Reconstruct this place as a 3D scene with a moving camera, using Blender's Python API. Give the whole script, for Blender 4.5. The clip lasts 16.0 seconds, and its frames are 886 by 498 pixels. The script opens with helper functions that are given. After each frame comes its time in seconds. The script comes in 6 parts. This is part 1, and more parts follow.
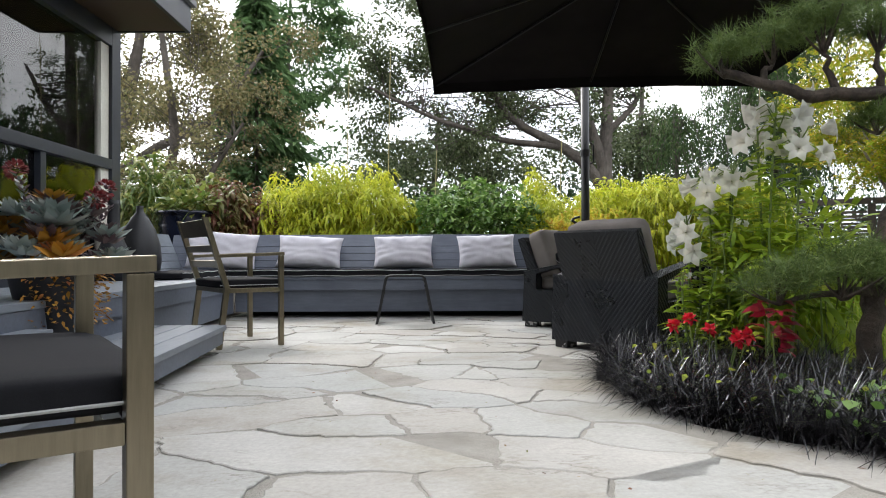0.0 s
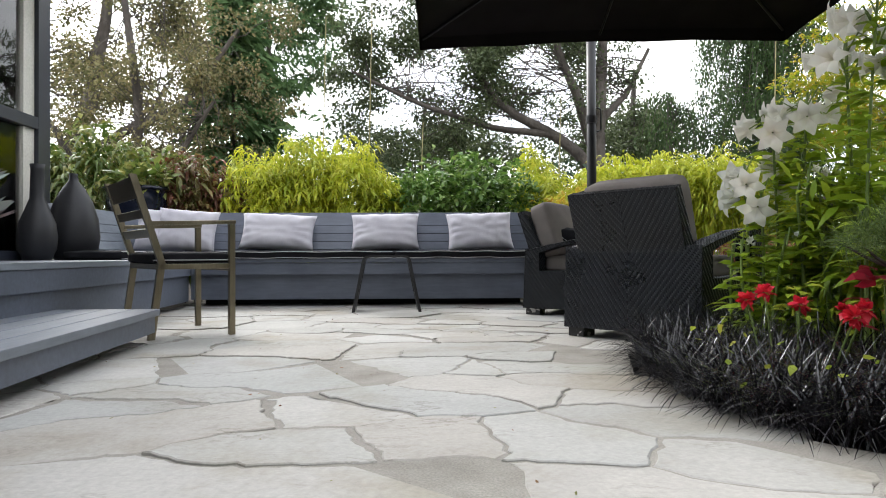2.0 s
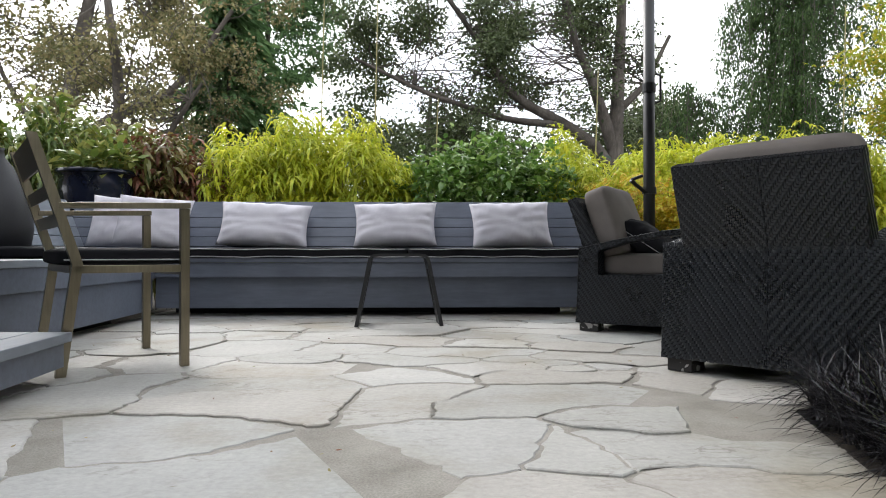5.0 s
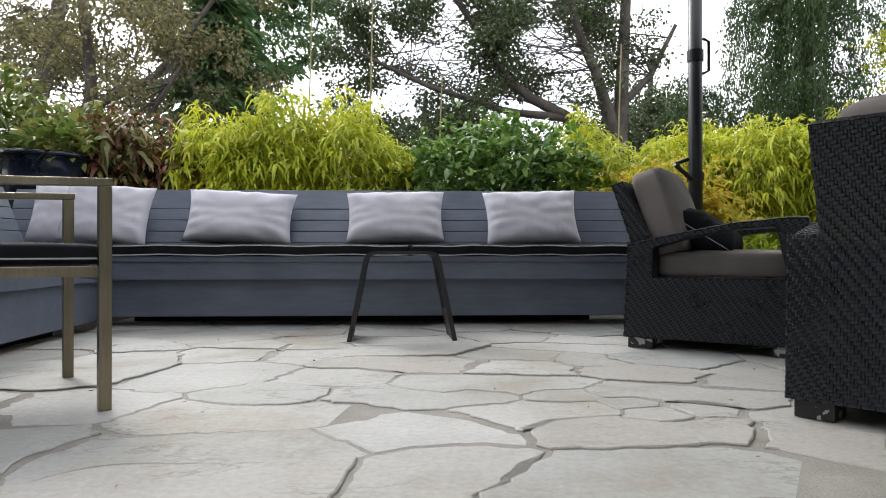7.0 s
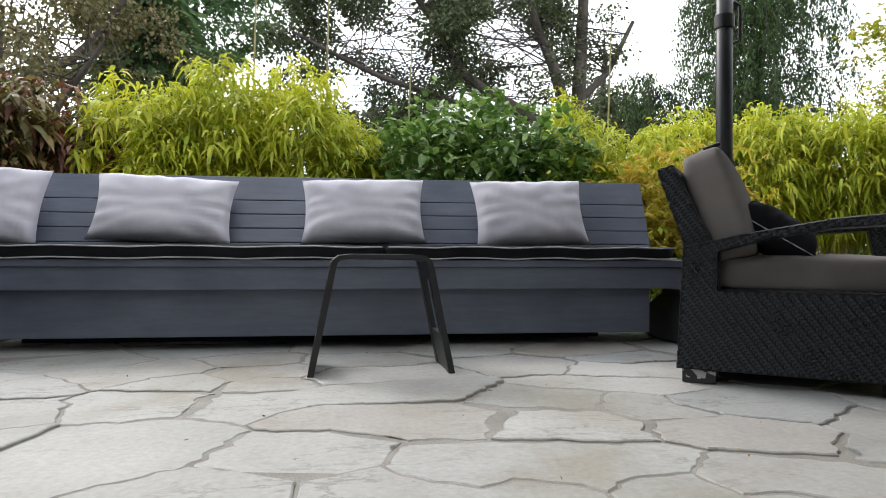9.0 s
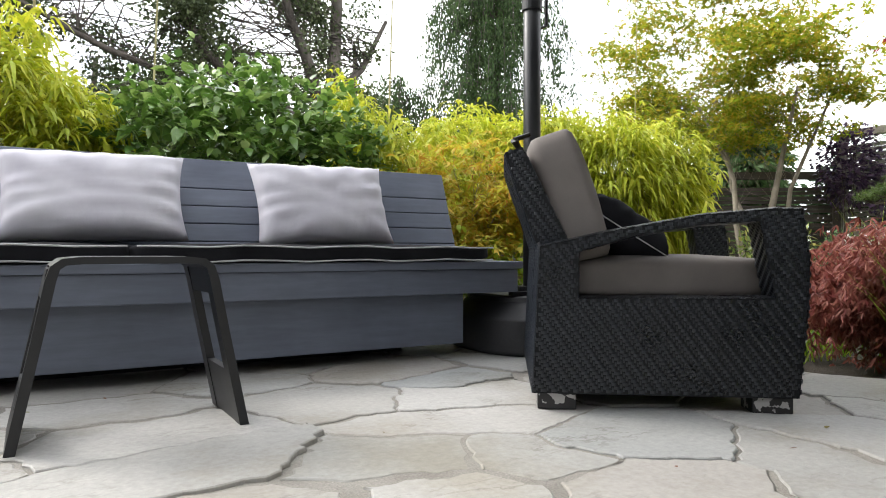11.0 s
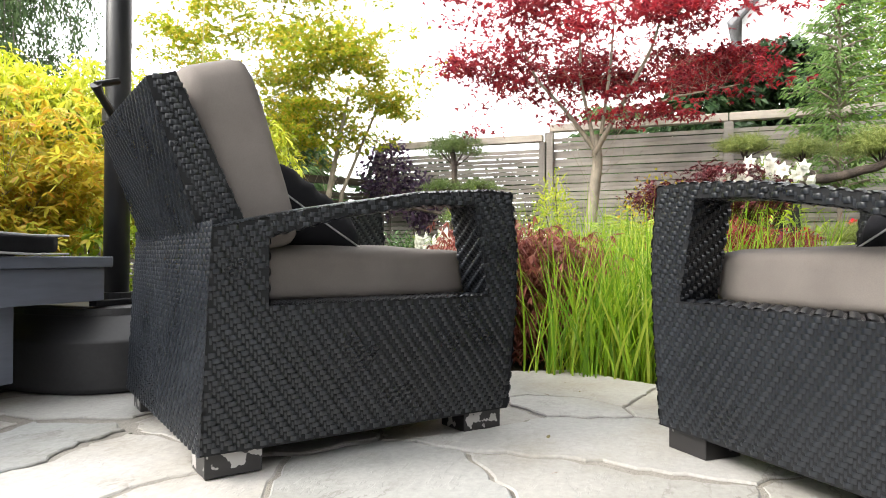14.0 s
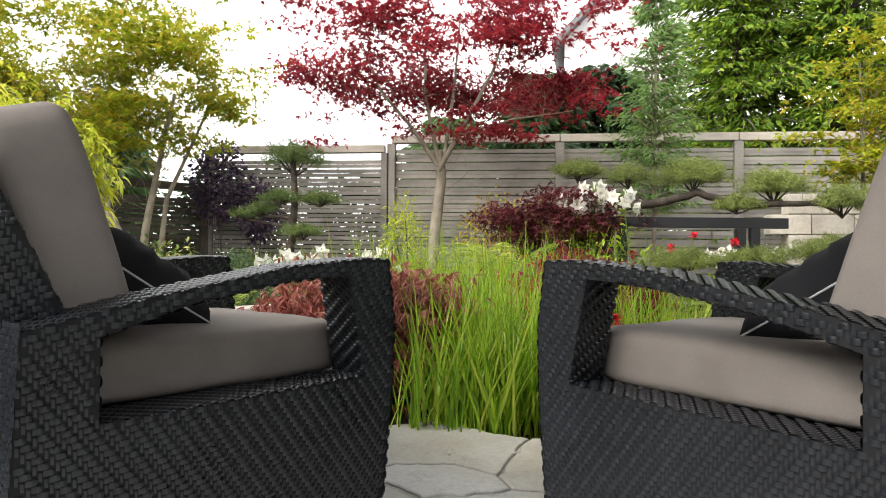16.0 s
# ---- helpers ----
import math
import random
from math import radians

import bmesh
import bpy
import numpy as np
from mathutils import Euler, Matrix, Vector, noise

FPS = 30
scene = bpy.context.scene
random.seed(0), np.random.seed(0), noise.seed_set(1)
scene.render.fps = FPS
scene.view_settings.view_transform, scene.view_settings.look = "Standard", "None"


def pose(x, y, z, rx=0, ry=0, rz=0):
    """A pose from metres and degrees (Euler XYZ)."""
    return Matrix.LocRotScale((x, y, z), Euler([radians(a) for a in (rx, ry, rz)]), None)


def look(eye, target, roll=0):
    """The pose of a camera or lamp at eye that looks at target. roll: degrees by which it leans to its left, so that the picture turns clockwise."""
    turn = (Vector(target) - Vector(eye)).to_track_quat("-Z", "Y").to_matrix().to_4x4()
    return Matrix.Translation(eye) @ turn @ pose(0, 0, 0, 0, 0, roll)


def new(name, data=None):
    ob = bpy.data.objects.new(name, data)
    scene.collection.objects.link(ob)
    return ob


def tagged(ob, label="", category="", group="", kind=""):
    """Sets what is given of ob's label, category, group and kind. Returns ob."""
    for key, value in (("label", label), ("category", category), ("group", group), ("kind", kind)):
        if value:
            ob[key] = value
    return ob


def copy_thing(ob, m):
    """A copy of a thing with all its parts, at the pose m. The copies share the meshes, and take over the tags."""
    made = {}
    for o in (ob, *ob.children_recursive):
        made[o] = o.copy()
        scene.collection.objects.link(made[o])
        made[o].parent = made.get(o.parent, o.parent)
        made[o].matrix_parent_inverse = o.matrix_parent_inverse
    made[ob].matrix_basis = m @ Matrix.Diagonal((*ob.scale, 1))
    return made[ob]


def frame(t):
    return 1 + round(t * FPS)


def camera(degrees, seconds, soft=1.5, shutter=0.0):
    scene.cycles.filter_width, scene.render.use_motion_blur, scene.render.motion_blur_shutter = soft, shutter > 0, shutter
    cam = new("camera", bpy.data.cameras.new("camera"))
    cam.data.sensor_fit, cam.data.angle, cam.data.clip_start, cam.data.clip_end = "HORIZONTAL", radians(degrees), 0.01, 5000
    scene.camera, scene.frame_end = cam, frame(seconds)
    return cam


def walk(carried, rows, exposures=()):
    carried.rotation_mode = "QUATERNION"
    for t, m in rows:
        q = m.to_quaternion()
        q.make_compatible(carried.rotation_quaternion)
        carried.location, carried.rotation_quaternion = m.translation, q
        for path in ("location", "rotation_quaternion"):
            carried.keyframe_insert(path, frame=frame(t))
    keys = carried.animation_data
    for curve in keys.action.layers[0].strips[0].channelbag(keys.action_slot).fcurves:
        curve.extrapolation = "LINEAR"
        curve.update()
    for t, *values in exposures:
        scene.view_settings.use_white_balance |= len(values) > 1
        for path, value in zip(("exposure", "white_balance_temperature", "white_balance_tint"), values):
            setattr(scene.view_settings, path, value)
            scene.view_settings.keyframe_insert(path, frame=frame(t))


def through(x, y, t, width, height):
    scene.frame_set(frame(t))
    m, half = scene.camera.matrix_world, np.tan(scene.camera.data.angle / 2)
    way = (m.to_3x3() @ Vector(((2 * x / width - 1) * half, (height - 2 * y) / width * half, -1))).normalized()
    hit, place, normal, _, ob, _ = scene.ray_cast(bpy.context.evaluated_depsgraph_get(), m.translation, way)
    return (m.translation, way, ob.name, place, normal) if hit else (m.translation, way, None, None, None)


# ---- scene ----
cam = camera(68.0, 16.0, soft=1.0)

PATH = [
    (0, (0.661, -1.221, 0.628), (0.681, 0.779, 0.652), -0.2),
    (0.5, (0.633, -1.042, 0.505), (0.649, 0.958, 0.526), -0.2),
    (1, (0.637, -0.806, 0.469), (0.669, 1.194, 0.489), -0.2),
    (1.5, (0.657, -0.584, 0.447), (0.702, 1.415, 0.466), -0.3),
    (2, (0.659, -0.361, 0.46), (0.721, 1.638, 0.478), -0.2),
    (2.5, (0.666, -0.168, 0.452), (0.738, 1.831, 0.47), -0.3),
    (3, (0.661, 0.019, 0.441), (0.729, 2.018, 0.459), -0.3),
    (3.5, (0.625, 0.203, 0.427), (0.674, 2.202, 0.446), -0.3),
    (4, (0.587, 0.393, 0.443), (0.634, 2.392, 0.461), -0.2),
    (6.5, (0.467, 1.387, 0.463), (0.542, 3.385, 0.473), 0.1),
    (7, (0.446, 1.582, 0.455), (0.524, 3.58, 0.464), 0.0),
    (7.5, (0.405, 1.79, 0.443), (0.493, 3.788, 0.451), 0.1),
    (8, (0.366, 2.015, 0.467), (0.469, 4.012, 0.474), 0.2),
    (10.5, (0.226, 2.938, 0.474), (0.987, 4.787, 0.482), 0.1),
    (11, (0.236, 3.102, 0.474), (1.211, 4.848, 0.482), 0.1),
    (11.5, (0.234, 3.251, 0.47), (1.384, 4.888, 0.481), 0.2),
    (12, (0.244, 3.396, 0.474), (1.622, 4.845, 0.488), 0.3),
    (12.5, (0.297, 3.542, 0.479), (1.853, 4.799, 0.492), 0.3),
    (13, (0.36, 3.657, 0.472), (2.052, 4.722, 0.489), 0.4),
    (13.5, (0.409, 3.754, 0.465), (2.204, 4.636, 0.484), 0.4),
    (14, (0.427, 3.813, 0.437), (2.296, 4.526, 0.459), 0.3),
    (14.5, (0.459, 3.867, 0.435), (2.388, 4.394, 0.458), 0.3),
    (15, (0.496, 3.907, 0.46), (2.461, 4.278, 0.483), 0.2),
    (15.5, (0.538, 3.936, 0.524), (2.519, 4.212, 0.545), 0.3),
    (16, (0.559, 3.955, 0.609), (2.546, 4.178, 0.632), 0.6),
]
walk(cam, [(t, look(eye, target, roll)) for t, eye, target, roll in PATH],
     [(0, 0.27, 6380, 10), (4, 0.19, 6380, 10), (8, 0.02, 6320, 10), (10.5, 0.28, 6450, 10), (11.5, 0.86, 6550, 10), (12.5, 1.46, 6750, 10), (13.5, 1.42, 6750, 10), (14.5, 0.94, 6750, 10), (16, 0.62, 6800, 10)])

# exposure
scene.view_settings.exposure = 0.0

# ---- world and sun ----
world = bpy.data.worlds.new("overcast_sky")
scene.world = world
world.use_nodes = True
wn = world.node_tree
wn.nodes.clear()
sky = wn.nodes.new("ShaderNodeTexSky")
sky.sky_type, sky.sun_disc = "NISHITA", False
sky.sun_elevation, sky.sun_rotation = radians(39), radians(-37)
sky.air_density, sky.dust_density, sky.ozone_density = 1.0, 5.0, 1.0
grey = wn.nodes.new("ShaderNodeHueSaturation")
grey.inputs["Saturation"].default_value = 0.15
sky_bg = wn.nodes.new("ShaderNodeBackground")
sky_bg.inputs["Strength"].default_value = 0.09
cloud_noise = wn.nodes.new("ShaderNodeTexNoise")
cloud_noise.inputs["Scale"].default_value = 2.2
cloud_noise.inputs["Detail"].default_value = 5.0
cloud_ramp = wn.nodes.new("ShaderNodeValToRGB")
cloud_ramp.color_ramp.elements[0].color = (0.80, 0.86, 0.95, 1)
cloud_ramp.color_ramp.elements[0].position = 0.35
cloud_ramp.color_ramp.elements[1].color = (1.0, 1.0, 1.0, 1)
cloud_ramp.color_ramp.elements[1].position = 0.6
cloud_bg = wn.nodes.new("ShaderNodeBackground")
cloud_bg.inputs["Strength"].default_value = 1.68
both = wn.nodes.new("ShaderNodeAddShader")
wout = wn.nodes.new("ShaderNodeOutputWorld")
wn.links.new(sky.outputs[0], grey.inputs["Color"])
wn.links.new(grey.outputs[0], sky_bg.inputs[0])
wn.links.new(cloud_noise.outputs[0], cloud_ramp.inputs[0])
wn.links.new(cloud_ramp.outputs[0], cloud_bg.inputs[0])
wn.links.new(sky_bg.outputs[0], both.inputs[0])
wn.links.new(cloud_bg.outputs[0], both.inputs[1])
wn.links.new(both.outputs[0], wout.inputs[0])
sun = new("sun", bpy.data.lights.new("sun", "SUN"))
sun.data.energy, sun.data.angle, sun.data.color = 1.9, radians(20), (1.0, 0.96, 0.9)
sun.matrix_world = look((0, 0, 10), (7.4, -9.8, 0))

# ---- building helpers ----
rng = np.random.default_rng(7)


def part(name, bm, material, parent=None, label="", smooth=False):
    """Links a bmesh as one mesh object under a thing or a part."""
    me = bpy.data.meshes.new(name)
    bmesh.ops.recalc_face_normals(bm, faces=bm.faces)
    bm.to_mesh(me)
    bm.free()
    me.materials.append(material)
    if smooth:
        for poly in me.polygons:
            poly.use_smooth = True
    ob = new(name, me)
    ob.parent = parent
    return tagged(ob, label)


def arrays(name, verts, faces, material, parent=None, label="", smooth=False):
    """Links vertex and face arrays (all faces of one size) as one mesh object."""
    verts, faces = np.asarray(verts, np.float32), np.asarray(faces, np.int32)
    me = bpy.data.meshes.new(name)
    k = faces.shape[1]
    me.vertices.add(len(verts))
    me.vertices.foreach_set("co", verts.ravel())
    me.loops.add(faces.size)
    me.loops.foreach_set("vertex_index", faces.ravel())
    me.polygons.add(len(faces))
    me.polygons.foreach_set("loop_start", np.arange(0, faces.size, k, dtype=np.int32))
    me.polygons.foreach_set("use_smooth", np.full(len(faces), smooth))
    me.update(calc_edges=True)
    me.materials.append(material)
    ob = new(name, me)
    ob.parent = parent
    return tagged(ob, label)


def thing(name, label, category, at=(0, 0, 0), turn=0.0, group="", kind=""):
    ob = new(name)
    ob.empty_display_size = 0.1
    ob.matrix_basis = pose(*at, 0, 0, turn)
    return tagged(ob, label, category, group, kind)


def box(bm, x0, x1, y0, y1, z0, z1, bevel=0.004, m=None):
    got = bmesh.ops.create_cube(bm, size=1)["verts"]
    for v in got:
        v.co = Vector((x0 + (v.co.x + 0.5) * (x1 - x0), y0 + (v.co.y + 0.5) * (y1 - y0), z0 + (v.co.z + 0.5) * (z1 - z0)))
        if m is not None:
            v.co = m @ v.co
    if bevel:
        edges = list({e for v in got for e in v.link_edges})
        bmesh.ops.bevel(bm, geom=edges, offset=bevel, segments=2, affect="EDGES", profile=0.6)
    return bm


def boxes(*rows, bevel=0.004):
    bm = bmesh.new()
    for r in rows:
        box(bm, *r, bevel=bevel)
    return bm


def prism(poly, z0, z1, bevel=0.004):
    """An upright prism over a ground polygon."""
    bm = bmesh.new()
    low = [bm.verts.new((x, y, z0)) for x, y in poly]
    high = [bm.verts.new((x, y, z1)) for x, y in poly]
    n = len(poly)
    bm.faces.new(low[::-1])
    bm.faces.new(high)
    for i in range(n):
        bm.faces.new((low[i], low[(i + 1) % n], high[(i + 1) % n], high[i]))
    if bevel:
        bmesh.ops.bevel(bm, geom=list(bm.edges), offset=bevel, segments=2, affect="EDGES", profile=0.6)
    return bm


def tube(bm, points, radii, seg=8, closed=True):
    """A tapered tube along points."""
    points = [Vector(p) for p in points]
    rings, side = [], None
    for i, p in enumerate(points):
        d = (points[min(i + 1, len(points) - 1)] - points[max(i - 1, 0)]).normalized()
        if side is None:
            side = d.orthogonal().normalized()
        side = (side - d * side.dot(d)).normalized()
        up = d.cross(side)
        r = radii[i] if hasattr(radii, "__len__") else radii
        rings.append([bm.verts.new(p + (side * math.cos(a) + up * math.sin(a)) * r) for a in (2 * math.pi * k / seg for k in range(seg))])
    for a, b in zip(rings, rings[1:]):
        for k in range(seg):
            bm.faces.new((a[k], a[(k + 1) % seg], b[(k + 1) % seg], b[k]))
    if closed:
        bm.faces.new(rings[0][::-1])
        bm.faces.new(rings[-1])
    return bm


def lathe(bm, profile, seg=32, at=(0, 0, 0)):
    """A turned body from (radius, height) pairs; it closes itself at radius 0."""
    rings = []
    for r, z in profile:
        if r < 1e-5:
            rings.append([bm.verts.new((at[0], at[1], at[2] + z))])
        else:
            rings.append([bm.verts.new((at[0] + r * math.cos(2 * math.pi * k / seg), at[1] + r * math.sin(2 * math.pi * k / seg), at[2] + z)) for k in range(seg)])
    for a, b in zip(rings, rings[1:]):
        for k in range(seg):
            q = [a[k % len(a)], a[(k + 1) % len(a)], b[(k + 1) % len(b)], b[k % len(b)]]
            q = list(dict.fromkeys(q))
            if len(q) > 2:
                bm.faces.new(q)
    return bm


def unit(v):
    return v / np.maximum(np.linalg.norm(v, axis=-1, keepdims=True), 1e-9)


def leaf_arrays(p, along, length, width, fold=0.25, droop=0.0):
    """Pointed leaves of four vertices with a folded midrib, at places p, growing along the given ways."""
    n = len(p)
    along = unit(along)
    length, width = np.broadcast_to(length, n)[:, None], np.broadcast_to(width, n)[:, None]
    side = unit(np.cross(along, rng.normal(size=(n, 3))))
    face = np.cross(side, along)
    tip = p + along * length - np.array([0, 0, 1]) * droop * length
    mid = p + along * length * 0.45
    v = np.stack([p, mid + side * width / 2 + face * width * fold, tip, mid - side * width / 2 + face * width * fold], 1).reshape(-1, 3)
    k = np.arange(n)[:, None] * 4
    f = np.concatenate([k + [0, 1, 2], k + [0, 2, 3]], 1).reshape(-1, 3)
    return v, f


def flat_leaf_arrays(p, along, length, width, droop=0.2, curve=0.15, up=(0, 0, 1)):
    """Broader leaves of six vertices whose faces look up, drooping to the tip."""
    n = len(p)
    along = unit(along)
    length, width = np.broadcast_to(length, n)[:, None], np.broadcast_to(width, n)[:, None]
    side = unit(np.cross(along, np.array(up) + rng.normal(scale=0.35, size=(n, 3))))
    drop = np.array([0, 0, 1.0])
    a = p + along * length * 0.3 - drop * curve * 0.1 * length
    b = p + along * length * 0.65 - drop * (droop * 0.35) * length
    tip = p + along * length - drop * droop * length
    v = np.stack([p, a + side * width * 0.5, b + side * width * 0.36, tip, b - side * width * 0.36, a - side * width * 0.5], 1).reshape(-1, 3)
    k = np.arange(n)[:, None] * 6
    f = np.concatenate([k + [0, 1, 5], k + [1, 2, 5], k + [2, 4, 5], k + [2, 3, 4]], 1).reshape(-1, 3)
    return v, f


def blade_arrays(p, along, length, width, bend, steps=4):
    """Grass blades: tapered strips that start along the given way and bend over."""
    n = len(p)
    along = unit(along)
    length, width = np.broadcast_to(length, n)[:, None], np.broadcast_to(width, n)[:, None]
    bend = np.broadcast_to(bend, n)[:, None]
    flat = along * [1, 1, 0] + rng.normal(scale=0.15, size=(n, 3)) * [1, 1, 0]
    flat = unit(flat)
    side = unit(np.cross(flat, [0, 0, 1.0]))
    out, here, way = [], p.copy(), along.copy()
    for i in range(steps):
        w = width * (1 - (i / steps) ** 1.6) / 2 * (0.7 if i == 0 else 1)
        out += [here + side * w, here - side * w]
        here = here + way * length / steps
        way = unit(way + (flat * 0.9 - np.array([0, 0, 1.0])) * bend / steps)
    out.append(here)
    m = 2 * steps + 1
    v = np.stack(out, 1).reshape(-1, 3)
    k = np.arange(n)[:, None] * m
    cells = []
    for i in range(steps - 1):
        a = 2 * i
        cells += [k + [a, a + 1, a + 2], k + [a + 1, a + 3, a + 2]]
    cells.append(k + [2 * steps - 2, 2 * steps - 1, 2 * steps])
    return v, np.concatenate(cells, 1).reshape(-1, 3)


def join_arrays(*pairs):
    verts, faces, n = [], [], 0
    for v, f in pairs:
        verts.append(v)
        faces.append(f + n)
        n += len(v)
    return np.concatenate(verts), np.concatenate(faces)


# ---- materials ----
def material(name):
    m = bpy.data.materials.new(name)
    m.use_nodes = True
    nt = m.node_tree
    return m, nt, nt.nodes["Principled BSDF"]


def noise_node(nt, scale, detail=4.0, rough=0.55, stretch=None):
    geo = nt.nodes.new("ShaderNodeNewGeometry")
    tex = nt.nodes.new("ShaderNodeTexNoise")
    tex.inputs["Scale"].default_value = scale
    tex.inputs["Detail"].default_value = detail
    tex.inputs["Roughness"].default_value = rough
    if stretch:
        mp = nt.nodes.new("ShaderNodeMapping")
        mp.inputs["Scale"].default_value = stretch
        nt.links.new(geo.outputs["Position"], mp.inputs["Vector"])
        nt.links.new(mp.outputs[0], tex.inputs["Vector"])
    else:
        nt.links.new(geo.outputs["Position"], tex.inputs["Vector"])
    return tex.outputs["Fac"]


def ramp_node(nt, fac, stops):
    r = nt.nodes.new("ShaderNodeValToRGB")
    el = r.color_ramp.elements
    while len(el) < len(stops):
        el.new(0.5)
    for e, (at, col) in zip(el, stops):
        e.position, e.color = at, (*col, 1)
    nt.links.new(fac, r.inputs[0])
    return r.outputs[0]


def mix_node(nt, fac, a, b, how="MIX"):
    mx = nt.nodes.new("ShaderNodeMix")
    mx.data_type, mx.blend_type = "RGBA", how
    for key, val in ((0, fac), (6, a), (7, b)):
        if isinstance(val, bpy.types.NodeSocket):
            nt.links.new(val, mx.inputs[key])
        elif key == 0:
            mx.inputs[0].default_value = val
        else:
            mx.inputs[key].default_value = (*val, 1)
    return mx.outputs[2]


def bump_node(nt, bsdf, height, strength, distance):
    b = nt.nodes.new("ShaderNodeBump")
    b.inputs["Strength"].default_value, b.inputs["Distance"].default_value = strength, distance
    nt.links.new(height, b.inputs["Height"])
    nt.links.new(b.outputs[0], bsdf.inputs["Normal"])


def surface(name, dark, light, rough=0.6, coarse=2.0, fine=60.0, bump=0.15, depth=0.004, metal=0.0, stretch=None, piece=0.0, spec=0.5, fine_mix=0.35):
    """A surface with coarse stains, fine grain and relief; piece: how far pieces differ in tone."""
    m, nt, p = material(name)
    big = noise_node(nt, coarse, 5)
    small = noise_node(nt, fine, 6, 0.65, stretch)
    col = ramp_node(nt, big, [(0.3, dark), (0.7, light)])
    grain = ramp_node(nt, small, [(0.3, (0.55, 0.55, 0.55)), (0.7, (1.25, 1.25, 1.25))])
    col = mix_node(nt, fine_mix, col, mix_node(nt, 1.0, col, grain, "MULTIPLY"))
    if piece:
        info = nt.nodes.new("ShaderNodeObjectInfo")
        tone = ramp_node(nt, info.outputs["Random"], [(0.0, (1 - piece,) * 3), (1.0, (1 + piece * 0.6, 1 + piece * 0.55, 1 + piece * 0.45))])
        col = mix_node(nt, 1.0, col, tone, "MULTIPLY")
    nt.links.new(col, p.inputs["Base Color"])
    p.inputs["Metallic"].default_value = metal
    p.inputs["Specular IOR Level"].default_value = spec
    rr = nt.nodes.new("ShaderNodeMapRange")
    rr.inputs["To Min"].default_value, rr.inputs["To Max"].default_value = max(rough - 0.12, 0.03), min(rough + 0.12, 1)
    nt.links.new(big, rr.inputs["Value"])
    nt.links.new(rr.outputs[0], p.inputs["Roughness"])
    if bump:
        bump_node(nt, p, small, bump, depth)
    return m


def leafy(name, colours, rough=0.5, shine=0.4, through=0.3):
    """Leaves: each one takes a tone of its own, and lets some light through."""
    m, nt, p = material(name)
    geo = nt.nodes.new("ShaderNodeNewGeometry")
    n = len(colours)
    col = ramp_node(nt, geo.outputs["Random Per Island"], [(i / max(n - 1, 1), c) for i, c in enumerate(colours)])
    patch = ramp_node(nt, noise_node(nt, 1.6, 3), [(0.3, (0.72, 0.75, 0.72)), (0.7, (1.2, 1.15, 1.1))])
    col = mix_node(nt, 1.0, col, patch, "MULTIPLY")
    nt.links.new(col, p.inputs["Base Color"])
    p.inputs["Roughness"].default_value = rough
    p.inputs["Specular IOR Level"].default_value = shine
    tr = nt.nodes.new("ShaderNodeBsdfTranslucent")
    nt.links.new(col, tr.inputs["Color"])
    mx = nt.nodes.new("ShaderNodeMixShader")
    mx.inputs[0].default_value = through
    nt.links.new(p.outputs[0], mx.inputs[1])
    nt.links.new(tr.outputs[0], mx.inputs[2])
    nt.links.new(mx.outputs[0], nt.nodes["Material Output"].inputs["Surface"])
    return m



def flagstone_surface():
    """Riven sandstone: stone-by-stone tone, ochre and grey stains, fine clefts and layered relief."""
    m, nt, p = material("riven_flagstone")
    info = nt.nodes.new("ShaderNodeObjectInfo")
    tone = ramp_node(nt, info.outputs["Random"], [(0.0, (0.335, 0.33, 0.31)), (0.3, (0.38, 0.375, 0.355)), (0.55, (0.35, 0.33, 0.30)), (0.8, (0.42, 0.41, 0.39)), (1.0, (0.32, 0.325, 0.315))])
    stain = ramp_node(nt, noise_node(nt, 1.7, 6, 0.6), [(0.34, (0.80, 0.76, 0.68)), (0.5, (1, 1, 1)), (0.68, (1.14, 1.14, 1.14))])
    col = mix_node(nt, 1.0, tone, stain, "MULTIPLY")
    speck = ramp_node(nt, noise_node(nt, 55, 6, 0.7), [(0.3, (0.8, 0.8, 0.8)), (0.7, (1.12, 1.12, 1.12))])
    col = mix_node(nt, 0.8, col, mix_node(nt, 1.0, col, speck, "MULTIPLY"))
    veins = noise_node(nt, 3.2, 7, 0.62, (1.0, 2.3, 1.0))
    cleft = ramp_node(nt, veins, [(0.47, (1, 1, 1)), (0.497, (0.62, 0.6, 0.56)), (0.51, (1, 1, 1))])
    patchy = ramp_node(nt, noise_node(nt, 2.1, 3), [(0.5, (0, 0, 0)), (0.62, (1, 1, 1))])
    col = mix_node(nt, patchy, col, mix_node(nt, 1.0, col, cleft, "MULTIPLY"))
    nt.links.new(col, p.inputs["Base Color"])
    p.inputs["Roughness"].default_value = 0.62
    p.inputs["Specular IOR Level"].default_value = 0.35
    layers = ramp_node(nt, veins, [(0.30, (0.0,) * 3), (0.42, (0.35,) * 3), (0.44, (0.5,) * 3), (0.56, (0.7,) * 3), (0.575, (0.95,) * 3), (0.7, (1.0,) * 3)])
    relief = mix_node(nt, 0.25, layers, speck)
    bump_node(nt, p, relief, 0.55, 0.006)
    return m


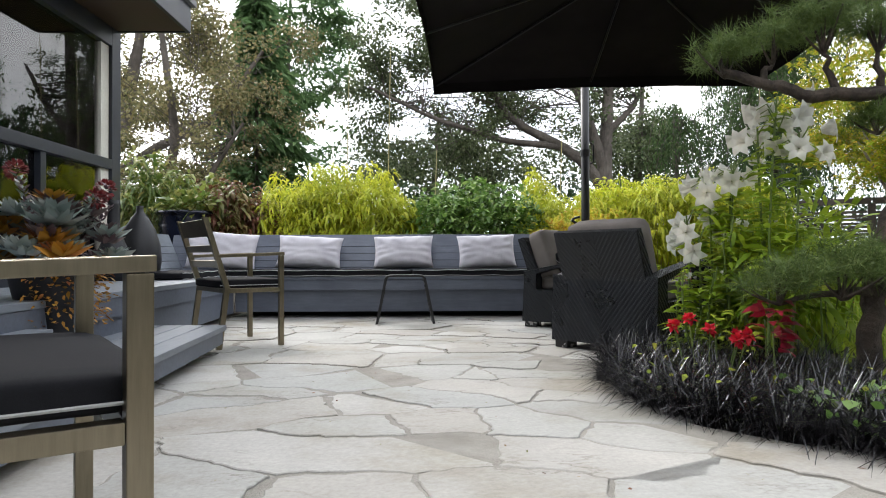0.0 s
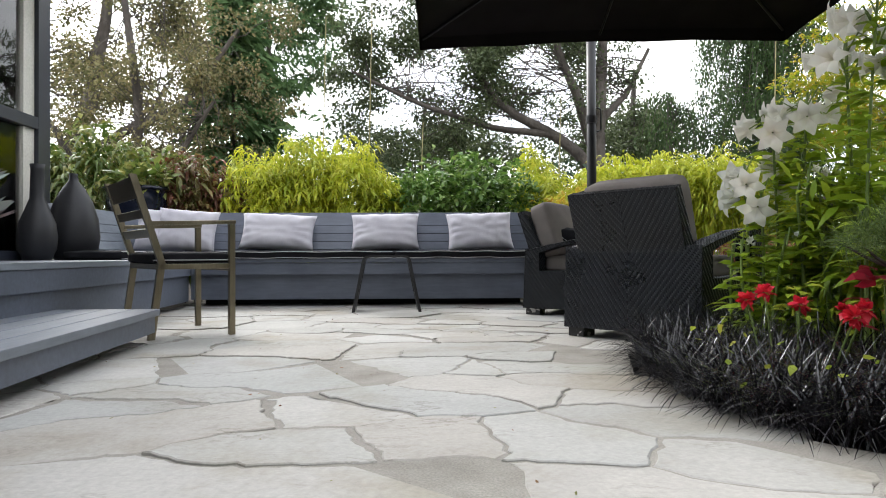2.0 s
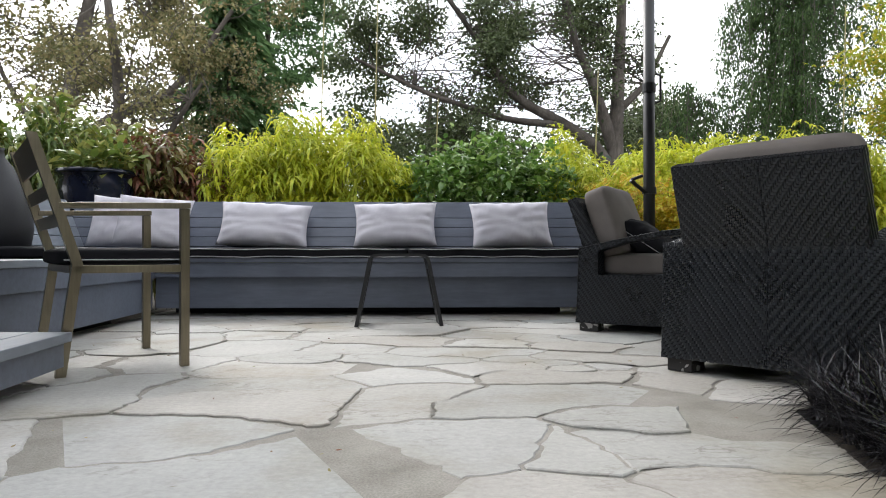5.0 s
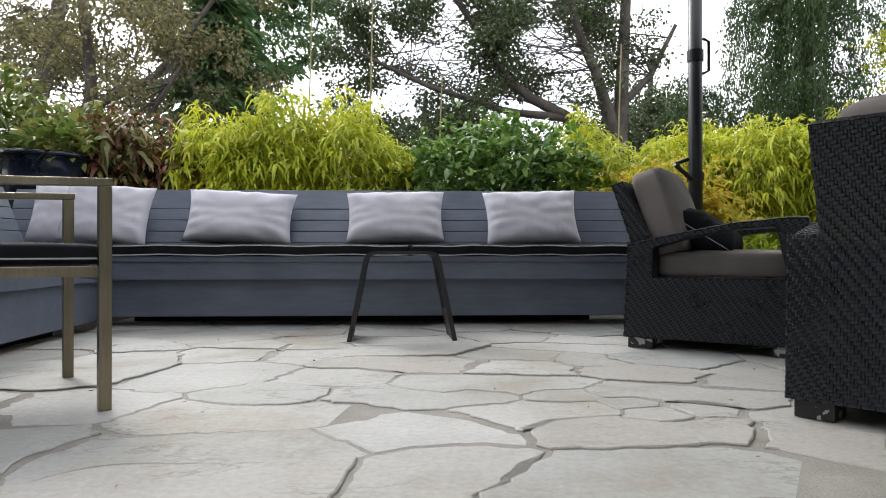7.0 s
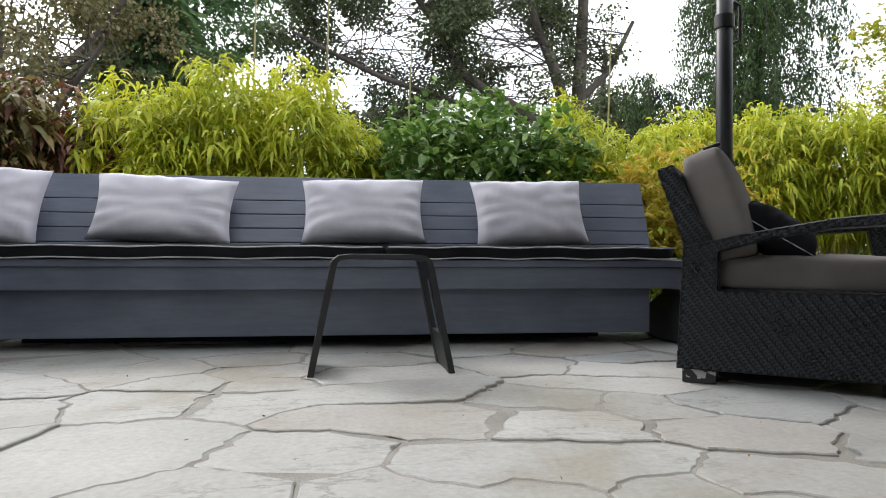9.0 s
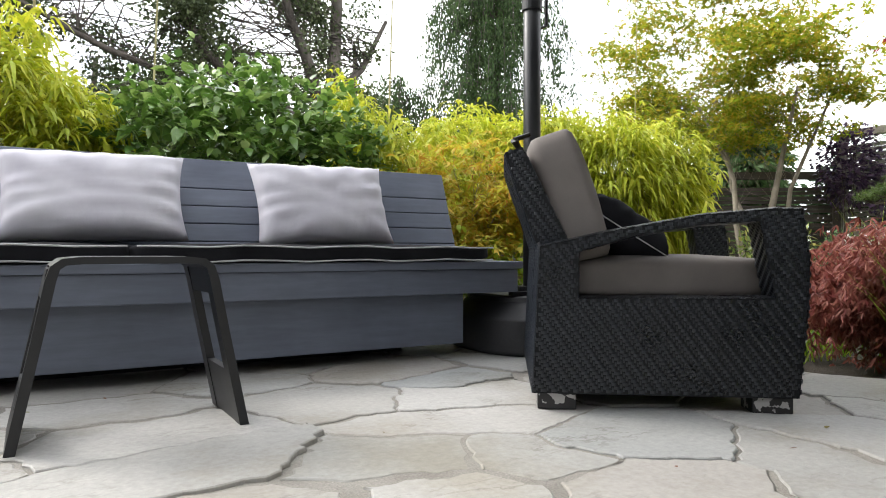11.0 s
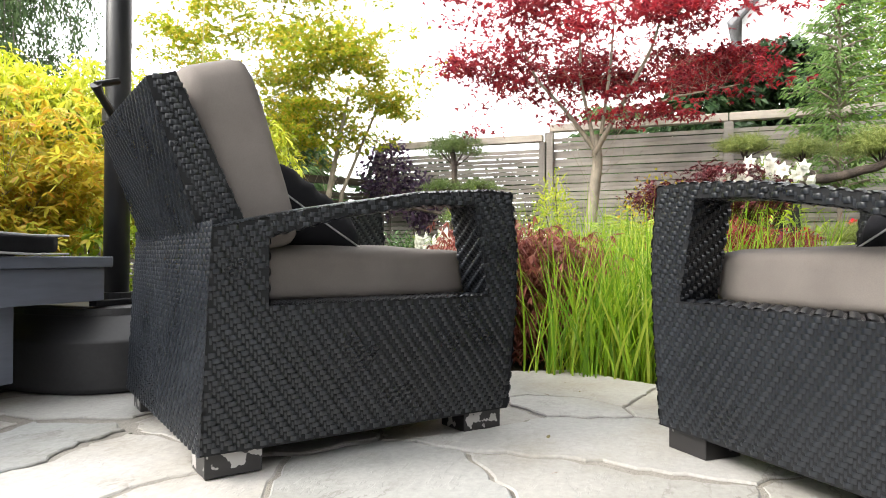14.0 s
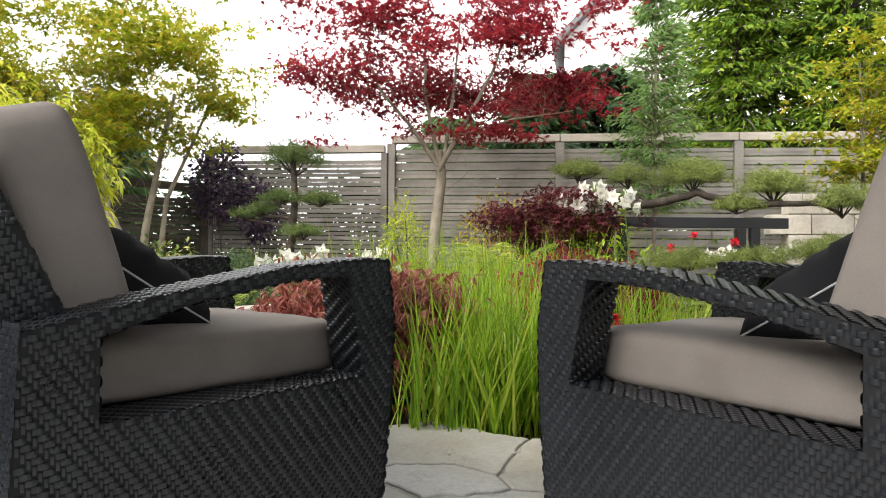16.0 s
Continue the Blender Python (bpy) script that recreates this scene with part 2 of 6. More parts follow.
FLAG = flagstone_surface()
MORTAR = surface("sandy_mortar", (0.22, 0.205, 0.18), (0.34, 0.32, 0.285), 0.9, 6, 180, 0.6, 0.006, fine_mix=0.7)
SOIL = surface("garden_soil", (0.03, 0.024, 0.018), (0.075, 0.06, 0.045), 0.95, 3, 70, 0.8, 0.02, fine_mix=0.7)
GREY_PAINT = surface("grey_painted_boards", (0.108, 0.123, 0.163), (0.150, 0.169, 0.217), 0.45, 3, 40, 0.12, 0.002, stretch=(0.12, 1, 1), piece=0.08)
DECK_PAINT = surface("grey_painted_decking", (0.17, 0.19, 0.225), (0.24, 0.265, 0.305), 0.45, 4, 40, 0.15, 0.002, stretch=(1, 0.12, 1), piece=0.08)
NAVY_PAINT = surface("dark_painted_timber", (0.015, 0.018, 0.027), (0.026, 0.03, 0.043), 0.35, 3, 40, 0.08, 0.002)
BROWN_SOFFIT = surface("brown_stained_soffit", (0.05, 0.028, 0.018), (0.09, 0.05, 0.033), 0.5, 2, 40, 0.1, 0.002)
BLACK_FABRIC = surface("black_outdoor_fabric", (0.008, 0.008, 0.01), (0.018, 0.018, 0.021), 0.9, 6, 420, 0.25, 0.001, spec=0.12)
PIPING = surface("pale_piping", (0.35, 0.35, 0.36), (0.5, 0.5, 0.5), 0.8, 6, 200, 0.1, 0.001)
LILAC_FABRIC = surface("pale_grey_pillow_fabric", (0.56, 0.54, 0.60), (0.66, 0.64, 0.69), 0.9, 5, 500, 0.18, 0.001, spec=0.2, fine_mix=0.15)
TAUPE_FABRIC = surface("taupe_cushion_fabric", (0.165, 0.147, 0.135), (0.225, 0.202, 0.187), 0.9, 5, 450, 0.2, 0.001, spec=0.2, fine_mix=0.25)
WICKER = surface("charcoal_woven_resin", (0.0075, 0.0095, 0.0135), (0.014, 0.0175, 0.024), 0.30, 5, 160, 0.1, 0.001, spec=0.62)
# weave backing; its near-black also paints the shade under bench and deck
WICKER_BASE_AND_SHADE = surface("dark_weave_backing_and_under_shade", (0.006, 0.0065, 0.008), (0.010, 0.011, 0.013), 0.7, 5, 100, 0.1, 0.001, spec=0.3)
STEEL = surface("brushed_steel", (0.20, 0.172, 0.122), (0.33, 0.285, 0.21), 0.34, 3, 90, 0.08, 0.0006, metal=1.0, stretch=(1, 1, 0.08))
BLACK_METAL = surface("black_powder_coated_metal", (0.006, 0.006, 0.007), (0.012, 0.012, 0.014), 0.42, 4, 200, 0.08, 0.0006, spec=0.5)


def chipped_surface():
    """Dark painted metal with paint flaked off in patches."""
    m, nt, p = material("chipped_dark_foot")
    flake = ramp_node(nt, noise_node(nt, 20, 3, 0.45), [(0.60, (0.020, 0.019, 0.020)), (0.61, (0.42, 0.41, 0.40))])
    nt.links.new(flake, p.inputs["Base Color"])
    p.inputs["Roughness"].default_value = 0.4
    return m


FOOT_BLOCK = chipped_surface()
GREY_PLASTIC = surface("dull_grey_plastic", (0.020, 0.020, 0.022), (0.034, 0.034, 0.037), 0.55, 5, 80, 0.1, 0.001)
VASE_BLACK = surface("matt_black_ceramic", (0.010, 0.010, 0.013), (0.02, 0.02, 0.024), 0.5, 4, 120, 0.15, 0.001)
GLAZE = surface("glossy_dark_blue_glaze", (0.006, 0.008, 0.018), (0.012, 0.016, 0.034), 0.12, 4, 40, 0.03, 0.001)
CANOPY_CLOTH = surface("black_canopy_cloth", (0.012, 0.010, 0.011), (0.020, 0.017, 0.018), 0.95, 3, 300, 0.2, 0.001, spec=0.1)
FENCE_WOOD = surface("weathered_grey_fence", (0.21, 0.195, 0.178), (0.34, 0.318, 0.292), 0.8, 3, 30, 0.3, 0.004, stretch=(1, 0.1, 1), piece=0.25)
FENCE_DARK = surface("dark_weathered_fence", (0.055, 0.045, 0.038), (0.11, 0.095, 0.08), 0.85, 3, 30, 0.3, 0.004, piece=0.25)
CAP_WOOD = surface("pale_fence_cap", (0.38, 0.34, 0.29), (0.52, 0.47, 0.41), 0.8, 3, 30, 0.2, 0.003, stretch=(1, 0.1, 1))
OAK_BARK = surface("oak_bark", (0.055, 0.045, 0.038), (0.15, 0.13, 0.11), 0.9, 2, 16, 0.9, 0.04, stretch=(1, 1, 0.25), fine_mix=0.7)
MAPLE_BARK = surface("smooth_maple_bark", (0.16, 0.135, 0.10), (0.33, 0.285, 0.22), 0.7, 6, 50, 0.3, 0.004, stretch=(1, 1, 0.3))
PINE_BARK = surface("pine_bark", (0.03, 0.022, 0.018), (0.11, 0.085, 0.068), 0.9, 12, 60, 0.9, 0.012, fine_mix=0.7)
STONE_WALL = surface("pale_stone_block", (0.40, 0.36, 0.31), (0.56, 0.52, 0.46), 0.8, 3, 30, 0.5, 0.006, piece=0.15)
STEM_GREEN = surface("green_stem", (0.10, 0.16, 0.03), (0.2, 0.27, 0.07), 0.5, 8, 60, 0.05, 0.001)
CANE = surface("pale_bamboo_cane", (0.25, 0.22, 0.08), (0.4, 0.36, 0.17), 0.5, 8, 60, 0.1, 0.001)
WHITE_WALL = surface("white_render", (0.72, 0.72, 0.72), (0.8, 0.8, 0.8), 0.8, 1, 20, 0.1, 0.003)
ROOF = surface("grey_roof", (0.16, 0.16, 0.17), (0.26, 0.26, 0.27), 0.8, 1, 10, 0.3, 0.01)
BLIND = surface("cream_blind_slat", (0.62, 0.60, 0.53), (0.72, 0.70, 0.63), 0.5, 3, 60, 0.03, 0.001)
# the dimness of the room is put into this dark colour
PAINTED_DIM = surface("room_wall_with_painted_dimness", (0.045, 0.043, 0.04), (0.07, 0.066, 0.06), 0.9, 2, 20, 0.05, 0.001)

OAK_LEAF = leafy("oak_leaf", [(0.04, 0.06, 0.022), (0.075, 0.105, 0.04), (0.11, 0.145, 0.06), (0.17, 0.20, 0.11)], 0.5, 0.4, 0.3)
OAK_LEAF_BROWN = leafy("olive_oak_leaf", [(0.10, 0.105, 0.04), (0.16, 0.16, 0.065), (0.24, 0.20, 0.095), (0.33, 0.31, 0.16)], 0.5, 0.4, 0.35)
CONIFER = leafy("conifer_spray", [(0.065, 0.125, 0.05), (0.10, 0.185, 0.07), (0.155, 0.25, 0.10)], 0.6, 0.3, 0.3)
SPRUCE_LIGHT = leafy("light_conifer_spray", [(0.10, 0.20, 0.05), (0.16, 0.28, 0.08), (0.23, 0.35, 0.12)], 0.6, 0.3, 0.35)
BIRCH_LEAF = leafy("weeping_leaf", [(0.035, 0.07, 0.022), (0.06, 0.11, 0.034), (0.10, 0.16, 0.055)], 0.5, 0.3, 0.4)
BAMBOO_LEAF = leafy("golden_bamboo_leaf", [(0.34, 0.42, 0.03), (0.52, 0.57, 0.04), (0.68, 0.66, 0.07), (0.42, 0.52, 0.04)], 0.45, 0.4, 0.4)
LAUREL_LEAF = leafy("glossy_laurel_leaf", [(0.07, 0.15, 0.026), (0.12, 0.24, 0.042), (0.20, 0.34, 0.07), (0.34, 0.46, 0.15)], 0.3, 0.6, 0.3)
SHRUB_LEAF = leafy("drooping_shrub_leaf", [(0.08, 0.14, 0.025), (0.14, 0.21, 0.04), (0.24, 0.29, 0.07), (0.34, 0.33, 0.09)], 0.4, 0.5, 0.3)
RUSSET_LEAF = leafy("russet_shrub_leaf", [(0.14, 0.055, 0.03), (0.24, 0.09, 0.05), (0.18, 0.19, 0.045), (0.30, 0.22, 0.09)], 0.4, 0.5, 0.3)
AMBER_MAPLE = leafy("amber_maple_leaf", [(0.52, 0.52, 0.05), (0.58, 0.38, 0.04), (0.56, 0.58, 0.08), (0.52, 0.24, 0.03)], 0.5, 0.3, 0.45)
YELLOW_MAPLE = leafy("yellow_green_maple_leaf", [(0.18, 0.28, 0.02), (0.30, 0.38, 0.026), (0.45, 0.44, 0.04), (0.56, 0.38, 0.045)], 0.5, 0.3, 0.55)
RED_MAPLE = leafy("red_maple_leaf", [(0.14, 0.013, 0.025), (0.28, 0.022, 0.038), (0.42, 0.034, 0.042), (0.24, 0.04, 0.06)], 0.45, 0.3, 0.5)
DARK_MAPLE = leafy("plum_maple_leaf", [(0.06, 0.012, 0.018), (0.11, 0.02, 0.028), (0.17, 0.035, 0.04)], 0.45, 0.4, 0.3)
LACE_MAPLE = leafy("dusky_lace_maple_leaf", [(0.18, 0.045, 0.04), (0.28, 0.09, 0.075), (0.36, 0.15, 0.11), (0.22, 0.05, 0.05)], 0.5, 0.3, 0.35)
PURPLE_LEAF = leafy("purple_leaf", [(0.05, 0.035, 0.075), (0.09, 0.055, 0.11), (0.14, 0.09, 0.15)], 0.5, 0.3, 0.3)
REED = leafy("bright_reed_blade", [(0.13, 0.27, 0.02), (0.21, 0.39, 0.025), (0.33, 0.48, 0.035), (0.46, 0.52, 0.08)], 0.4, 0.4, 0.45)
FERN = leafy("fern_frond", [(0.20, 0.30, 0.03), (0.32, 0.42, 0.06), (0.42, 0.47, 0.12)], 0.5, 0.3, 0.4)
# the paler last tone paints glossy highlights onto some of the black blades
MONDO = leafy("black_mondo_blade_with_painted_glints", [(0.004, 0.0035, 0.005), (0.007, 0.006, 0.008), (0.012, 0.011, 0.014), (0.05, 0.047, 0.055)], 0.27, 0.8, 0.03)
PINE_NEEDLE = leafy("pine_needle", [(0.06, 0.11, 0.025), (0.11, 0.17, 0.04), (0.18, 0.24, 0.07)], 0.45, 0.4, 0.2)
PALE_PINE = leafy("pale_pine_needle", [(0.10, 0.14, 0.03), (0.17, 0.22, 0.055), (0.28, 0.31, 0.10)], 0.5, 0.3, 0.2)
CEDAR_GOLD = leafy("golden_cedar_spray", [(0.07, 0.15, 0.014), (0.14, 0.25, 0.02), (0.27, 0.36, 0.03)], 0.55, 0.3, 0.3)
CEDAR_DARK = leafy("dark_hedge_leaf", [(0.012, 0.035, 0.012), (0.025, 0.06, 0.02), (0.05, 0.10, 0.03)], 0.5, 0.35, 0.25)
LILY_LEAF = leafy("lily_leaf", [(0.19, 0.30, 0.025), (0.30, 0.43, 0.035), (0.42, 0.52, 0.05)], 0.4, 0.4, 0.45)
LILY_PETAL = leafy("white_lily_petal", [(0.80, 0.80, 0.76), (0.84, 0.84, 0.82)], 0.5, 0.3, 0.5)
RED_FLOWER = leafy("scarlet_petal", [(0.55, 0.015, 0.03), (0.70, 0.03, 0.05), (0.62, 0.02, 0.06)], 0.5, 0.3, 0.3)
COLEUS = leafy("crimson_leaf", [(0.30, 0.012, 0.03), (0.42, 0.02, 0.05), (0.2, 0.02, 0.03)], 0.4, 0.4, 0.3)
LIME_LEAF = leafy("lime_leaf", [(0.26, 0.36, 0.03), (0.38, 0.46, 0.05), (0.5, 0.5, 0.08)], 0.45, 0.3, 0.4)
SUCCULENT_BLUE = leafy("blue_grey_succulent", [(0.24, 0.30, 0.29), (0.33, 0.38, 0.37), (0.43, 0.44, 0.42)], 0.5, 0.4, 0.1)
SUCCULENT_RED = leafy("red_succulent", [(0.20, 0.02, 0.03), (0.32, 0.04, 0.05), (0.16, 0.07, 0.05)], 0.5, 0.4, 0.15)
SUCCULENT_PLUM = leafy("dusky_plum_succulent", [(0.10, 0.07, 0.09), (0.17, 0.11, 0.12), (0.22, 0.17, 0.17)], 0.5, 0.4, 0.1)
SUCCULENT_AMBER = leafy("amber_succulent", [(0.36, 0.16, 0.02), (0.45, 0.25, 0.04), (0.28, 0.09, 0.03)], 0.5, 0.4, 0.2)

# ---- ground, patio bed, deck, bench, house, fences ----
ground = tagged(arrays("ground", [(-1500, -1500, -0.06), (1500, -1500, -0.06), (1500, 1500, -0.06), (-1500, 1500, -0.06)], [(0, 1, 2, 3)], SOIL),
                "dark garden soil reaching out under the planting", "ground", kind="structure")


def deck_edge(y):
    return -1.085 - 0.062 * y


def step_edge(y):
    return -0.47 - 0.088 * y


patio = tagged(part("pavement", prism([(-1.55, -3.1), (2.95, -3.1), (2.05, 0.80), (1.66, 1.2), (1.45, 1.5), (1.46, 2.1), (1.62, 2.7), (2.2, 3.0), (2.78, 3.3), (2.79, 4.7), (2.75, 5.2), (3.0, 5.9), (2.9, 6.3), (-1.55, 6.3)], -0.08, -0.005, 0), MORTAR),
               "patio of irregular pale grey flagstones with sandy joints", "patio floor", kind="structure")

# raised timber deck with boards along its length
deck = thing("deck", "raised deck of grey painted boards with lapped sides", "deck", kind="structure")
DECK_Z = 0.43
slot = 0.14
for i in range(9):
    o0, o1 = i * slot, (i + 1) * slot - 0.008
    poly = [(deck_edge(-4) + 0.02 - o0, -4), (deck_edge(5.62) + 0.02 - o0, 5.62), (deck_edge(5.62) + 0.02 - o1, 5.62), (deck_edge(-4) + 0.02 - o1, -4)]
    part("board", prism(poly, DECK_Z - 0.035, DECK_Z, 0.004), DECK_PAINT, deck)
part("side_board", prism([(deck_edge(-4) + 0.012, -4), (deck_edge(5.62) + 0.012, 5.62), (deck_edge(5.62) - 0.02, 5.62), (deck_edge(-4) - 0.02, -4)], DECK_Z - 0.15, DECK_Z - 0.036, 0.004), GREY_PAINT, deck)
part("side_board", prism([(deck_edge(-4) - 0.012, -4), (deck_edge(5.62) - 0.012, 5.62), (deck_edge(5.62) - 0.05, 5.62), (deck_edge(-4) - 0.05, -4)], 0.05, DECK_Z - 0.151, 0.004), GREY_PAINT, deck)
# near-black colour on the support paints the shade under the deck
part("support", prism([(deck_edge(-4) - 0.3, -4), (deck_edge(5.62) - 0.3, 5.6), (-3.3, 5.6), (-3.3, -4)], -0.05, DECK_Z - 0.04, 0), WICKER_BASE_AND_SHADE, deck, "framing under the deck, painted near black as shade")

step = thing("deck_step", "low grey painted wooden step floating beside the deck", "step", kind="structure")
for i in range(4):
    o0, o1 = i * 0.145, (i + 1) * 0.145 - 0.007
    poly = [(step_edge(-2.5) - o0, -2.5), (step_edge(3.22) - o0, 3.22), (step_edge(3.22) - o1, 3.22), (step_edge(-2.5) - o1, -2.5)]
    part("board", prism(poly, 0.14, 0.175, 0.004), DECK_PAINT, step)
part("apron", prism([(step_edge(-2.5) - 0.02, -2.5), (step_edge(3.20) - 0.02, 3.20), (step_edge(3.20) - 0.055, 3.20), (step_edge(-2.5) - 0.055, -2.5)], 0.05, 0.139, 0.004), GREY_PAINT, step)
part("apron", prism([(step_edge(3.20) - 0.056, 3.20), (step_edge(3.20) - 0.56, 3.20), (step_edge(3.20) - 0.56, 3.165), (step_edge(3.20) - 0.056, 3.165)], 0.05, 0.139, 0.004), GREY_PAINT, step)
for y in (-1.5, 0.6, 2.7):
    part("foot", boxes((step_edge(y) - 0.3, step_edge(y) - 0.16, y - 0.05, y + 0.05, -0.02, 0.139)), FENCE_DARK, step)
upper = thing("deck_step", "small grey painted upper step with a pale worn edge", "step", kind="structure")
part("board", prism([(-1.0, 0.2), (-1.06, 1.75), (-1.30, 1.75), (-1.30, 0.2)], 0.27, 0.31, 0.005), DECK_PAINT, upper)
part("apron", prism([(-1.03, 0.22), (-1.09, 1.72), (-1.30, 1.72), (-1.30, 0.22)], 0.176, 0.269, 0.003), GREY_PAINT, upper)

# ---- built-in bench ----
bench = thing("built_in_bench", "long grey painted wooden corner bench with a slatted backrest", "bench", kind="structure")
part("base_board", boxes((-1.44, 1.77, 5.66, 5.70, 0.06, 0.30)), GREY_PAINT, bench)
part("base_end", boxes((1.735, 1.768, 5.702, 6.2, 0.06, 0.30)), GREY_PAINT, bench)
part("fascia", boxes((-1.44, 2.03, 5.60, 5.638, 0.288, 0.395)), GREY_PAINT, bench)
part("fascia_end", boxes((1.995, 2.028, 5.64, 6.1, 0.288, 0.395)), GREY_PAINT, bench)
for k, (y0, y1) in enumerate(((5.585, 5.72), (5.727, 5.86), (5.867, 6.0), (6.007, 6.14))):
    part("seat_board", boxes((-1.44 if k < 1 else -2.3, 2.05, y0, y1, 0.396, 0.43)), GREY_PAINT, bench)
# set back and coloured near black to paint the shadow below the seat
part("plinth", boxes((-1.4, 1.6, 5.95, 6.15, -0.03, 0.29), bevel=0), WICKER_BASE_AND_SHADE, bench, "recessed plinth painted near black as under-bench shade")
lean = math.atan2(0.17, 0.44)
m_back = Matrix.Translation((0, 5.99, 0.44)) @ Matrix.Rotation(-lean, 4, "X")
for k in range(5):
    z0 = 0.0 + k * 0.083
    z1 = z0 + (0.079 if k < 4 else 0.142)
    bm = bmesh.new()
    box(bm, -2.28, 1.935, 0.0, 0.03, z0, z1, 0.004, m_back)
    part("back_board", bm, GREY_PAINT, bench)
bm = bmesh.new()
box(bm, 1.87, 1.925, 0.032, 0.075, -0.02, 0.46, 0.003, m_back)
part("back_brace", bm, GREY_PAINT, bench)
m_left = Matrix.Translation((-2.10, 0, 0.44)) @ Matrix.Rotation(-lean, 4, "Y")
for k in range(5):
    z0 = k * 0.083
    z1 = z0 + (0.079 if k < 4 else 0.142)
    bm = bmesh.new()
    box(bm, -0.03, 0.0, 4.86, 6.0, z0, z1, 0.004, m_left)
    part("back_board", bm, DECK_PAINT, bench)

# ---- house ----
house = thing("house", "single-storey house with dark timber frame, big window and brown soffit", "house", kind="structure")
HX = -2.3
part("corner_post", boxes((HX - 0.16, HX + 0.03, 4.74, 4.90, DECK_Z, 2.72)), NAVY_PAINT, house)
part("rail", boxes((HX - 0.06, HX + 0.03, -4, 4.739, 1.43, 1.52)), NAVY_PAINT, house)
part("rail", boxes((HX - 0.06, HX + 0.03, -4, 4.739, 2.55, 2.72)), NAVY_PAINT, house)
part("sill", boxes((HX - 0.06, HX + 0.04, -4, 4.739, DECK_Z, 0.50)), NAVY_PAINT, house)
for y in (-2.6, -0.5, 1.6, 3.72):
    part("mullion", boxes((HX - 0.05, HX + 0.02, y - 0.035, y + 0.035, 0.501, 1.429)), NAVY_PAINT, house)
for y in (-1.9, 1.0, 2.5):
    part("mullion", boxes((HX - 0.05, HX + 0.02, y - 0.035, y + 0.035, 1.521, 2.549)), NAVY_PAINT, house)
part("stop_bead", boxes((HX - 0.05, HX + 0.0, 4.60, 4.738, 0.501, 1.429), (HX - 0.05, HX + 0.0, 4.60, 4.738, 1.521, 2.549)), BLIND, house, "pale inner window frame")
part("end_wall", boxes((-7.0, HX - 0.161, 4.78, 4.88, 0, 2.72), bevel=0), NAVY_PAINT, house)
# wall and floor behind the glass, coloured dark to paint an unlit room
part("inner_wall", boxes((-3.6, -3.5, -4, 4.7, 0, 2.72), bevel=0), PAINTED_DIM, house)
part("inner_floor", boxes((-3.49, HX - 0.065, -4, 4.77, 0.3, 0.42), bevel=0), PAINTED_DIM, house)
part("near_wall", boxes((-7.0, HX, -4.2, -4.01, 0, 2.72), bevel=0), NAVY_PAINT, house)
part("soffit", boxes((-7.2, -1.66, -5, 4.86, 2.725, 2.77)), BROWN_SOFFIT, house)
part("fascia_board", boxes((-1.658, -1.62, -5, 4.90, 2.72, 2.97)), NAVY_PAINT, house)
part("fascia_board", boxes((-7.2, -1.66, 4.862, 4.90, 2.72, 2.97)), NAVY_PAINT, house)
part("roof", boxes((-7.3, -1.58, -5.1, 4.94, 2.971, 3.03)), ROOF, house)
glass_m, gnt, gp = material("window_glass")
gp.inputs["Base Color"].default_value = (0.9, 0.95, 0.95, 1)
gp.inputs["Roughness"].default_value = 0.02
clear = gnt.nodes.new("ShaderNodeBsdfTransparent")
gloss = gnt.nodes.new("ShaderNodeBsdfGlossy")
gloss.inputs["Roughness"].default_value = 0.015
fres = gnt.nodes.new("ShaderNodeFresnel")
fres.inputs["IOR"].default_value = 1.95
gmix = gnt.nodes.new("ShaderNodeMixShader")
gnt.links.new(fres.outputs[0], gmix.inputs[0])
gnt.links.new(clear.outputs[0], gmix.inputs[1])
gnt.links.new(gloss.outputs[0], gmix.inputs[2])
gnt.links.new(gmix.outputs[0], gnt.nodes["Material Output"].inputs["Surface"])
for z0, z1, ys in ((1.521, 2.549, (-4, -1.9, 1.0, 2.5, 4.6)), (0.501, 1.429, (-4, -2.6, -0.5, 1.6, 3.72, 4.6))):
    for y0, y1 in zip(ys, ys[1:]):
        pane = part("window_pane", boxes((HX - 0.034, HX - 0.028, y0 + 0.036, y1 - 0.036 if y1 < 4.5 else y1, z0, z1), bevel=0), glass_m, house)
        pane.visible_shadow = False
bm = bmesh.new()
for z in np.arange(0.52, 2.52, 0.026):
    if 1.42 < z < 1.53:
        continue
    m = Matrix.Translation((HX - 0.11, 0, z)) @ Matrix.Rotation(radians(48), 4, "Y")
    box(bm, -0.0125, 0.0125, 0.2, 4.55, -0.0006, 0.0006, 0, m)
part("blind", bm, BLIND, house, "half-open cream slatted window blinds")

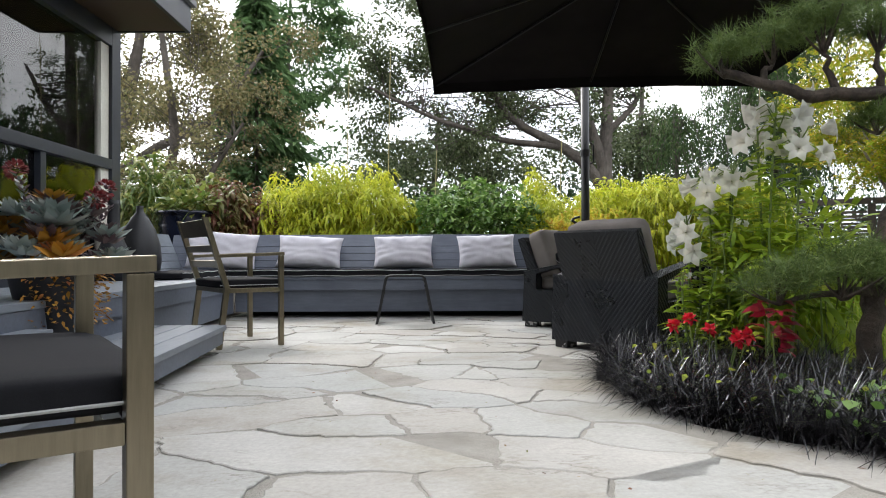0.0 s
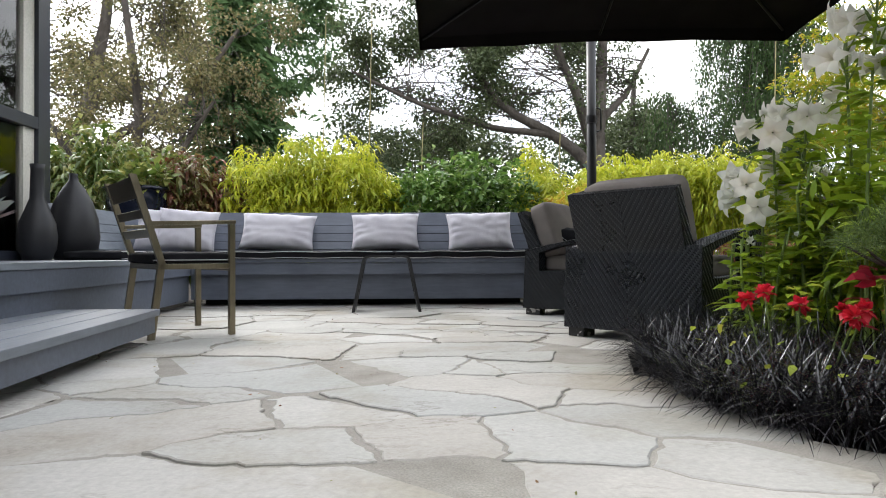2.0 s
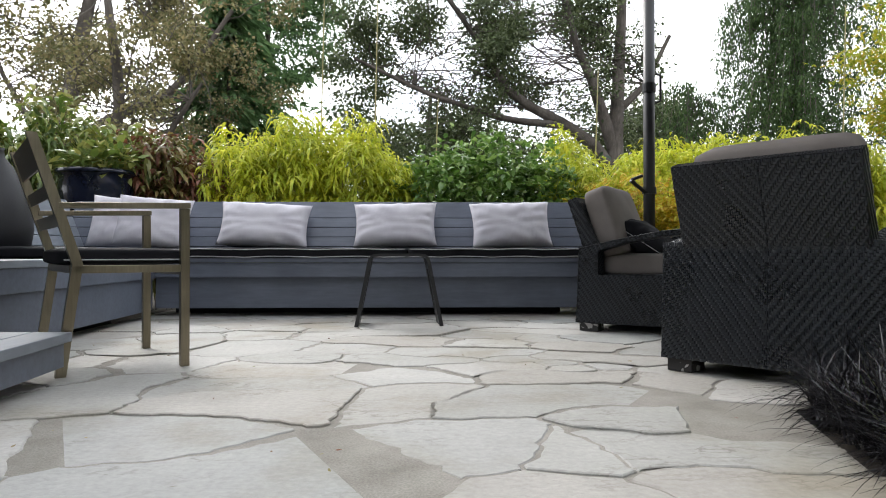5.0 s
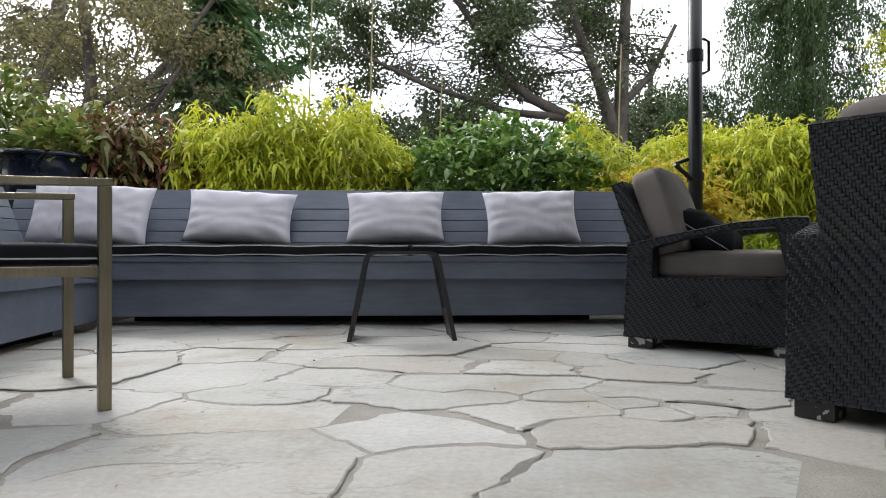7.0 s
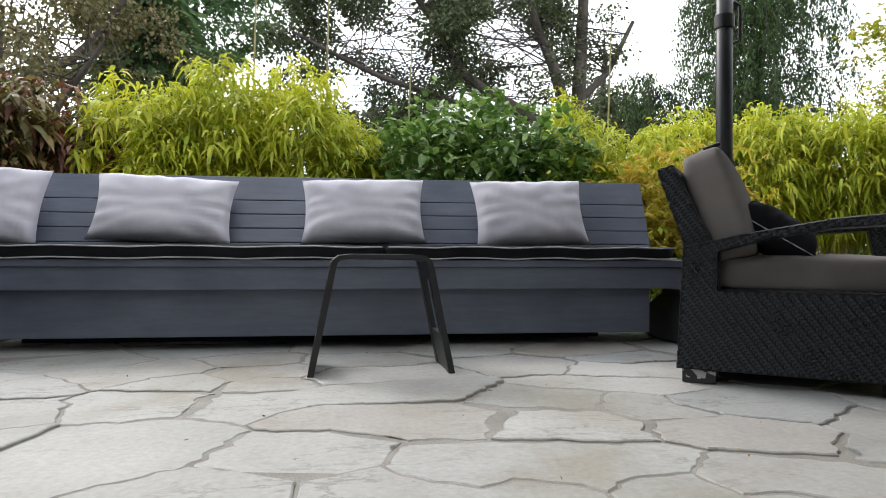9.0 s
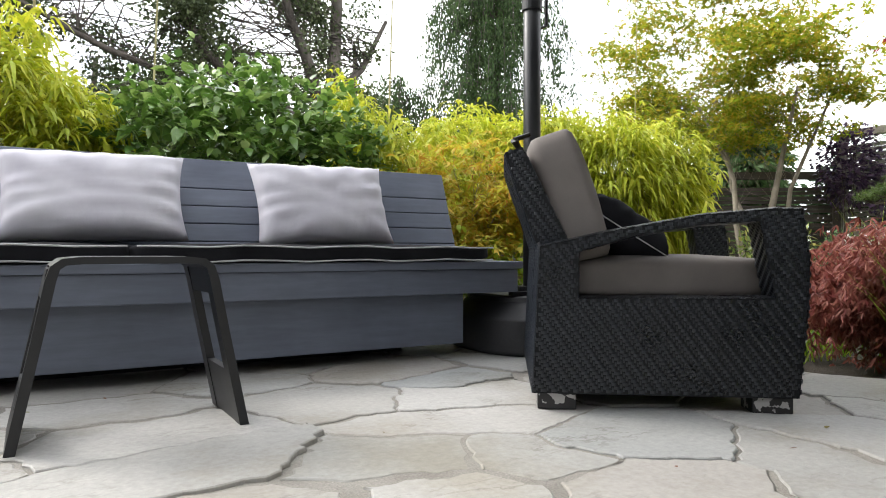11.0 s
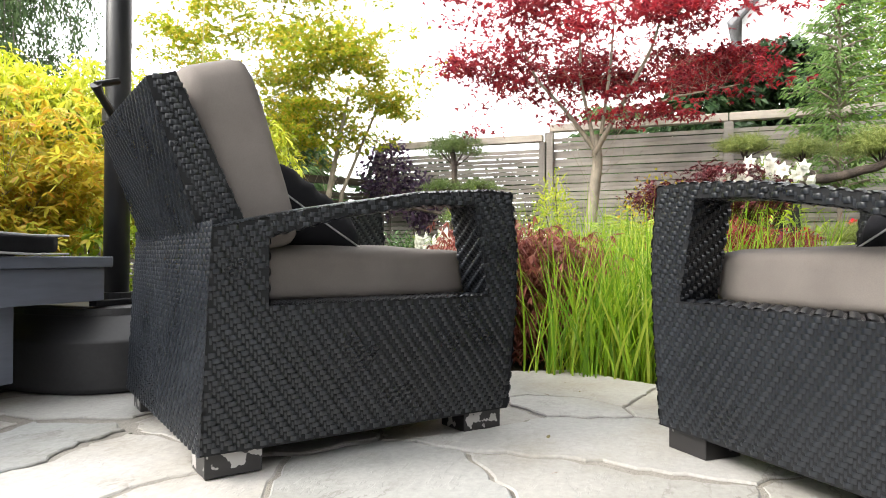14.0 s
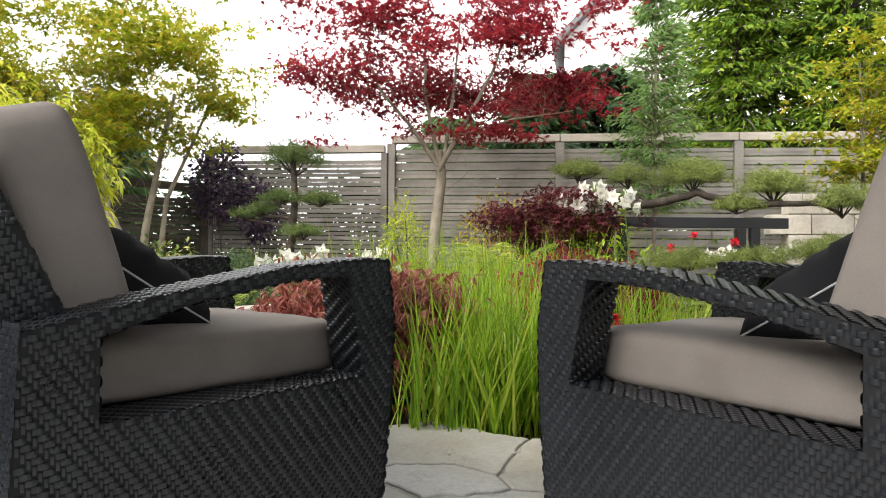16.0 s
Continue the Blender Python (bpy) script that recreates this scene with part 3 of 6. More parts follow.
# ---- fences ----
def slat_fence(name, label, start, end, height, posts, wood, cap_wood, pitch=0.055, slat=0.047, foot=-0.05):
    f = thing(name, label, "fence", (*start, 0), math.degrees(math.atan2(end[1] - start[1], end[0] - start[0])), kind="structure")
    length = math.dist(start, end)
    for i in range(posts + 1):
        x = length * i / posts
        part("post", boxes((x - 0.055, x + 0.055, -0.05, 0.05, foot, height), bevel=0.006), wood, f)
    bays = [(length * i / posts + 0.057, length * (i + 1) / posts - 0.057) for i in range(posts)]
    mesh = None
    count = int((height - 0.1) / pitch)
    for a, b in bays:
        for k in range(count):
            zz = 0.04 + k * pitch
            if mesh is None:
                ob = part("slat", boxes((0, b - a, -0.012, 0.012, 0, slat), bevel=0), wood, f)
                mesh = ob.data
            else:
                ob = new("slat", mesh)
                ob.parent = f
            ob.location = (a, 0.004 * math.sin(k * 7.3 + a), zz + 0.004 * math.sin(k * 3.1 + a * 5))
        part("cap", boxes((a - 0.05, b + 0.05, -0.06, 0.06, height + 0.002, height + 0.10), bevel=0.006), cap_wood, f)
    return f


slat_fence("slat_fence", "weathered grey fence of thin horizontal slats with pale cap", (9.15, 5.62), (9.15, -1.0), 2.10, 3, FENCE_WOOD, CAP_WOOD)
slat_fence("slat_fence", "weathered see-through fence of horizontal slats beside the maples", (9.15, 8.15), (9.15, 5.70), 1.98, 1, FENCE_WOOD, CAP_WOOD, 0.060, 0.047)
slat_fence("slat_fence", "low dark weathered fence of horizontal slats behind the shrubs", (3.2, 12.2), (9.1, 8.2), 1.45, 4, FENCE_DARK, FENCE_DARK, 0.06, 0.045)

# ---- woven armchairs ----
def poly_inside(poly, x, y):
    inside, n = False, len(poly)
    for i in range(n):
        (x0, y0), (x1, y1) = poly[i], poly[i - 1]
        if (y0 > y) != (y1 > y) and x < (x1 - x0) * (y - y0) / (y1 - y0) + x0:
            inside = not inside
    return inside


def weave(name, origin, u_way, v_way, u_len, v_len, parent, inside=None, lift=0.0036, chevron=None, strand=0.0080, row=0.0108, slant=-1):
    """Flat woven strands over a panel: pads two strands long, each row shifted by one, so that the twill runs aslant."""
    o, u, v = np.array(origin, float), unit(np.array(u_way, float)), unit(np.array(v_way, float))
    n = np.cross(u, v)
    rows, cols = int(v_len / row) + 1, int(u_len / strand) + 1
    end = u_len if chevron is None else min(chevron, u_len)
    level, upright = [], []
    for r in range(-1, rows):
        for c in range(-1, cols):
            turn = (c - slant * r) % 4
            if turn == 0:
                level.append((c * strand - 0.0012, (c + 2) * strand + 0.0012, r * row, (r + 1) * row))
            elif turn == (2 if slant < 0 else 3):
                upright.append((c * strand, (c + 1) * strand, r * row, (r + 2) * row))
    sets = []
    t = np.array([0.0, 0.14, 0.5, 0.86, 1.0])
    hgt = np.array([-0.2, 0.8, 1.0, 0.8, -0.2]) * lift
    base_faces = [(r * 5 + c, r * 5 + c + 1, r * 5 + c + 6, r * 5 + c + 5) for r in range(2) for c in range(4)]
    for pads, standing in ((level, False), (upright, True)):
        rise = hgt * 1.25 if not standing else hgt * 0.3 - 0.25 * lift
        kept = []
        for a, b, h0, h1 in pads:
            a, b, h0, h1 = max(a, 0), min(b, end), max(h0, 0), min(h1, v_len)
            if b - a < strand * 0.3 or h1 - h0 < strand * 0.3:
                continue
            hm = (h0 + h1) / 2
            if inside and not all(inside(x, y) for x, y in ((a + 0.002, hm), (b - 0.002, hm), ((a + b) / 2, h0 + 0.002), ((a + b) / 2, h1 - 0.002))):
                continue
            kept.append((a, b, h0, h1))
            if chevron is not None and 2 * chevron - a <= u_len + 1e-6:
                kept.append((2 * chevron - b, 2 * chevron - a, h0, h1))
        if not kept:
            continue
        q = np.array(kept)
        gap = 0.0015 if standing else 0.0004
        verts = []
        for w, g in ((0.0, 0.7), (0.5, 1.0), (1.0, 0.7)):
            if standing:
                vv = q[:, 2, None] + (q[:, 3] - q[:, 2])[:, None] * t
                uu = np.broadcast_to((q[:, 0] + gap + (q[:, 1] - q[:, 0] - 2 * gap) * (1 - w))[:, None], vv.shape)
            else:
                uu = q[:, 0, None] + (q[:, 1] - q[:, 0])[:, None] * t
                vv = np.broadcast_to((q[:, 2] + gap + (q[:, 3] - q[:, 2] - 2 * gap) * w)[:, None], uu.shape)
            verts.append(o + uu[..., None] * u + vv[..., None] * v + (rise * g)[None, :, None] * n)
        verts = np.stack(verts, 1).reshape(-1, 3)
        base = np.arange(len(q))[:, None] * 15
        sets.append((verts, np.stack([base + list(f) for f in base_faces], 1).reshape(-1, 4)))
    if not sets:
        return None
    verts, faces = join_arrays(*sets)
    ob = arrays(name, verts, faces, WICKER, parent, "charcoal woven resin strands", True)
    return tagged(ob, kind="stuff")


def cushion_mesh(w, d, h, bulge=0.02, nx=14, ny=14, soft=0.35, wrinkle=0.004, seed=0):
    """A boxy stuffed cushion centred on the origin with crowned faces and rounded edges."""
    bm = bmesh.new()
    bmesh.ops.create_cube(bm, size=2)
    bmesh.ops.subdivide_edges(bm, edges=list(bm.edges), cuts=9, use_grid_fill=True)
    for vtx in bm.verts:
        x, y, z = vtx.co
        p = 9.0
        r = (abs(x) ** p + abs(y) ** p + abs(z) ** p) ** (1 / p)
        x, y, z = x / r, y / r, z / r
        crown = (1 - x * x) * (1 - y * y)
        zz = z * h / 2 + math.copysign(bulge * crown, z) * (abs(z) > 0.5)
        pp = Vector((x * w / 2, y * d / 2, zz))
        pp += Vector((0, 0, 1)) * wrinkle * noise.noise(pp * 9 + Vector((seed, 0, 0)))
        vtx.co = pp
    return bm


def armchair(name, label, at, turn, throw):
    """Facing local +x; the origin is the floor under the rear corner on the chair's own right side (y = 0), width along +y."""
    ch = thing(name, label, "armchair", at, turn, "woven armchairs")
    D, W, T = 0.80, 0.80, 0.11
    outline = [(0.0, 0.05), (0.02, 0.49), (0.22, 0.535), (0.5, 0.585), (0.70, 0.602), (0.775, 0.600), (0.795, 0.45), (0.79, 0.30), (0.765, 0.05)]
    hole = [(0.135, 0.335), (0.135, 0.475), (0.30, 0.522), (0.5, 0.556), (0.655, 0.565), (0.70, 0.34)]
    for side in (0, 1):
        y0, y1 = (0.0, T) if side == 0 else (W - T, W)
        bm = bmesh.new()
        loops = []
        for y in (y0 + 0.004, y1 - 0.004):
            out = [bm.verts.new((x, y, z)) for x, z in outline]
            inn = [bm.verts.new((x, y, z)) for x, z in hole]
            es = [bm.edges.new((l[i], l[(i + 1) % len(l)])) for l in (out, inn) for i in range(len(l))]
            bmesh.ops.triangle_fill(bm, edges=es, use_beauty=True)
            loops.append((out, inn))
        for a, b in zip(*loops):
            for i in range(len(a)):
                bm.faces.new((a[i], a[(i + 1) % len(a)], b[(i + 1) % len(b)], b[i]))
        arm = part("side_frame", bm, WICKER_BASE_AND_SHADE, ch)

        def ins(u, v, flip=False):
            x = u
            return poly_inside(outline, x, v + 0.0) and not poly_inside(hole, x, v)

        if side == 0:
            weave("weave", (0, y0 + 0.004, 0.0), (1, 0, 0), (0, 0, 1), D, 0.62, arm, ins)
            weave("weave", (D, y1 - 0.004, 0.30), (-1, 0, 0), (0, 0, 1), D, 0.32, arm, lambda u, v: ins(D - u, v + 0.30))
        else:
            weave("weave", (D, y1 - 0.004, 0.0), (-1, 0, 0), (0, 0, 1), D, 0.62, arm, lambda u, v: ins(D - u, v), slant=1)
            weave("weave", (0, y0 + 0.004, 0.30), (1, 0, 0), (0, 0, 1), D, 0.32, arm, lambda u, v: ins(u, v + 0.30))
        # strands round the arm's top, its front and the inside of the opening
        tops = list(zip(outline[1:6], outline[2:6])) + [(outline[5], outline[6]), (outline[6], outline[7]), (outline[7], outline[8])]
        for (xa, za), (xb, zb) in tops:
            weave("weave", (xa, y0, za), (xb - xa, 0, zb - za), (0, 1, 0), math.hypot(xb - xa, zb - za), T, arm)
        for (xa, za), (xb, zb) in zip(hole, hole[1:] + hole[:1]):
            weave("weave", (xb, y0, zb), (xa - xb, 0, za - zb), (0, 1, 0), math.hypot(xb - xa, zb - za), T, arm)
    # back: broad below, narrower above the arms, leaning back
    top_x = -0.085
    b1 = part("back_panel", prism([(0.026, T), (0.026, W - T), (0.09, W - T), (0.09, T)], 0.05, 0.47, 0), WICKER_BASE_AND_SHADE, ch)
    weave("weave", (0.0, W, 0.05), (0, -1, 0), (0.02, 0, 0.44), W, 0.455, b1, chevron=W / 2)
    bm = bmesh.new()
    i0, i1 = 0.085, W - 0.085
    prof = [(0.02, 0.48), (top_x, 0.785), (top_x + 0.055, 0.803), (0.125, 0.48)]
    vs = [[bm.verts.new((x, y, z)) for x, z in prof] for y in (i0, i1)]
    bm.faces.new(vs[0])
    bm.faces.new(vs[1][::-1])
    for i in range(4):
        bm.faces.new((vs[0][i], vs[1][i], vs[1][(i + 1) % 4], vs[0][(i + 1) % 4]))
    b2 = part("upper_back", bm, WICKER_BASE_AND_SHADE, ch)
    weave("weave", (0.0235, i1, 0.4665), (0, -1, 0), (top_x - 0.02, 0, 0.305), i1 - i0, 0.335, b2, chevron=(i1 - i0) / 2)
    weave("weave", (0.125, i0, 0.48), (0, 1, 0), (top_x + 0.055 - 0.125, 0, 0.323), i1 - i0, 0.33, b2)
    weave("weave", (top_x, i0, 0.785), (0, 1, 0), (0.055, 0, 0.018), i1 - i0, 0.058, b2)
    edge = [(x, z - 0.48) for x, z in prof]
    for y, way in ((i0, 1), (i1, -1)):
        o = (top_x - 0.02, y, 0.48) if way > 0 else (0.14, y, 0.48)
        weave("weave", o, (way, 0, 0), (0, 0, 1), 0.24, 0.33, b2,
              (lambda u, v: poly_inside(edge, top_x - 0.02 + u, v)) if way > 0 else (lambda u, v: poly_inside(edge, 0.14 - u, v)))
    seat = part("seat_frame", boxes((0.092, 0.775, T, W - T, 0.10, 0.325), bevel=0), WICKER_BASE_AND_SHADE, ch)
    weave("weave", (0.778, T, 0.10), (0, 1, 0), (0, 0, 1), W - 2 * T, 0.22, seat)
    for x in (0.015, 0.64):
        for y in (0.02, W - 0.12):
            foot = part("foot", boxes((x, x + 0.115, y, y + 0.10, 0.0, 0.049), bevel=0.003), FOOT_BLOCK, ch)
    bm = cushion_mesh(0.66, W - 2 * T - 0.015, 0.125, 0.012, seed=turn)
    bmesh.ops.transform(bm, matrix=Matrix.Translation((0.435, W / 2, 0.392)), verts=bm.verts)
    part("seat_cushion", bm, TAUPE_FABRIC, ch, "taupe seat cushion", True)
    bm = cushion_mesh(0.44, W - 2 * T - 0.01, 0.15, 0.03, seed=turn + 3)
    tilt = Matrix.Translation((0.125, W / 2, 0.652)) @ Matrix.Rotation(radians(-108), 4, "Y")
    bmesh.ops.transform(bm, matrix=tilt, verts=bm.verts)
    part("back_cushion", bm, TAUPE_FABRIC, ch, "plump taupe back cushion", True)
    return ch


def black_pillow(at, turn, tilt, label):
    th = thing("throw_pillow", label, "pillow", at, turn)
    bm = pillow_mesh(0.33, 0.36, 0.17, 5)
    bmesh.ops.transform(bm, matrix=Matrix.Rotation(radians(tilt), 4, "Y"), verts=bm.verts)
    part("cover", bm, BLACK_FABRIC, th, smooth=True)
    rim = [(-1 + 2 * k / 12, -1) for k in range(12)] + [(1, -1 + 2 * k / 12) for k in range(12)] + [(1 - 2 * k / 12, 1) for k in range(12)] + [(-1, 1 - 2 * k / 12) for k in range(13)]
    pts = [Matrix.Rotation(radians(tilt), 4, "Y") @ Vector((u * 0.165 * (1 - 0.07 * (1 - v * v) * abs(u) ** 3), v * 0.18 * (1 - 0.055 * (1 - u * u) * abs(v) ** 3), 0)) for u, v in rim]
    seam = bmesh.new()
    tube(seam, pts, 0.0022, 6)
    part("piping", seam, PIPING, th, "pale piping")
    return th


def pillow_mesh(w, h, t, seed, n=22):
    """A stuffed square-cornered pillow lying in x (width) and y (height), pinched at its corners and seams."""
    bm = bmesh.new()
    grid = {}
    for s in (1, -1):
        for i in range(n + 1):
            for j in range(n + 1):
                u, v = 2 * i / n - 1, 2 * j / n - 1
                rim = i in (0, n) or j in (0, n)
                if rim and s == -1:
                    grid[s, i, j] = grid[1, i, j]
                    continue
                fat = max((1 - u ** 4) * (1 - v ** 4), 0) ** 0.55
                pull = 1 - 0.055 * (1 - abs(u) ** 2) * abs(v) ** 3
                pull2 = 1 - 0.07 * (1 - abs(v) ** 2) * abs(u) ** 3
                x, y = u * w / 2 * pull2, v * h / 2 * pull
                wr = noise.noise(Vector((u * 3 + seed, v * 3, s))) * 0.008 + noise.noise(Vector((u * 7 + seed, v * 4, s))) * 0.005
                radial = 0.010 * math.sin(13 * math.atan2(v, u) + seed + 2 * noise.noise(Vector((u * 2, v * 2, seed)))) * (max(abs(u), abs(v)) ** 2.5)
                grid[s, i, j] = bm.verts.new((x, y, s * (t / 2 * fat + (wr + radial) * min(fat * 1.5, 1))))
    for s in (1, -1):
        for i in range(n):
            for j in range(n):
                q = [grid[s, i, j], grid[s, i + 1, j], grid[s, i + 1, j + 1], grid[s, i, j + 1]]
                bm.faces.new(q if s > 0 else q[::-1])
    return bm


chair_a = armchair("armchair", "charcoal woven resin armchair with taupe cushions beside the bench", (1.432, 4.69, 0), -34.6, True)
m_c = pose(1.465, 3.37, 0, 0, 0, 42.6) @ pose(0, -0.80, 0)
chair_c = copy_thing(chair_a, m_c)
tagged(chair_c, "charcoal woven resin armchair with taupe cushions beside the black grass")
black_pillow((1.905, 4.83, 0.545), -34.6, 33, "crumpled black pillow with pale piping on the armchair seat")
black_pillow((1.94, 3.29, 0.545), 42.6, 33, "crumpled black pillow with pale piping on the armchair seat")

# ---- bench cushions and pillows ----
def bench_pad(label, w, d, at, turn=0.0):
    th = thing("bench_cushion", label, "cushion", at, turn, "bench cushions")
    bm = cushion_mesh(w, d, 0.066, 0.006, wrinkle=0.007, seed=w)
    part("pad", bm, BLACK_FABRIC, th, smooth=True)
    for z in (0.026, -0.028):
        rim = bmesh.new()
        pts = [(-w / 2 + 0.012, -d / 2 + 0.001, z)] + [(-w / 2 + w * k / 12, -d / 2 - 0.001, z + 0.004 * math.sin(k * 1.9 + w)) for k in range(1, 12)] + [(w / 2 - 0.012, -d / 2 + 0.001, z)]
        tube(rim, pts, 0.0035, 6)
        part("piping", rim, PIPING, th, "pale piping")
    return th


bench_pad("thin black bench cushion with pale piping", 2.0, 0.46, (-0.60, 5.80, 0.466))
bench_pad("thin black bench cushion with pale piping", 1.48, 0.46, (1.145, 5.80, 0.466))
bench_pad("thin black bench cushion with pale piping on the deck bench", 1.1, 0.46, (-1.80, 5.12, 0.466), 90)
for i, (x, w, h, rz, lift) in enumerate(((-0.72, 0.71, 0.375, 1, -3), (0.30, 0.655, 0.375, -1, 1), (1.21, 0.64, 0.395, 2, 2))):
    th = thing("scatter_pillow", "pale lilac grey pillow leaning on the bench back", "pillow", (x, 5.955, 0.682), rz, "pillows along the bench")
    bm = pillow_mesh(w, h, 0.19, 11 + i * 3)
    bmesh.ops.transform(bm, matrix=Matrix.Rotation(radians(90 - 21), 4, "X") @ Matrix.Rotation(radians(lift), 4, "Z"), verts=bm.verts)
    part("cover", bm, LILAC_FABRIC, th, smooth=True)
for x, y, rz, w, label in ((-1.56, 5.90, 6, 0.56, "pale lilac grey pillow leaning in the bench corner"), (-1.80, 5.92, 14, 0.46, "pale grey pillow tucked into the bench corner")):
    th = thing("scatter_pillow", label, "pillow", (x, y, 0.70), rz, "pillows along the bench")
    bm = pillow_mesh(w, 0.42, 0.16, x)
    bmesh.ops.transform(bm, matrix=Matrix.Rotation(radians(90 - 19), 4, "X") @ Matrix.Rotation(radians(-5), 4, "Z"), verts=bm.verts)
    part("cover", bm, LILAC_FABRIC, th, smooth=True)

# ---- black side table of bent sheet ----
table = thing("side_table", "small black metal side table of bent sheet with open legs", "side table", (0.362, 5.07, 0), 3)
# outline of the bent sheet: up a sloping leg, across the top and down again
outer = [(-0.28, 0.0), (-0.225, 0.27), (-0.20, 0.40), (-0.188, 0.437), (-0.165, 0.455), (-0.12, 0.46), (0.12, 0.46), (0.165, 0.455), (0.188, 0.437), (0.20, 0.40), (0.225, 0.27), (0.28, 0.0)]
def sheet(y0, y1, lo, hi):
    bm = bmesh.new()
    rows = []
    th = 0.020
    inward = [(0.024, 0), (0.024, 0), (0.024, 0.001), (0.02, 0.008), (0.01, 0.016), (0, 0.018)]
    for i, (x, z) in list(enumerate(outer))[lo:hi]:
        dx, dz = inward[min(i, 11 - i)]
        xi, zi = x - math.copysign(dx, x), z - dz
        rows.append([bm.verts.new((x, y0, z)), bm.verts.new((x, y1, z)), bm.verts.new((xi, y1, zi)), bm.verts.new((xi, y0, zi))])
    for a, b in zip(rows, rows[1:]):
        for i in range(4):
            bm.faces.new((a[i], a[(i + 1) % 4], b[(i + 1) % 4], b[i]))
    bm.faces.new(rows[0])
    bm.faces.new(rows[-1][::-1])
    return bm
part("tabletop", sheet(-0.16, 0.16, 3, 9), BLACK_METAL, table)
for lo, hi in ((0, 4), (8, 12)):
    part("leg", sheet(-0.16, -0.105, lo, hi), BLACK_METAL, table)
    part("leg", sheet(0.105, 0.16, lo, hi), BLACK_METAL, table)
    sgn = -1 if lo == 0 else 1
    for z0, z1 in ((0.0, 0.15), (0.36, 0.43)):
        bm = bmesh.new()
        ring = [(sgn * (0.28 - 0.2 * z0), z0), (sgn * (0.28 - 0.2 * z1), z1), (sgn * (0.258 - 0.2 * z1), z1), (sgn * (0.258 - 0.2 * z0), z0)]
        near = [bm.verts.new((x, -0.1045, z)) for x, z in ring]
        far = [bm.verts.new((x, 0.1045, z)) for x, z in ring]
        bm.faces.new(near)
        bm.faces.new(far[::-1])
        for i in range(4):
            bm.faces.new((near[i], near[(i + 1) % 4], far[(i + 1) % 4], far[i]))
        part("crossbar", bm, BLACK_METAL, table)

# ---- steel garden chairs ----
def steel_chair(label, at, turn, arm=0.668, tilt=-2.3):
    """Facing local +x; the origin is the floor under the front leg on its own right side (y = 0)."""
    ch = thing("garden_chair", label, "chair", at, turn, "steel garden chairs")
    W, Dp, s = 0.62, 0.46, 0.034
    for y in (0.0, W):
        y0, y1 = y - s / 2, y + s / 2
        part("front_leg", boxes((-s, 0, y0, y1, 0, arm - 0.024), bevel=0.002), STEEL, ch)
        bm = bmesh.new()
        box(bm, -0.47, 0.002, y0 - 0.004, y1 + 0.004, -0.022, 0, 0.002, Matrix.Translation((0, 0, arm)) @ Matrix.Rotation(radians(tilt), 4, "Y"))
        part("arm", bm, STEEL, ch)
        bm = bmesh.new()
        prof = [(-Dp - 0.02, 0.0), (-Dp + 0.035, 0.42), (-Dp - 0.115, 0.90)]
        wdt = 0.036
        for (xa, za), (xb, zb) in zip(prof, prof[1:]):
            vs = [bm.verts.new(p) for p in ((xa, y0, za), (xa + wdt, y0, za), (xa + wdt, y1, za), (xa, y1, za), (xb, y0, zb), (xb + wdt, y0, zb), (xb + wdt, y1, zb), (xb, y1, zb))]
            for q in ((3, 2, 1, 0), (4, 5, 6, 7), (0, 1, 5, 4), (1, 2, 6, 5), (2, 3, 7, 6), (3, 0, 4, 7)):
                bm.faces.new([vs[i] for i in q])
        part("back_leg", bm, STEEL, ch)
        part("seat_rail", boxes((-Dp + 0.04, -s - 0.001, y0, y1, 0.385, 0.415), bevel=0.002), STEEL, ch)
    part("front_rail", boxes((-s + 0.002, -0.004, s / 2 + 0.001, W - s / 2 - 0.001, 0.372, 0.412), bevel=0.002), STEEL, ch)
    part("rear_rail", boxes((-Dp + 0.03, -Dp + 0.06, s / 2 + 0.001, W - s / 2 - 0.001, 0.385, 0.415), bevel=0.002), STEEL, ch)
    for z0, z1 in ((0.56, 0.61), (0.665, 0.715), (0.77, 0.89)):
        zm = (z0 + z1) / 2
        x = -Dp + 0.035 - 0.15 * (zm - 0.42) / 0.48 + 0.012
        bm = bmesh.new()
        box(bm, -0.006, 0.006, s / 2 + 0.001, W - s / 2 - 0.001, -(z1 - z0) / 2, (z1 - z0) / 2, 0.002, Matrix.Translation((x, 0, zm)) @ Matrix.Rotation(radians(-17.3), 4, "Y"))
        part("back_slat", bm, STEEL, ch)
    bm = cushion_mesh(0.47, W - 0.01, 0.06, 0.008, seed=1)
    bmesh.ops.transform(bm, matrix=Matrix.Translation((-0.225, W / 2, 0.448)), verts=bm.verts)
    cu = part("seat_cushion", bm, BLACK_FABRIC, ch, "black seat cushion with pale piping", True)
    bm = bmesh.new()
    tube(bm, [(-0.45, 0.006, 0.436), (-0.02, 0.006, 0.436), (0.006, 0.03, 0.436), (0.006, W - 0.03, 0.436)], 0.003, 6)
    part("piping", bm, PIPING, cu, "pale piping")
    return ch


chair_1 = steel_chair("brushed steel garden chair with slatted back and black seat", (-0.445, 3.53, 0), 36)
chair_2 = steel_chair("brushed steel garden chair with worn arm and black seat", (0.277, -0.33, 0), 34, 0.632, -2.2)

# ---- cantilever umbrella ----
umb = thing("cantilever_umbrella", "large black cantilever umbrella with black pole and weighted base", "umbrella", (2.26, 5.80, 0))
bm = bmesh.new()
tube(bm, [(0, 0, 0.2), (0, 0, 1.0), (0, 0, 3.0)], 0.044, 20)
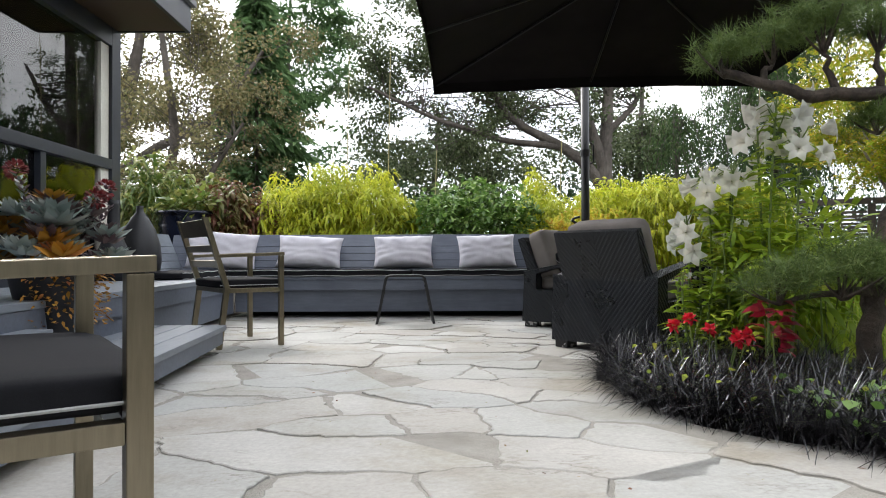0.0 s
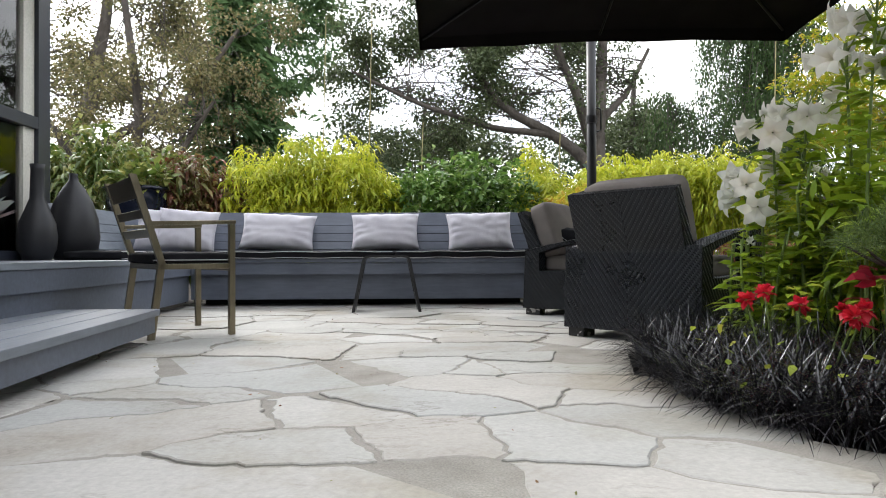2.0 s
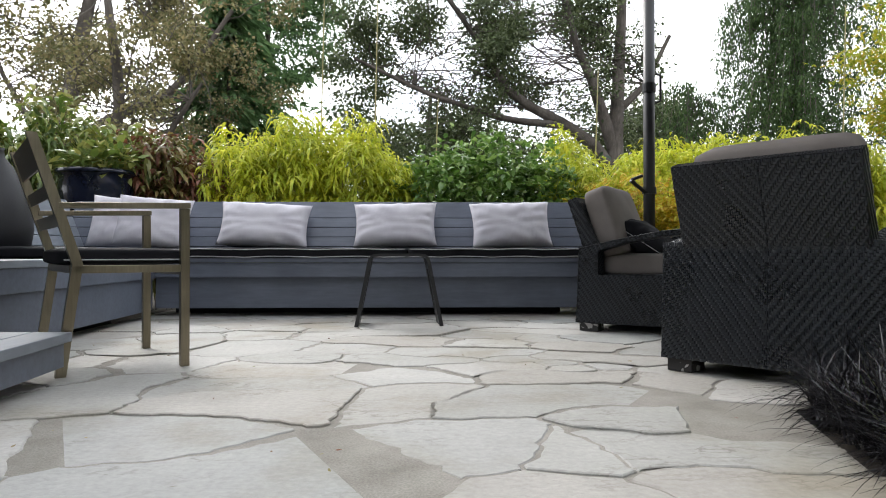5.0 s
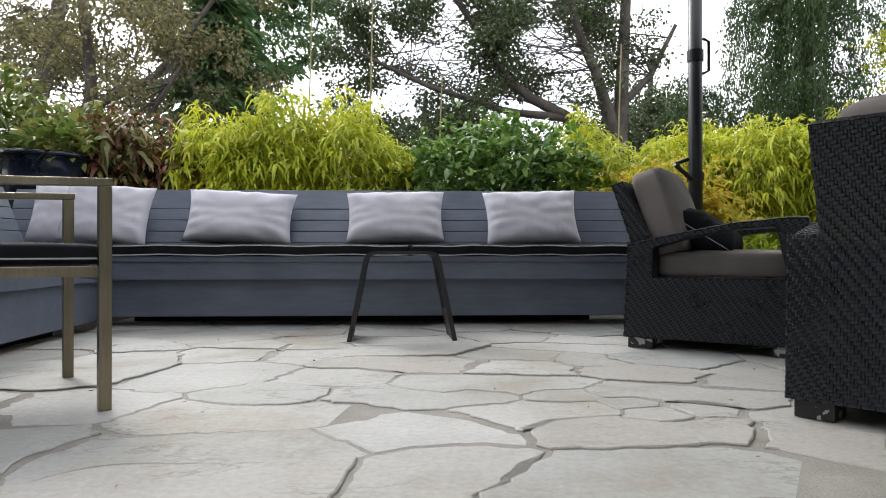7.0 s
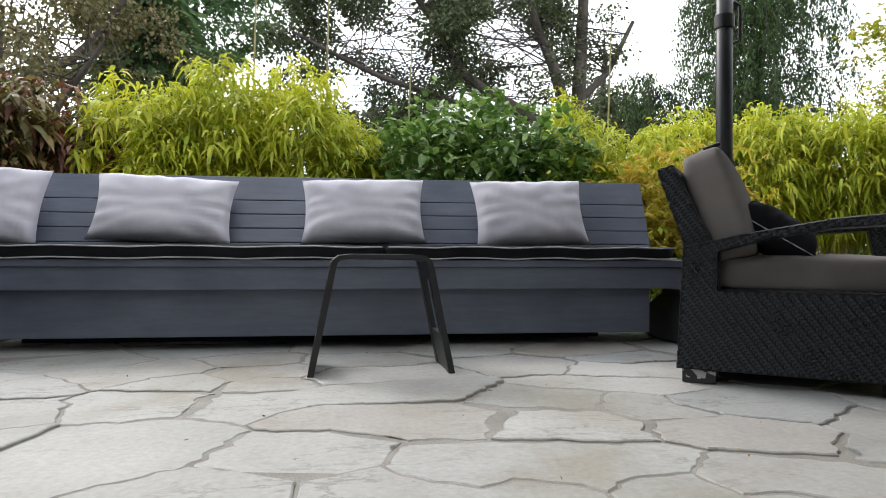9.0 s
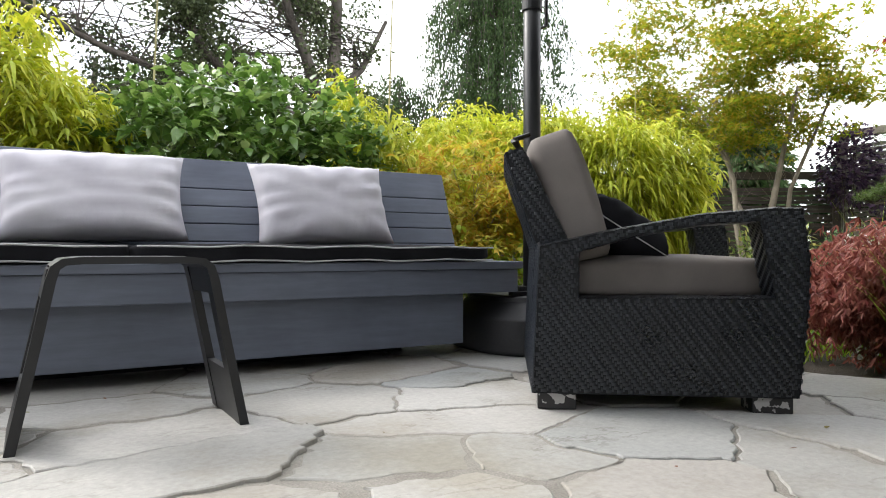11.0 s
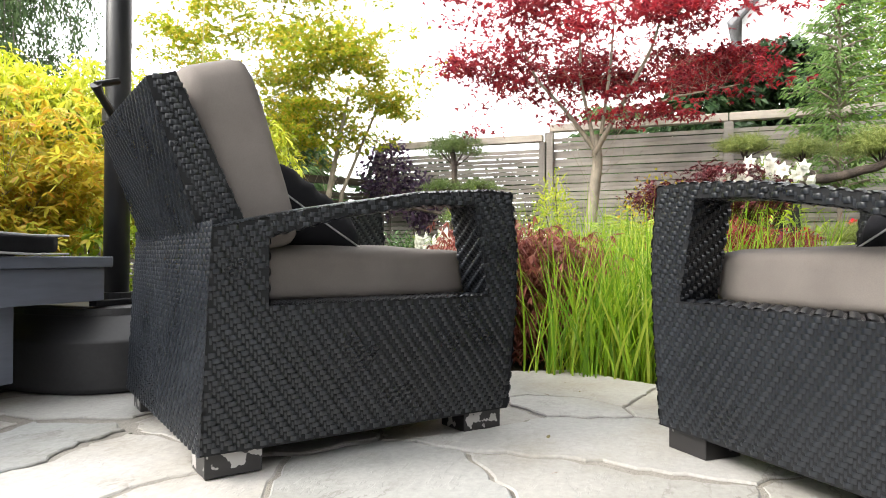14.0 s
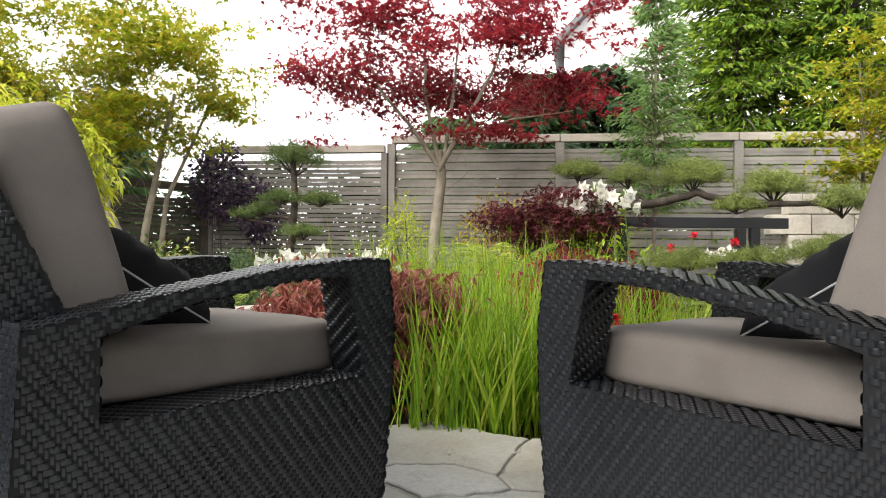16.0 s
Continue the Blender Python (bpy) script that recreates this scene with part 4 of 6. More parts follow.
part("pole", bm, BLACK_METAL, umb, smooth=True)
for z, r, h in ((0.20, 0.075, 0.10), (1.70, 0.052, 0.07), (0.92, 0.054, 0.05)):
    bm = bmesh.new()
    lathe(bm, [(0, 0), (r, 0), (r, h), (0, h)], 24, (0, 0, z))
    part("collar", bm, BLACK_METAL, umb)
bm = bmesh.new()
tube(bm, [(-0.04, -0.03, 0.93), (-0.13, -0.06, 0.99), (-0.16, -0.07, 1.02)], [0.016, 0.014, 0.02], 10)
tube(bm, [(-0.16, -0.07, 1.02), (-0.08, -0.09, 1.05)], 0.012, 8)
part("crank_handle", bm, BLACK_METAL, umb)
bm = bmesh.new()
tube(bm, [(0.05, 0, 1.62), (0.09, 0, 1.64), (0.09, 0, 1.83), (0.05, 0, 1.85)], 0.010, 8)
part("grip", bm, BLACK_METAL, umb)
bm = bmesh.new()
tube(bm, [(0, 0, 3.0), (-0.02, -0.25, 3.12), (-0.1, -1.0, 3.16), (-0.2, -2.05, 3.02)], 0.035, 12)
part("arm", bm, BLACK_METAL, umb, smooth=True)
bm = bmesh.new()
prof = [(0.378, 0.006), (0.385, 0.02), (0.385, 0.022), (0.385, 0.160), (0.384, 0.165), (0.378, 0.171), (0.374, 0.174), (0.312, 0.236), (0.306, 0.24), (0.29, 0.241)]
def rounded(bm, rr, z, sq=0.75):
    out = []
    for k in range(40):
        a = 2 * math.pi * k / 40
        c, s = math.cos(a), math.sin(a)
        out.append(bm.verts.new((rr * math.copysign(abs(c) ** sq, c), rr * math.copysign(abs(s) ** sq, s), z)))
    return out
rings = [rounded(bm, 0.36, 0.0)] + [rounded(bm, r, z) for r, z in prof]
for a, b in zip(rings, rings[1:]):
    for k in range(40):
        bm.faces.new((a[k], a[(k + 1) % 40], b[(k + 1) % 40], b[k]))
bm.faces.new(rings[0][::-1])
bm.faces.new(rings[-1])
base = part("base", bm, GREY_PLASTIC, umb, "round-cornered dark weight with carry straps", True)
bm = bmesh.new()
box(bm, -0.26, -0.02, -0.20, -0.165, 0.269, 0.288, 0.004)
part("strap", bm, BLACK_FABRIC, base)
bm = bmesh.new()
lid = [rounded(bm, r, z) for r, z in ((0.305, 0.241), (0.30, 0.262), (0.27, 0.268))]
for a, b in zip(lid, lid[1:]):
    for k in range(40):
        bm.faces.new((a[k], a[(k + 1) % 40], b[(k + 1) % 40], b[k]))
bm.faces.new(lid[0][::-1])
bm.faces.new(lid[-1])
part("lid", bm, GREY_PLASTIC, base, "grey lid")
CX, CY = 2.16, 3.78
corners = [(0.64, 5.50), (3.78, 5.18), (3.60, 2.05), (0.47, 2.30)]
bm = bmesh.new()
hub = bm.verts.new((CX - 2.26, CY - 5.80, 2.92))
rim, low = [], []
for i in range(4):
    (xa, ya), (xb, yb) = corners[i], corners[(i + 1) % 4]
    for k in range(8):
        t = k / 8
        sag = 0.035 * math.sin(math.pi * t)
        x, y = xa + (xb - xa) * t, ya + (yb - ya) * t
        x, y = x + (CX - x) * sag * 0.6, y + (CY - y) * sag * 0.6
        rim.append(bm.verts.new((x - 2.26, y - 5.80, 2.40 + sag * 0.6)))
        low.append(bm.verts.new((x - 2.26, y - 5.80, 2.29 + sag * 0.7 + 0.008 * math.sin(k * 2.2))))
mids = []
for v in rim:
    mids.append(bm.verts.new(hub.co.lerp(v.co, 0.55) + Vector((0, 0, -0.015))))
n = len(rim)
for k in range(n):
    j = (k + 1) % n
    bm.faces.new((rim[k], rim[j], mids[j], mids[k]))
    bm.faces.new((mids[k], mids[j], hub))
    bm.faces.new((low[k], low[j], rim[j], rim[k]))
canopy = part("canopy", bm, CANOPY_CLOTH, umb, "black cloth canopy with short valance")
sol = canopy.modifiers.new("cloth", "SOLIDIFY")
sol.thickness = 0.004
for x, y in corners + [((corners[i][0] + corners[(i + 1) % 4][0]) / 2, (corners[i][1] + corners[(i + 1) % 4][1]) / 2) for i in range(4)]:
    bm = bmesh.new()
    tube(bm, [(CX - 2.26, CY - 5.80, 2.86), (x - 2.26 + (CX - x) * 0.02, y - 5.80 + (CY - y) * 0.02, 2.375)], 0.011, 6)
    part("rib", bm, BLACK_METAL, umb)

# ---- vases and pots ----
def vase(label, at, prof, mat, cat="vase", name="vase", rim=0):
    th = thing(name, label, cat, at)
    bm = bmesh.new()
    lathe(bm, prof, 40)
    part("body", bm, mat, th, smooth=True)
    if rim:
        bm = bmesh.new()
        r, z = prof[rim]
        lathe(bm, [(r - 0.012, z - 0.018), (r + 0.006, z - 0.016), (r + 0.012, z), (r + 0.004, z + 0.02), (r - 0.012, z + 0.024), (r - 0.028, z + 0.012), (r - 0.012, z - 0.018)], 40)
        part("rim", bm, mat, th, smooth=True)
    return th


vase("tall matt black teardrop floor vase standing on the deck", (-2.09, 4.90, DECK_Z), [(0, 0), (0.13, 0.0), (0.175, 0.08), (0.19, 0.18), (0.178, 0.32), (0.135, 0.46), (0.075, 0.57), (0.036, 0.62), (0.03, 0.66), (0.034, 0.68), (0.02, 0.68), (0, 0.6)], VASE_BLACK)
vase("round matt black floor vase with a long neck on the deck", (-2.14, 4.50, DECK_Z), [(0, 0), (0.09, 0.0), (0.125, 0.08), (0.132, 0.17), (0.12, 0.27), (0.08, 0.37), (0.05, 0.45), (0.044, 0.66), (0.05, 0.70), (0.03, 0.70), (0, 0.6)], VASE_BLACK)
pot = vase("glossy dark blue glazed garden pot behind the bench", (-2.3, 6.55, 0.0), [(0, 0.0), (0.17, 0.0), (0.20, 0.3), (0.24, 0.72), (0.28, 0.86), (0.30, 1.0), (0.29, 1.10), (0.305, 1.12), (0.32, 1.15), (0.30, 1.17), (0.27, 1.15), (0.26, 1.08), (0, 1.07)], GLAZE, "plant pot", "plant_pot", 8)
planter = vase("dark planter crowded with succulents on the deck step", (-1.24, 2.05, 0.176), [(0, 0), (0.10, 0), (0.115, 0.04), (0.19, 0.36), (0.205, 0.39), (0.195, 0.405), (0.175, 0.39), (0, 0.37)], VASE_BLACK, "plant pot", "plant_pot", 4)

# ---- trees and plants ----
def curve_points(a, b, bow, steps=6, wobble=0.0):
    a, b = np.array(a, float), np.array(b, float)
    mid = (a + b) / 2 + np.array(bow, float)
    t = np.linspace(0, 1, steps)[:, None]
    pts = (1 - t) ** 2 * a + 2 * t * (1 - t) * mid + t ** 2 * b
    if wobble:
        pts[1:-1] += rng.normal(scale=wobble, size=pts[1:-1].shape)
    return pts


def limb_tubes(limbs, seg=7):
    """Many tapered tubes as arrays: each limb is (points, radius at its start, radius at its end)."""
    verts, faces, n = [], [], 0
    for pts, r0, r1 in limbs:
        k = len(pts)
        way = unit(np.gradient(pts, axis=0))
        side = unit(np.cross(way, np.array([0.31, 0.87, 0.37])))
        up = np.cross(way, side)
        ang = 2 * np.pi * np.arange(seg) / seg
        r = np.linspace(r0, r1, k)[:, None, None]
        ring = pts[:, None] + r * (side[:, None] * np.cos(ang)[None, :, None] + up[:, None] * np.sin(ang)[None, :, None])
        verts.append(ring.reshape(-1, 3))
        i, j = np.meshgrid(np.arange(k - 1), np.arange(seg), indexing="ij")
        a, b = i * seg + j, i * seg + (j + 1) % seg
        faces.append(np.stack([a, b, b + seg, a + seg], -1).reshape(-1, 4) + n)
        n += k * seg
    return np.concatenate(verts), np.concatenate(faces)


def crown_targets(centre, radii, n, flat=0.0):
    d = unit(rng.normal(size=(n, 3)))
    r = rng.uniform(0.35, 1.0, n)[:, None] ** 0.6
    p = np.array(centre) + d * r * np.array(radii)
    if flat:
        p[:, 2] = np.round(p[:, 2] / flat) * flat + rng.normal(scale=flat * 0.12, size=n)
    return p


def tree(name, label, base, trunks, centre, radii, limbs, bark, leaf, leaf_len, leaf_wid, per, spread, twigs=5, flat=0.0, flatten=0.6, droop=0.1, r0=0.1, category="tree", start=(0.5, 1.0), gap=0.0, star=0):
    """A tree: trunk lines from the base, limbs to places in the crown, twigs on the limbs and leaves about the twigs' ends."""
    th = thing(name, label, category, base)
    o = np.array(base, float)
    wood, ends = [], []
    lines = []
    for pts, ra, rb in trunks:
        pts = np.array(pts, float)
        t = np.linspace(0, len(pts) - 1, len(pts) * 3)
        fine = np.stack([np.interp(t, np.arange(len(pts)), pts[:, i]) for i in range(3)], 1)
        wood.append((fine, ra, rb))
        lines.append((fine, ra, rb))
    for target in crown_targets(np.array(centre) - o, radii, limbs, flat):
        fine, ra, rb = lines[rng.integers(len(lines))]
        f = rng.uniform(*start)
        i = min(int(f * (len(fine) - 1)), len(fine) - 1)
        s = fine[i]
        far = np.linalg.norm(target - s)
        pts = curve_points(s, target, (0, 0, far * rng.uniform(-0.05, 0.18)), 7, far * 0.025)
        r = max((ra + (rb - ra) * f) * rng.uniform(0.3, 0.6) * min(1.0, 14 / limbs), r0 * 0.03)
        wood.append((pts, r, r * 0.2))
        for _ in range(twigs):
            q = pts[rng.integers(3, 7)]
            tip = q + rng.normal(size=3) * np.array([1, 1, flatten]) * spread * 1.5
            wood.append((curve_points(q, tip, rng.normal(size=3) * spread * 0.15, 4), r * 0.25, r * 0.08))
            ends.append(tip)
        ends.append(target)
    v, f = limb_tubes(wood, 6)
    arrays("trunk", v, f, bark, th, smooth=True)
    ends = np.array(ends)
    if gap:
        keep = np.array([noise.noise(Vector(e * gap)) > 0.03 for e in ends])
        ends = ends[keep] if keep.sum() > 10 else ends
    p = np.repeat(ends, per, 0) + rng.normal(size=(len(ends) * per, 3)) * np.array([1, 1, flatten]) * spread
    away = unit(p - np.repeat(ends, per, 0)) + rng.normal(size=p.shape) * 0.6 - np.array([0, 0, droop * 2])
    size = rng.uniform(0.65, 1.25, len(p))
    if star:
        ang = rng.uniform(0, 2 * np.pi, len(p))
        sets = []
        for k in range(star):
            a = ang + (k - (star - 1) / 2) * 0.62
            way = np.stack([np.cos(a), np.sin(a), rng.normal(scale=0.5, size=len(p)) - droop], 1)
            sets.append(flat_leaf_arrays(p, way, leaf_len * size * (1 - 0.13 * abs(k - (star - 1) / 2)), leaf_wid * size, 0.12))
        v, f = join_arrays(*sets)
    else:
        v, f = leaf_arrays(p, away, leaf_len * size, leaf_wid * size, 0.2, droop)
    arrays("crown", v, f, leaf, th)
    return th


def bush(name, label, base, blobs, leaf, count, leaf_len, leaf_wid, droop=0.3, category="shrub", flat=True, stems=14, stem_mat=None, out=0.7, up=0.15, shell=0.55, stem_r=0.006, spray=1):
    """A shrub: stems from the ground into lobes, and leaves over the lobes' outer parts; blobs: centres and radii."""
    th = thing(name, label, category, base)
    o = np.array(base, float)
    vol = np.array([b[1][0] * b[1][1] + b[1][0] * b[1][2] for b in blobs])
    sets, wood = [], []
    for (c, r), share in zip(blobs, vol / vol.sum()):
        n = int(count * share / spray)
        d = unit(rng.normal(size=(n, 3)))
        lump = np.array([1 + 0.28 * noise.noise(Vector(q * 2.6 + np.array(c) * 3)) for q in d])[:, None]
        p = np.array(c) + d * lump * np.array(r) * rng.uniform(shell, 1.03, n)[:, None] - o
        p = np.where((p[:, 2] < 0.02)[:, None], p * [1, 1, 0] + [0, 0, 0.05] + rng.uniform(0, 0.12, (n, 1)) * [0, 0, 1], p)
        way = d * out + rng.normal(size=(n, 3)) * 0.55 + np.array([0, 0, up])
        if spray > 1:
            p = np.repeat(p, spray, 0) + rng.normal(size=(n * spray, 3)) * leaf_len * 0.16
            way = unit(np.repeat(way, spray, 0)) + rng.normal(size=(n * spray, 3)) * 0.62
            n = n * spray
        sz = rng.uniform(0.6, 1.2, n)
        sets.append((flat_leaf_arrays if flat else leaf_arrays)(p, way, leaf_len * sz, leaf_wid * sz, droop=droop))
        for _ in range(max(int(stems * share), 2)):
            tip = np.array(c) - o + unit(rng.normal(size=3)) * np.array(r) * 0.7
            foot = np.array([tip[0] * 0.6 + (c[0] - o[0]) * 0.35, tip[1] * 0.6 + (c[1] - o[1]) * 0.35, 0.0])
            wood.append((curve_points(foot, tip, rng.normal(size=3) * 0.06, 5), stem_r, stem_r * 0.5))
    v, f = limb_tubes(wood, 5)
    tagged(arrays("stem_growth", v, f, stem_mat or PINE_BARK, th, smooth=True), kind="stuff")
    v, f = join_arrays(*sets)
    tagged(arrays("foliage", v, f, leaf, th), kind="stuff")
    return th


# distant trees behind the bench
tree("oak_tree", "old spreading oak with grey forked trunk and open crown", (6.0, 19.3, -0.05),
     [([(0, 0, 0), (-0.05, 0, 1.8), (-0.05, 0, 3.7), (0.08, 0.1, 5.4), (0.25, 0.2, 8.5)], 0.33, 0.12),
      ([(-0.05, 0, 3.4), (-0.42, -0.1, 4.4), (-0.76, -0.2, 5.4), (-1.22, -0.3, 6.3), (-1.7, -0.4, 8.2)], 0.20, 0.08),
      ([(-0.1, 0, 2.8), (-0.7, -0.1, 3.6), (-1.54, -0.2, 4.15), (-2.5, -0.3, 4.6), (-3.2, -0.3, 5.1), (-3.8, -0.3, 6.2), (-4.8, -0.3, 7.6)], 0.20, 0.07),
      ([(-1.5, -0.2, 4.1), (-3.2, -0.5, 4.2), (-5.4, -0.5, 4.9), (-7.4, -0.4, 5.9)], 0.12, 0.04),
      ([(0.1, 0.1, 4.6), (0.9, 0.2, 5.4), (1.6, 0.2, 6.8)], 0.12, 0.05)],
     (2.1, 19.9, 6.3), (5.5, 2.2, 4.2), 125, OAK_BARK, OAK_LEAF, 0.10, 0.078, 125, 0.22, 6, gap=0.75, r0=0.6)
tree("oak_tree", "olive-brown leaved oak with crooked dark branches", (-8.2, 15.5, -0.05),
     [([(0, 0, 0), (0.2, 0, 2.2), (0.9, 0, 4.0), (1.3, 0.2, 6.6), (1.2, 0.3, 8.5)], 0.28, 0.07),
      ([(0.3, 0, 2.4), (1.6, 0, 3.4), (3.2, 0.1, 4.2), (4.4, 0.2, 6.0)], 0.15, 0.05),
      ([(0.1, 0, 1.8), (-1.2, -0.2, 3.0), (-1.8, 0, 4.6), (-1.4, 0, 7.0)], 0.15, 0.05)],
     (-6.6, 16.3, 5.2), (4.2, 2.2, 4.2), 76, OAK_BARK, OAK_LEAF_BROWN, 0.088, 0.068, 115, 0.20, 6, gap=0.9, r0=0.6)
tree("oak_tree", "olive-brown leaved oak standing close behind the house", (-4.6, 11.6, -0.05),
     [([(0, 0, 0), (-0.1, 0, 1.6), (0.2, 0, 3.0), (-0.2, 0.1, 5.6)], 0.17, 0.05), ([(0, 0, 1.3), (0.8, 0, 2.2), (1.5, 0, 3.3)], 0.09, 0.03), ([(0, 0, 1.2), (-1.0, 0, 2.2), (-1.8, 0, 3.6)], 0.09, 0.03)],
     (-4.7, 11.6, 3.6), (2.0, 1.5, 2.3), 46, OAK_BARK, OAK_LEAF_BROWN, 0.07, 0.052, 120, 0.16, 4, gap=1.3, r0=0.4)


def conifer(name, label, base, height, radius, leaf, spray, n_tiers, per, bark=OAK_BARK, lean=0.35, bare=0.08, top=0.05, trunk_r=0.12, power=0.9):
    """A conifer: a straight trunk with whorls of drooping boughs, each hung with sprays."""
    th = thing(name, label, "conifer tree", base)
    wood = [(np.array([(0, 0, z) for z in np.linspace(0, height, 8)]), trunk_r, 0.015)]
    pts, ways = [], []
    for z in np.linspace(height * bare, height * 0.99, n_tiers):
        reach = radius * ((1 - z / height) ** power + top)
        for _ in range(6):
            a = rng.uniform(0, 2 * np.pi)
            rr = reach * rng.uniform(0.6, 1.1)
            tip = np.array([math.cos(a) * rr, math.sin(a) * rr, z - rr * lean * rng.uniform(0.4, 1.1)])
            line = curve_points((0, 0, z), tip, (0, 0, rr * 0.14), 6)
            wood.append((line, 0.02 * (reach / radius) + 0.006, 0.004))
            t = rng.uniform(0.12, 1, per)
            idx = t * 5
            p = np.stack([np.interp(idx, np.arange(6), line[:, i]) for i in range(3)], 1)
            side = np.array([-math.sin(a), math.cos(a), 0])
            off = rng.normal(size=(per, 1)) * rr * 0.16 * side + rng.normal(size=(per, 3)) * 0.05 * np.array([1, 1, 0.6])
            pts.append(p + off)
            ways.append(np.array([math.cos(a), math.sin(a), -0.35]) + np.sign(off @ side)[:, None] * side * 0.7 + rng.normal(size=(per, 3)) * 0.35)
    v, f = limb_tubes(wood, 5)
    arrays("trunk", v, f, bark, th, smooth=True)
    p, w = np.concatenate(pts), np.concatenate(ways)
    s = rng.uniform(0.6, 1.2, len(p))
    v, f = leaf_arrays(p, w, spray * s, spray * 0.32 * s, 0.15, 0.25)
    arrays("crown", v, f, leaf, th)
    return th


conifer("cedar_tree", "broad green cedar with drooping sprays", (-5.0, 19.5, -0.05), 9.2, 2.9, CONIFER, 0.42, 34, 55)
tree("pine_tree", "tall thin pine with open tufted branches", (-5.6, 27, -0.05), [([(0, 0, 0), (0.1, 0, 5), (-0.1, 0, 9), (0.1, 0, 14)], 0.18, 0.05)],
     (-5.4, 27, 8.6), (2.6, 1.8, 5.2), 46, OAK_BARK, CONIFER, 0.30, 0.10, 55, 0.26, 3, 1.0, 0.3, start=(0.4, 1.0), r0=0.15)
tree("oak_tree", "dark leaved tree behind the forked oak", (9.0, 26, -0.05), [([(0, 0, 0), (0, 0, 3), (0.3, 0, 8)], 0.25, 0.08)],
     (8.2, 26, 3.9), (4.0, 2.0, 3.3), 70, OAK_BARK, OAK_LEAF, 0.16, 0.12, 60, 0.42, 5, r0=0.3, gap=0.5)
tree("oak_tree", "dark leaved tree far behind the hedge", (0.5, 28, -0.05), [([(0, 0, 0), (0, 0, 3), (0.3, 0, 7)], 0.25, 0.08)],
     (0.5, 28, 3.4), (6.5, 2.0, 3.0), 80, OAK_BARK, OAK_LEAF, 0.17, 0.13, 55, 0.45, 5, r0=0.3, gap=0.5)


def weeper(label, base, height, radius, n, leaf):
    th = thing("weeping_tree", label, "tree", base)
    wood = [(np.array([(0.15 * math.sin(z), 0, z) for z in np.linspace(0, height, 8)]), 0.2, 0.03)]
    pts = []
    for _ in range(n):
        a, f = rng.uniform(0, 2 * np.pi), rng.uniform(0.28, 1.0)
        rr = radius * rng.uniform(0.15, 1.0) * (1.25 - 0.75 * f)
        s = np.array([0, 0, height * f])
        top = np.array([math.cos(a) * rr, math.sin(a) * rr, height * f + 0.3])
        end = top + np.array([math.cos(a) * 0.3, math.sin(a) * 0.3, -rng.uniform(1.0, 3.0)])
        line = np.concatenate([curve_points(s, top, (0, 0, 0.5), 5), curve_points(top, end, (math.cos(a) * 0.25, math.sin(a) * 0.25, 0.2), 6)[1:]])
        wood.append((line, 0.02, 0.004))
        t = rng.uniform(2.5, 9, 150)
        p = np.stack([np.interp(t, np.arange(10), line[:, i]) for i in range(3)], 1)
        pts.append(p + rng.normal(size=p.shape) * np.array([0.12, 0.12, 0.1]))
    v, f = limb_tubes(wood, 5)
    arrays("trunk", v, f, OAK_BARK, th, smooth=True)
    p = np.concatenate(pts)
    v, f = leaf_arrays(p, rng.normal(size=p.shape) * 0.5 + [0, 0, -1], rng.uniform(0.08, 0.15, len(p)), rng.uniform(0.04, 0.07, len(p)), 0.2, 0.2)
    arrays("crown", v, f, leaf, th)


weeper("tall weeping birch with hanging curtains of green leaves", (12.6, 21.5, -0.05), 11.5, 3.0, 330, BIRCH_LEAF)
bush("far_hedge", "dark green shrubs showing through the fence", (10.2, 7.0, -0.05), [((10.2, 6.2, 0.9), (0.5, 0.9, 1.0)), ((10.2, 7.6, 0.95), (0.5, 0.9, 1.05)), ((10.2, 8.6, 0.9), (0.5, 0.7, 1.0))], CEDAR_DARK, 6000, 0.16, 0.09, category="hedge", stems=10)
weeper("smaller weeping birch with wispy hanging shoots", (9.2, 21.8, -0.05), 5.6, 1.5, 40, BIRCH_LEAF)

# far hedge that closes the view behind the planting
bush("far_hedge", "dense dark green hedge closing the garden", (-1, 14.2, -0.05),
     [((x, 14.2 + 0.5 * math.sin(x), 1.1), (1.6, 0.9, 1.25 + 0.25 * math.sin(x * 1.7))) for x in range(-14, 12, 2)], CEDAR_DARK, 16000, 0.17, 0.10, category="hedge", stems=30)

# added out of view: blocks low sky so that faces towards -y go darker
bush("far_hedge", "unseen dark green hedge added behind the patio to block sky light", (3.0, -7.0, -0.05),
     [((x, -7.0 + 0.4 * math.sin(x), 3.4), (1.7, 1.0, 4.0 + 0.4 * math.sin(x * 2.1))) for x in range(-2, 11, 2)], CEDAR_DARK, 12000, 0.32, 0.2, category="hedge", stems=20)

# planting behind the bench
bush("golden_bamboo", "bright golden green dwarf bamboo clump behind the bench", (-0.65, 7.15, -0.05),
     [((-1.15, 7.1, 0.9), (0.55, 0.45, 0.74)), ((-0.72, 7.2, 1.02), (0.48, 0.5, 0.76)), ((-0.15, 7.15, 0.98), (0.5, 0.45, 0.78)), ((0.15, 7.1, 0.8), (0.35, 0.4, 0.62))],
     BAMBOO_LEAF, 26000, 0.12, 0.023, 0.75, "bamboo", stems=90, stem_mat=CANE, out=0.8, up=0.15, spray=7, stem_r=0.004)
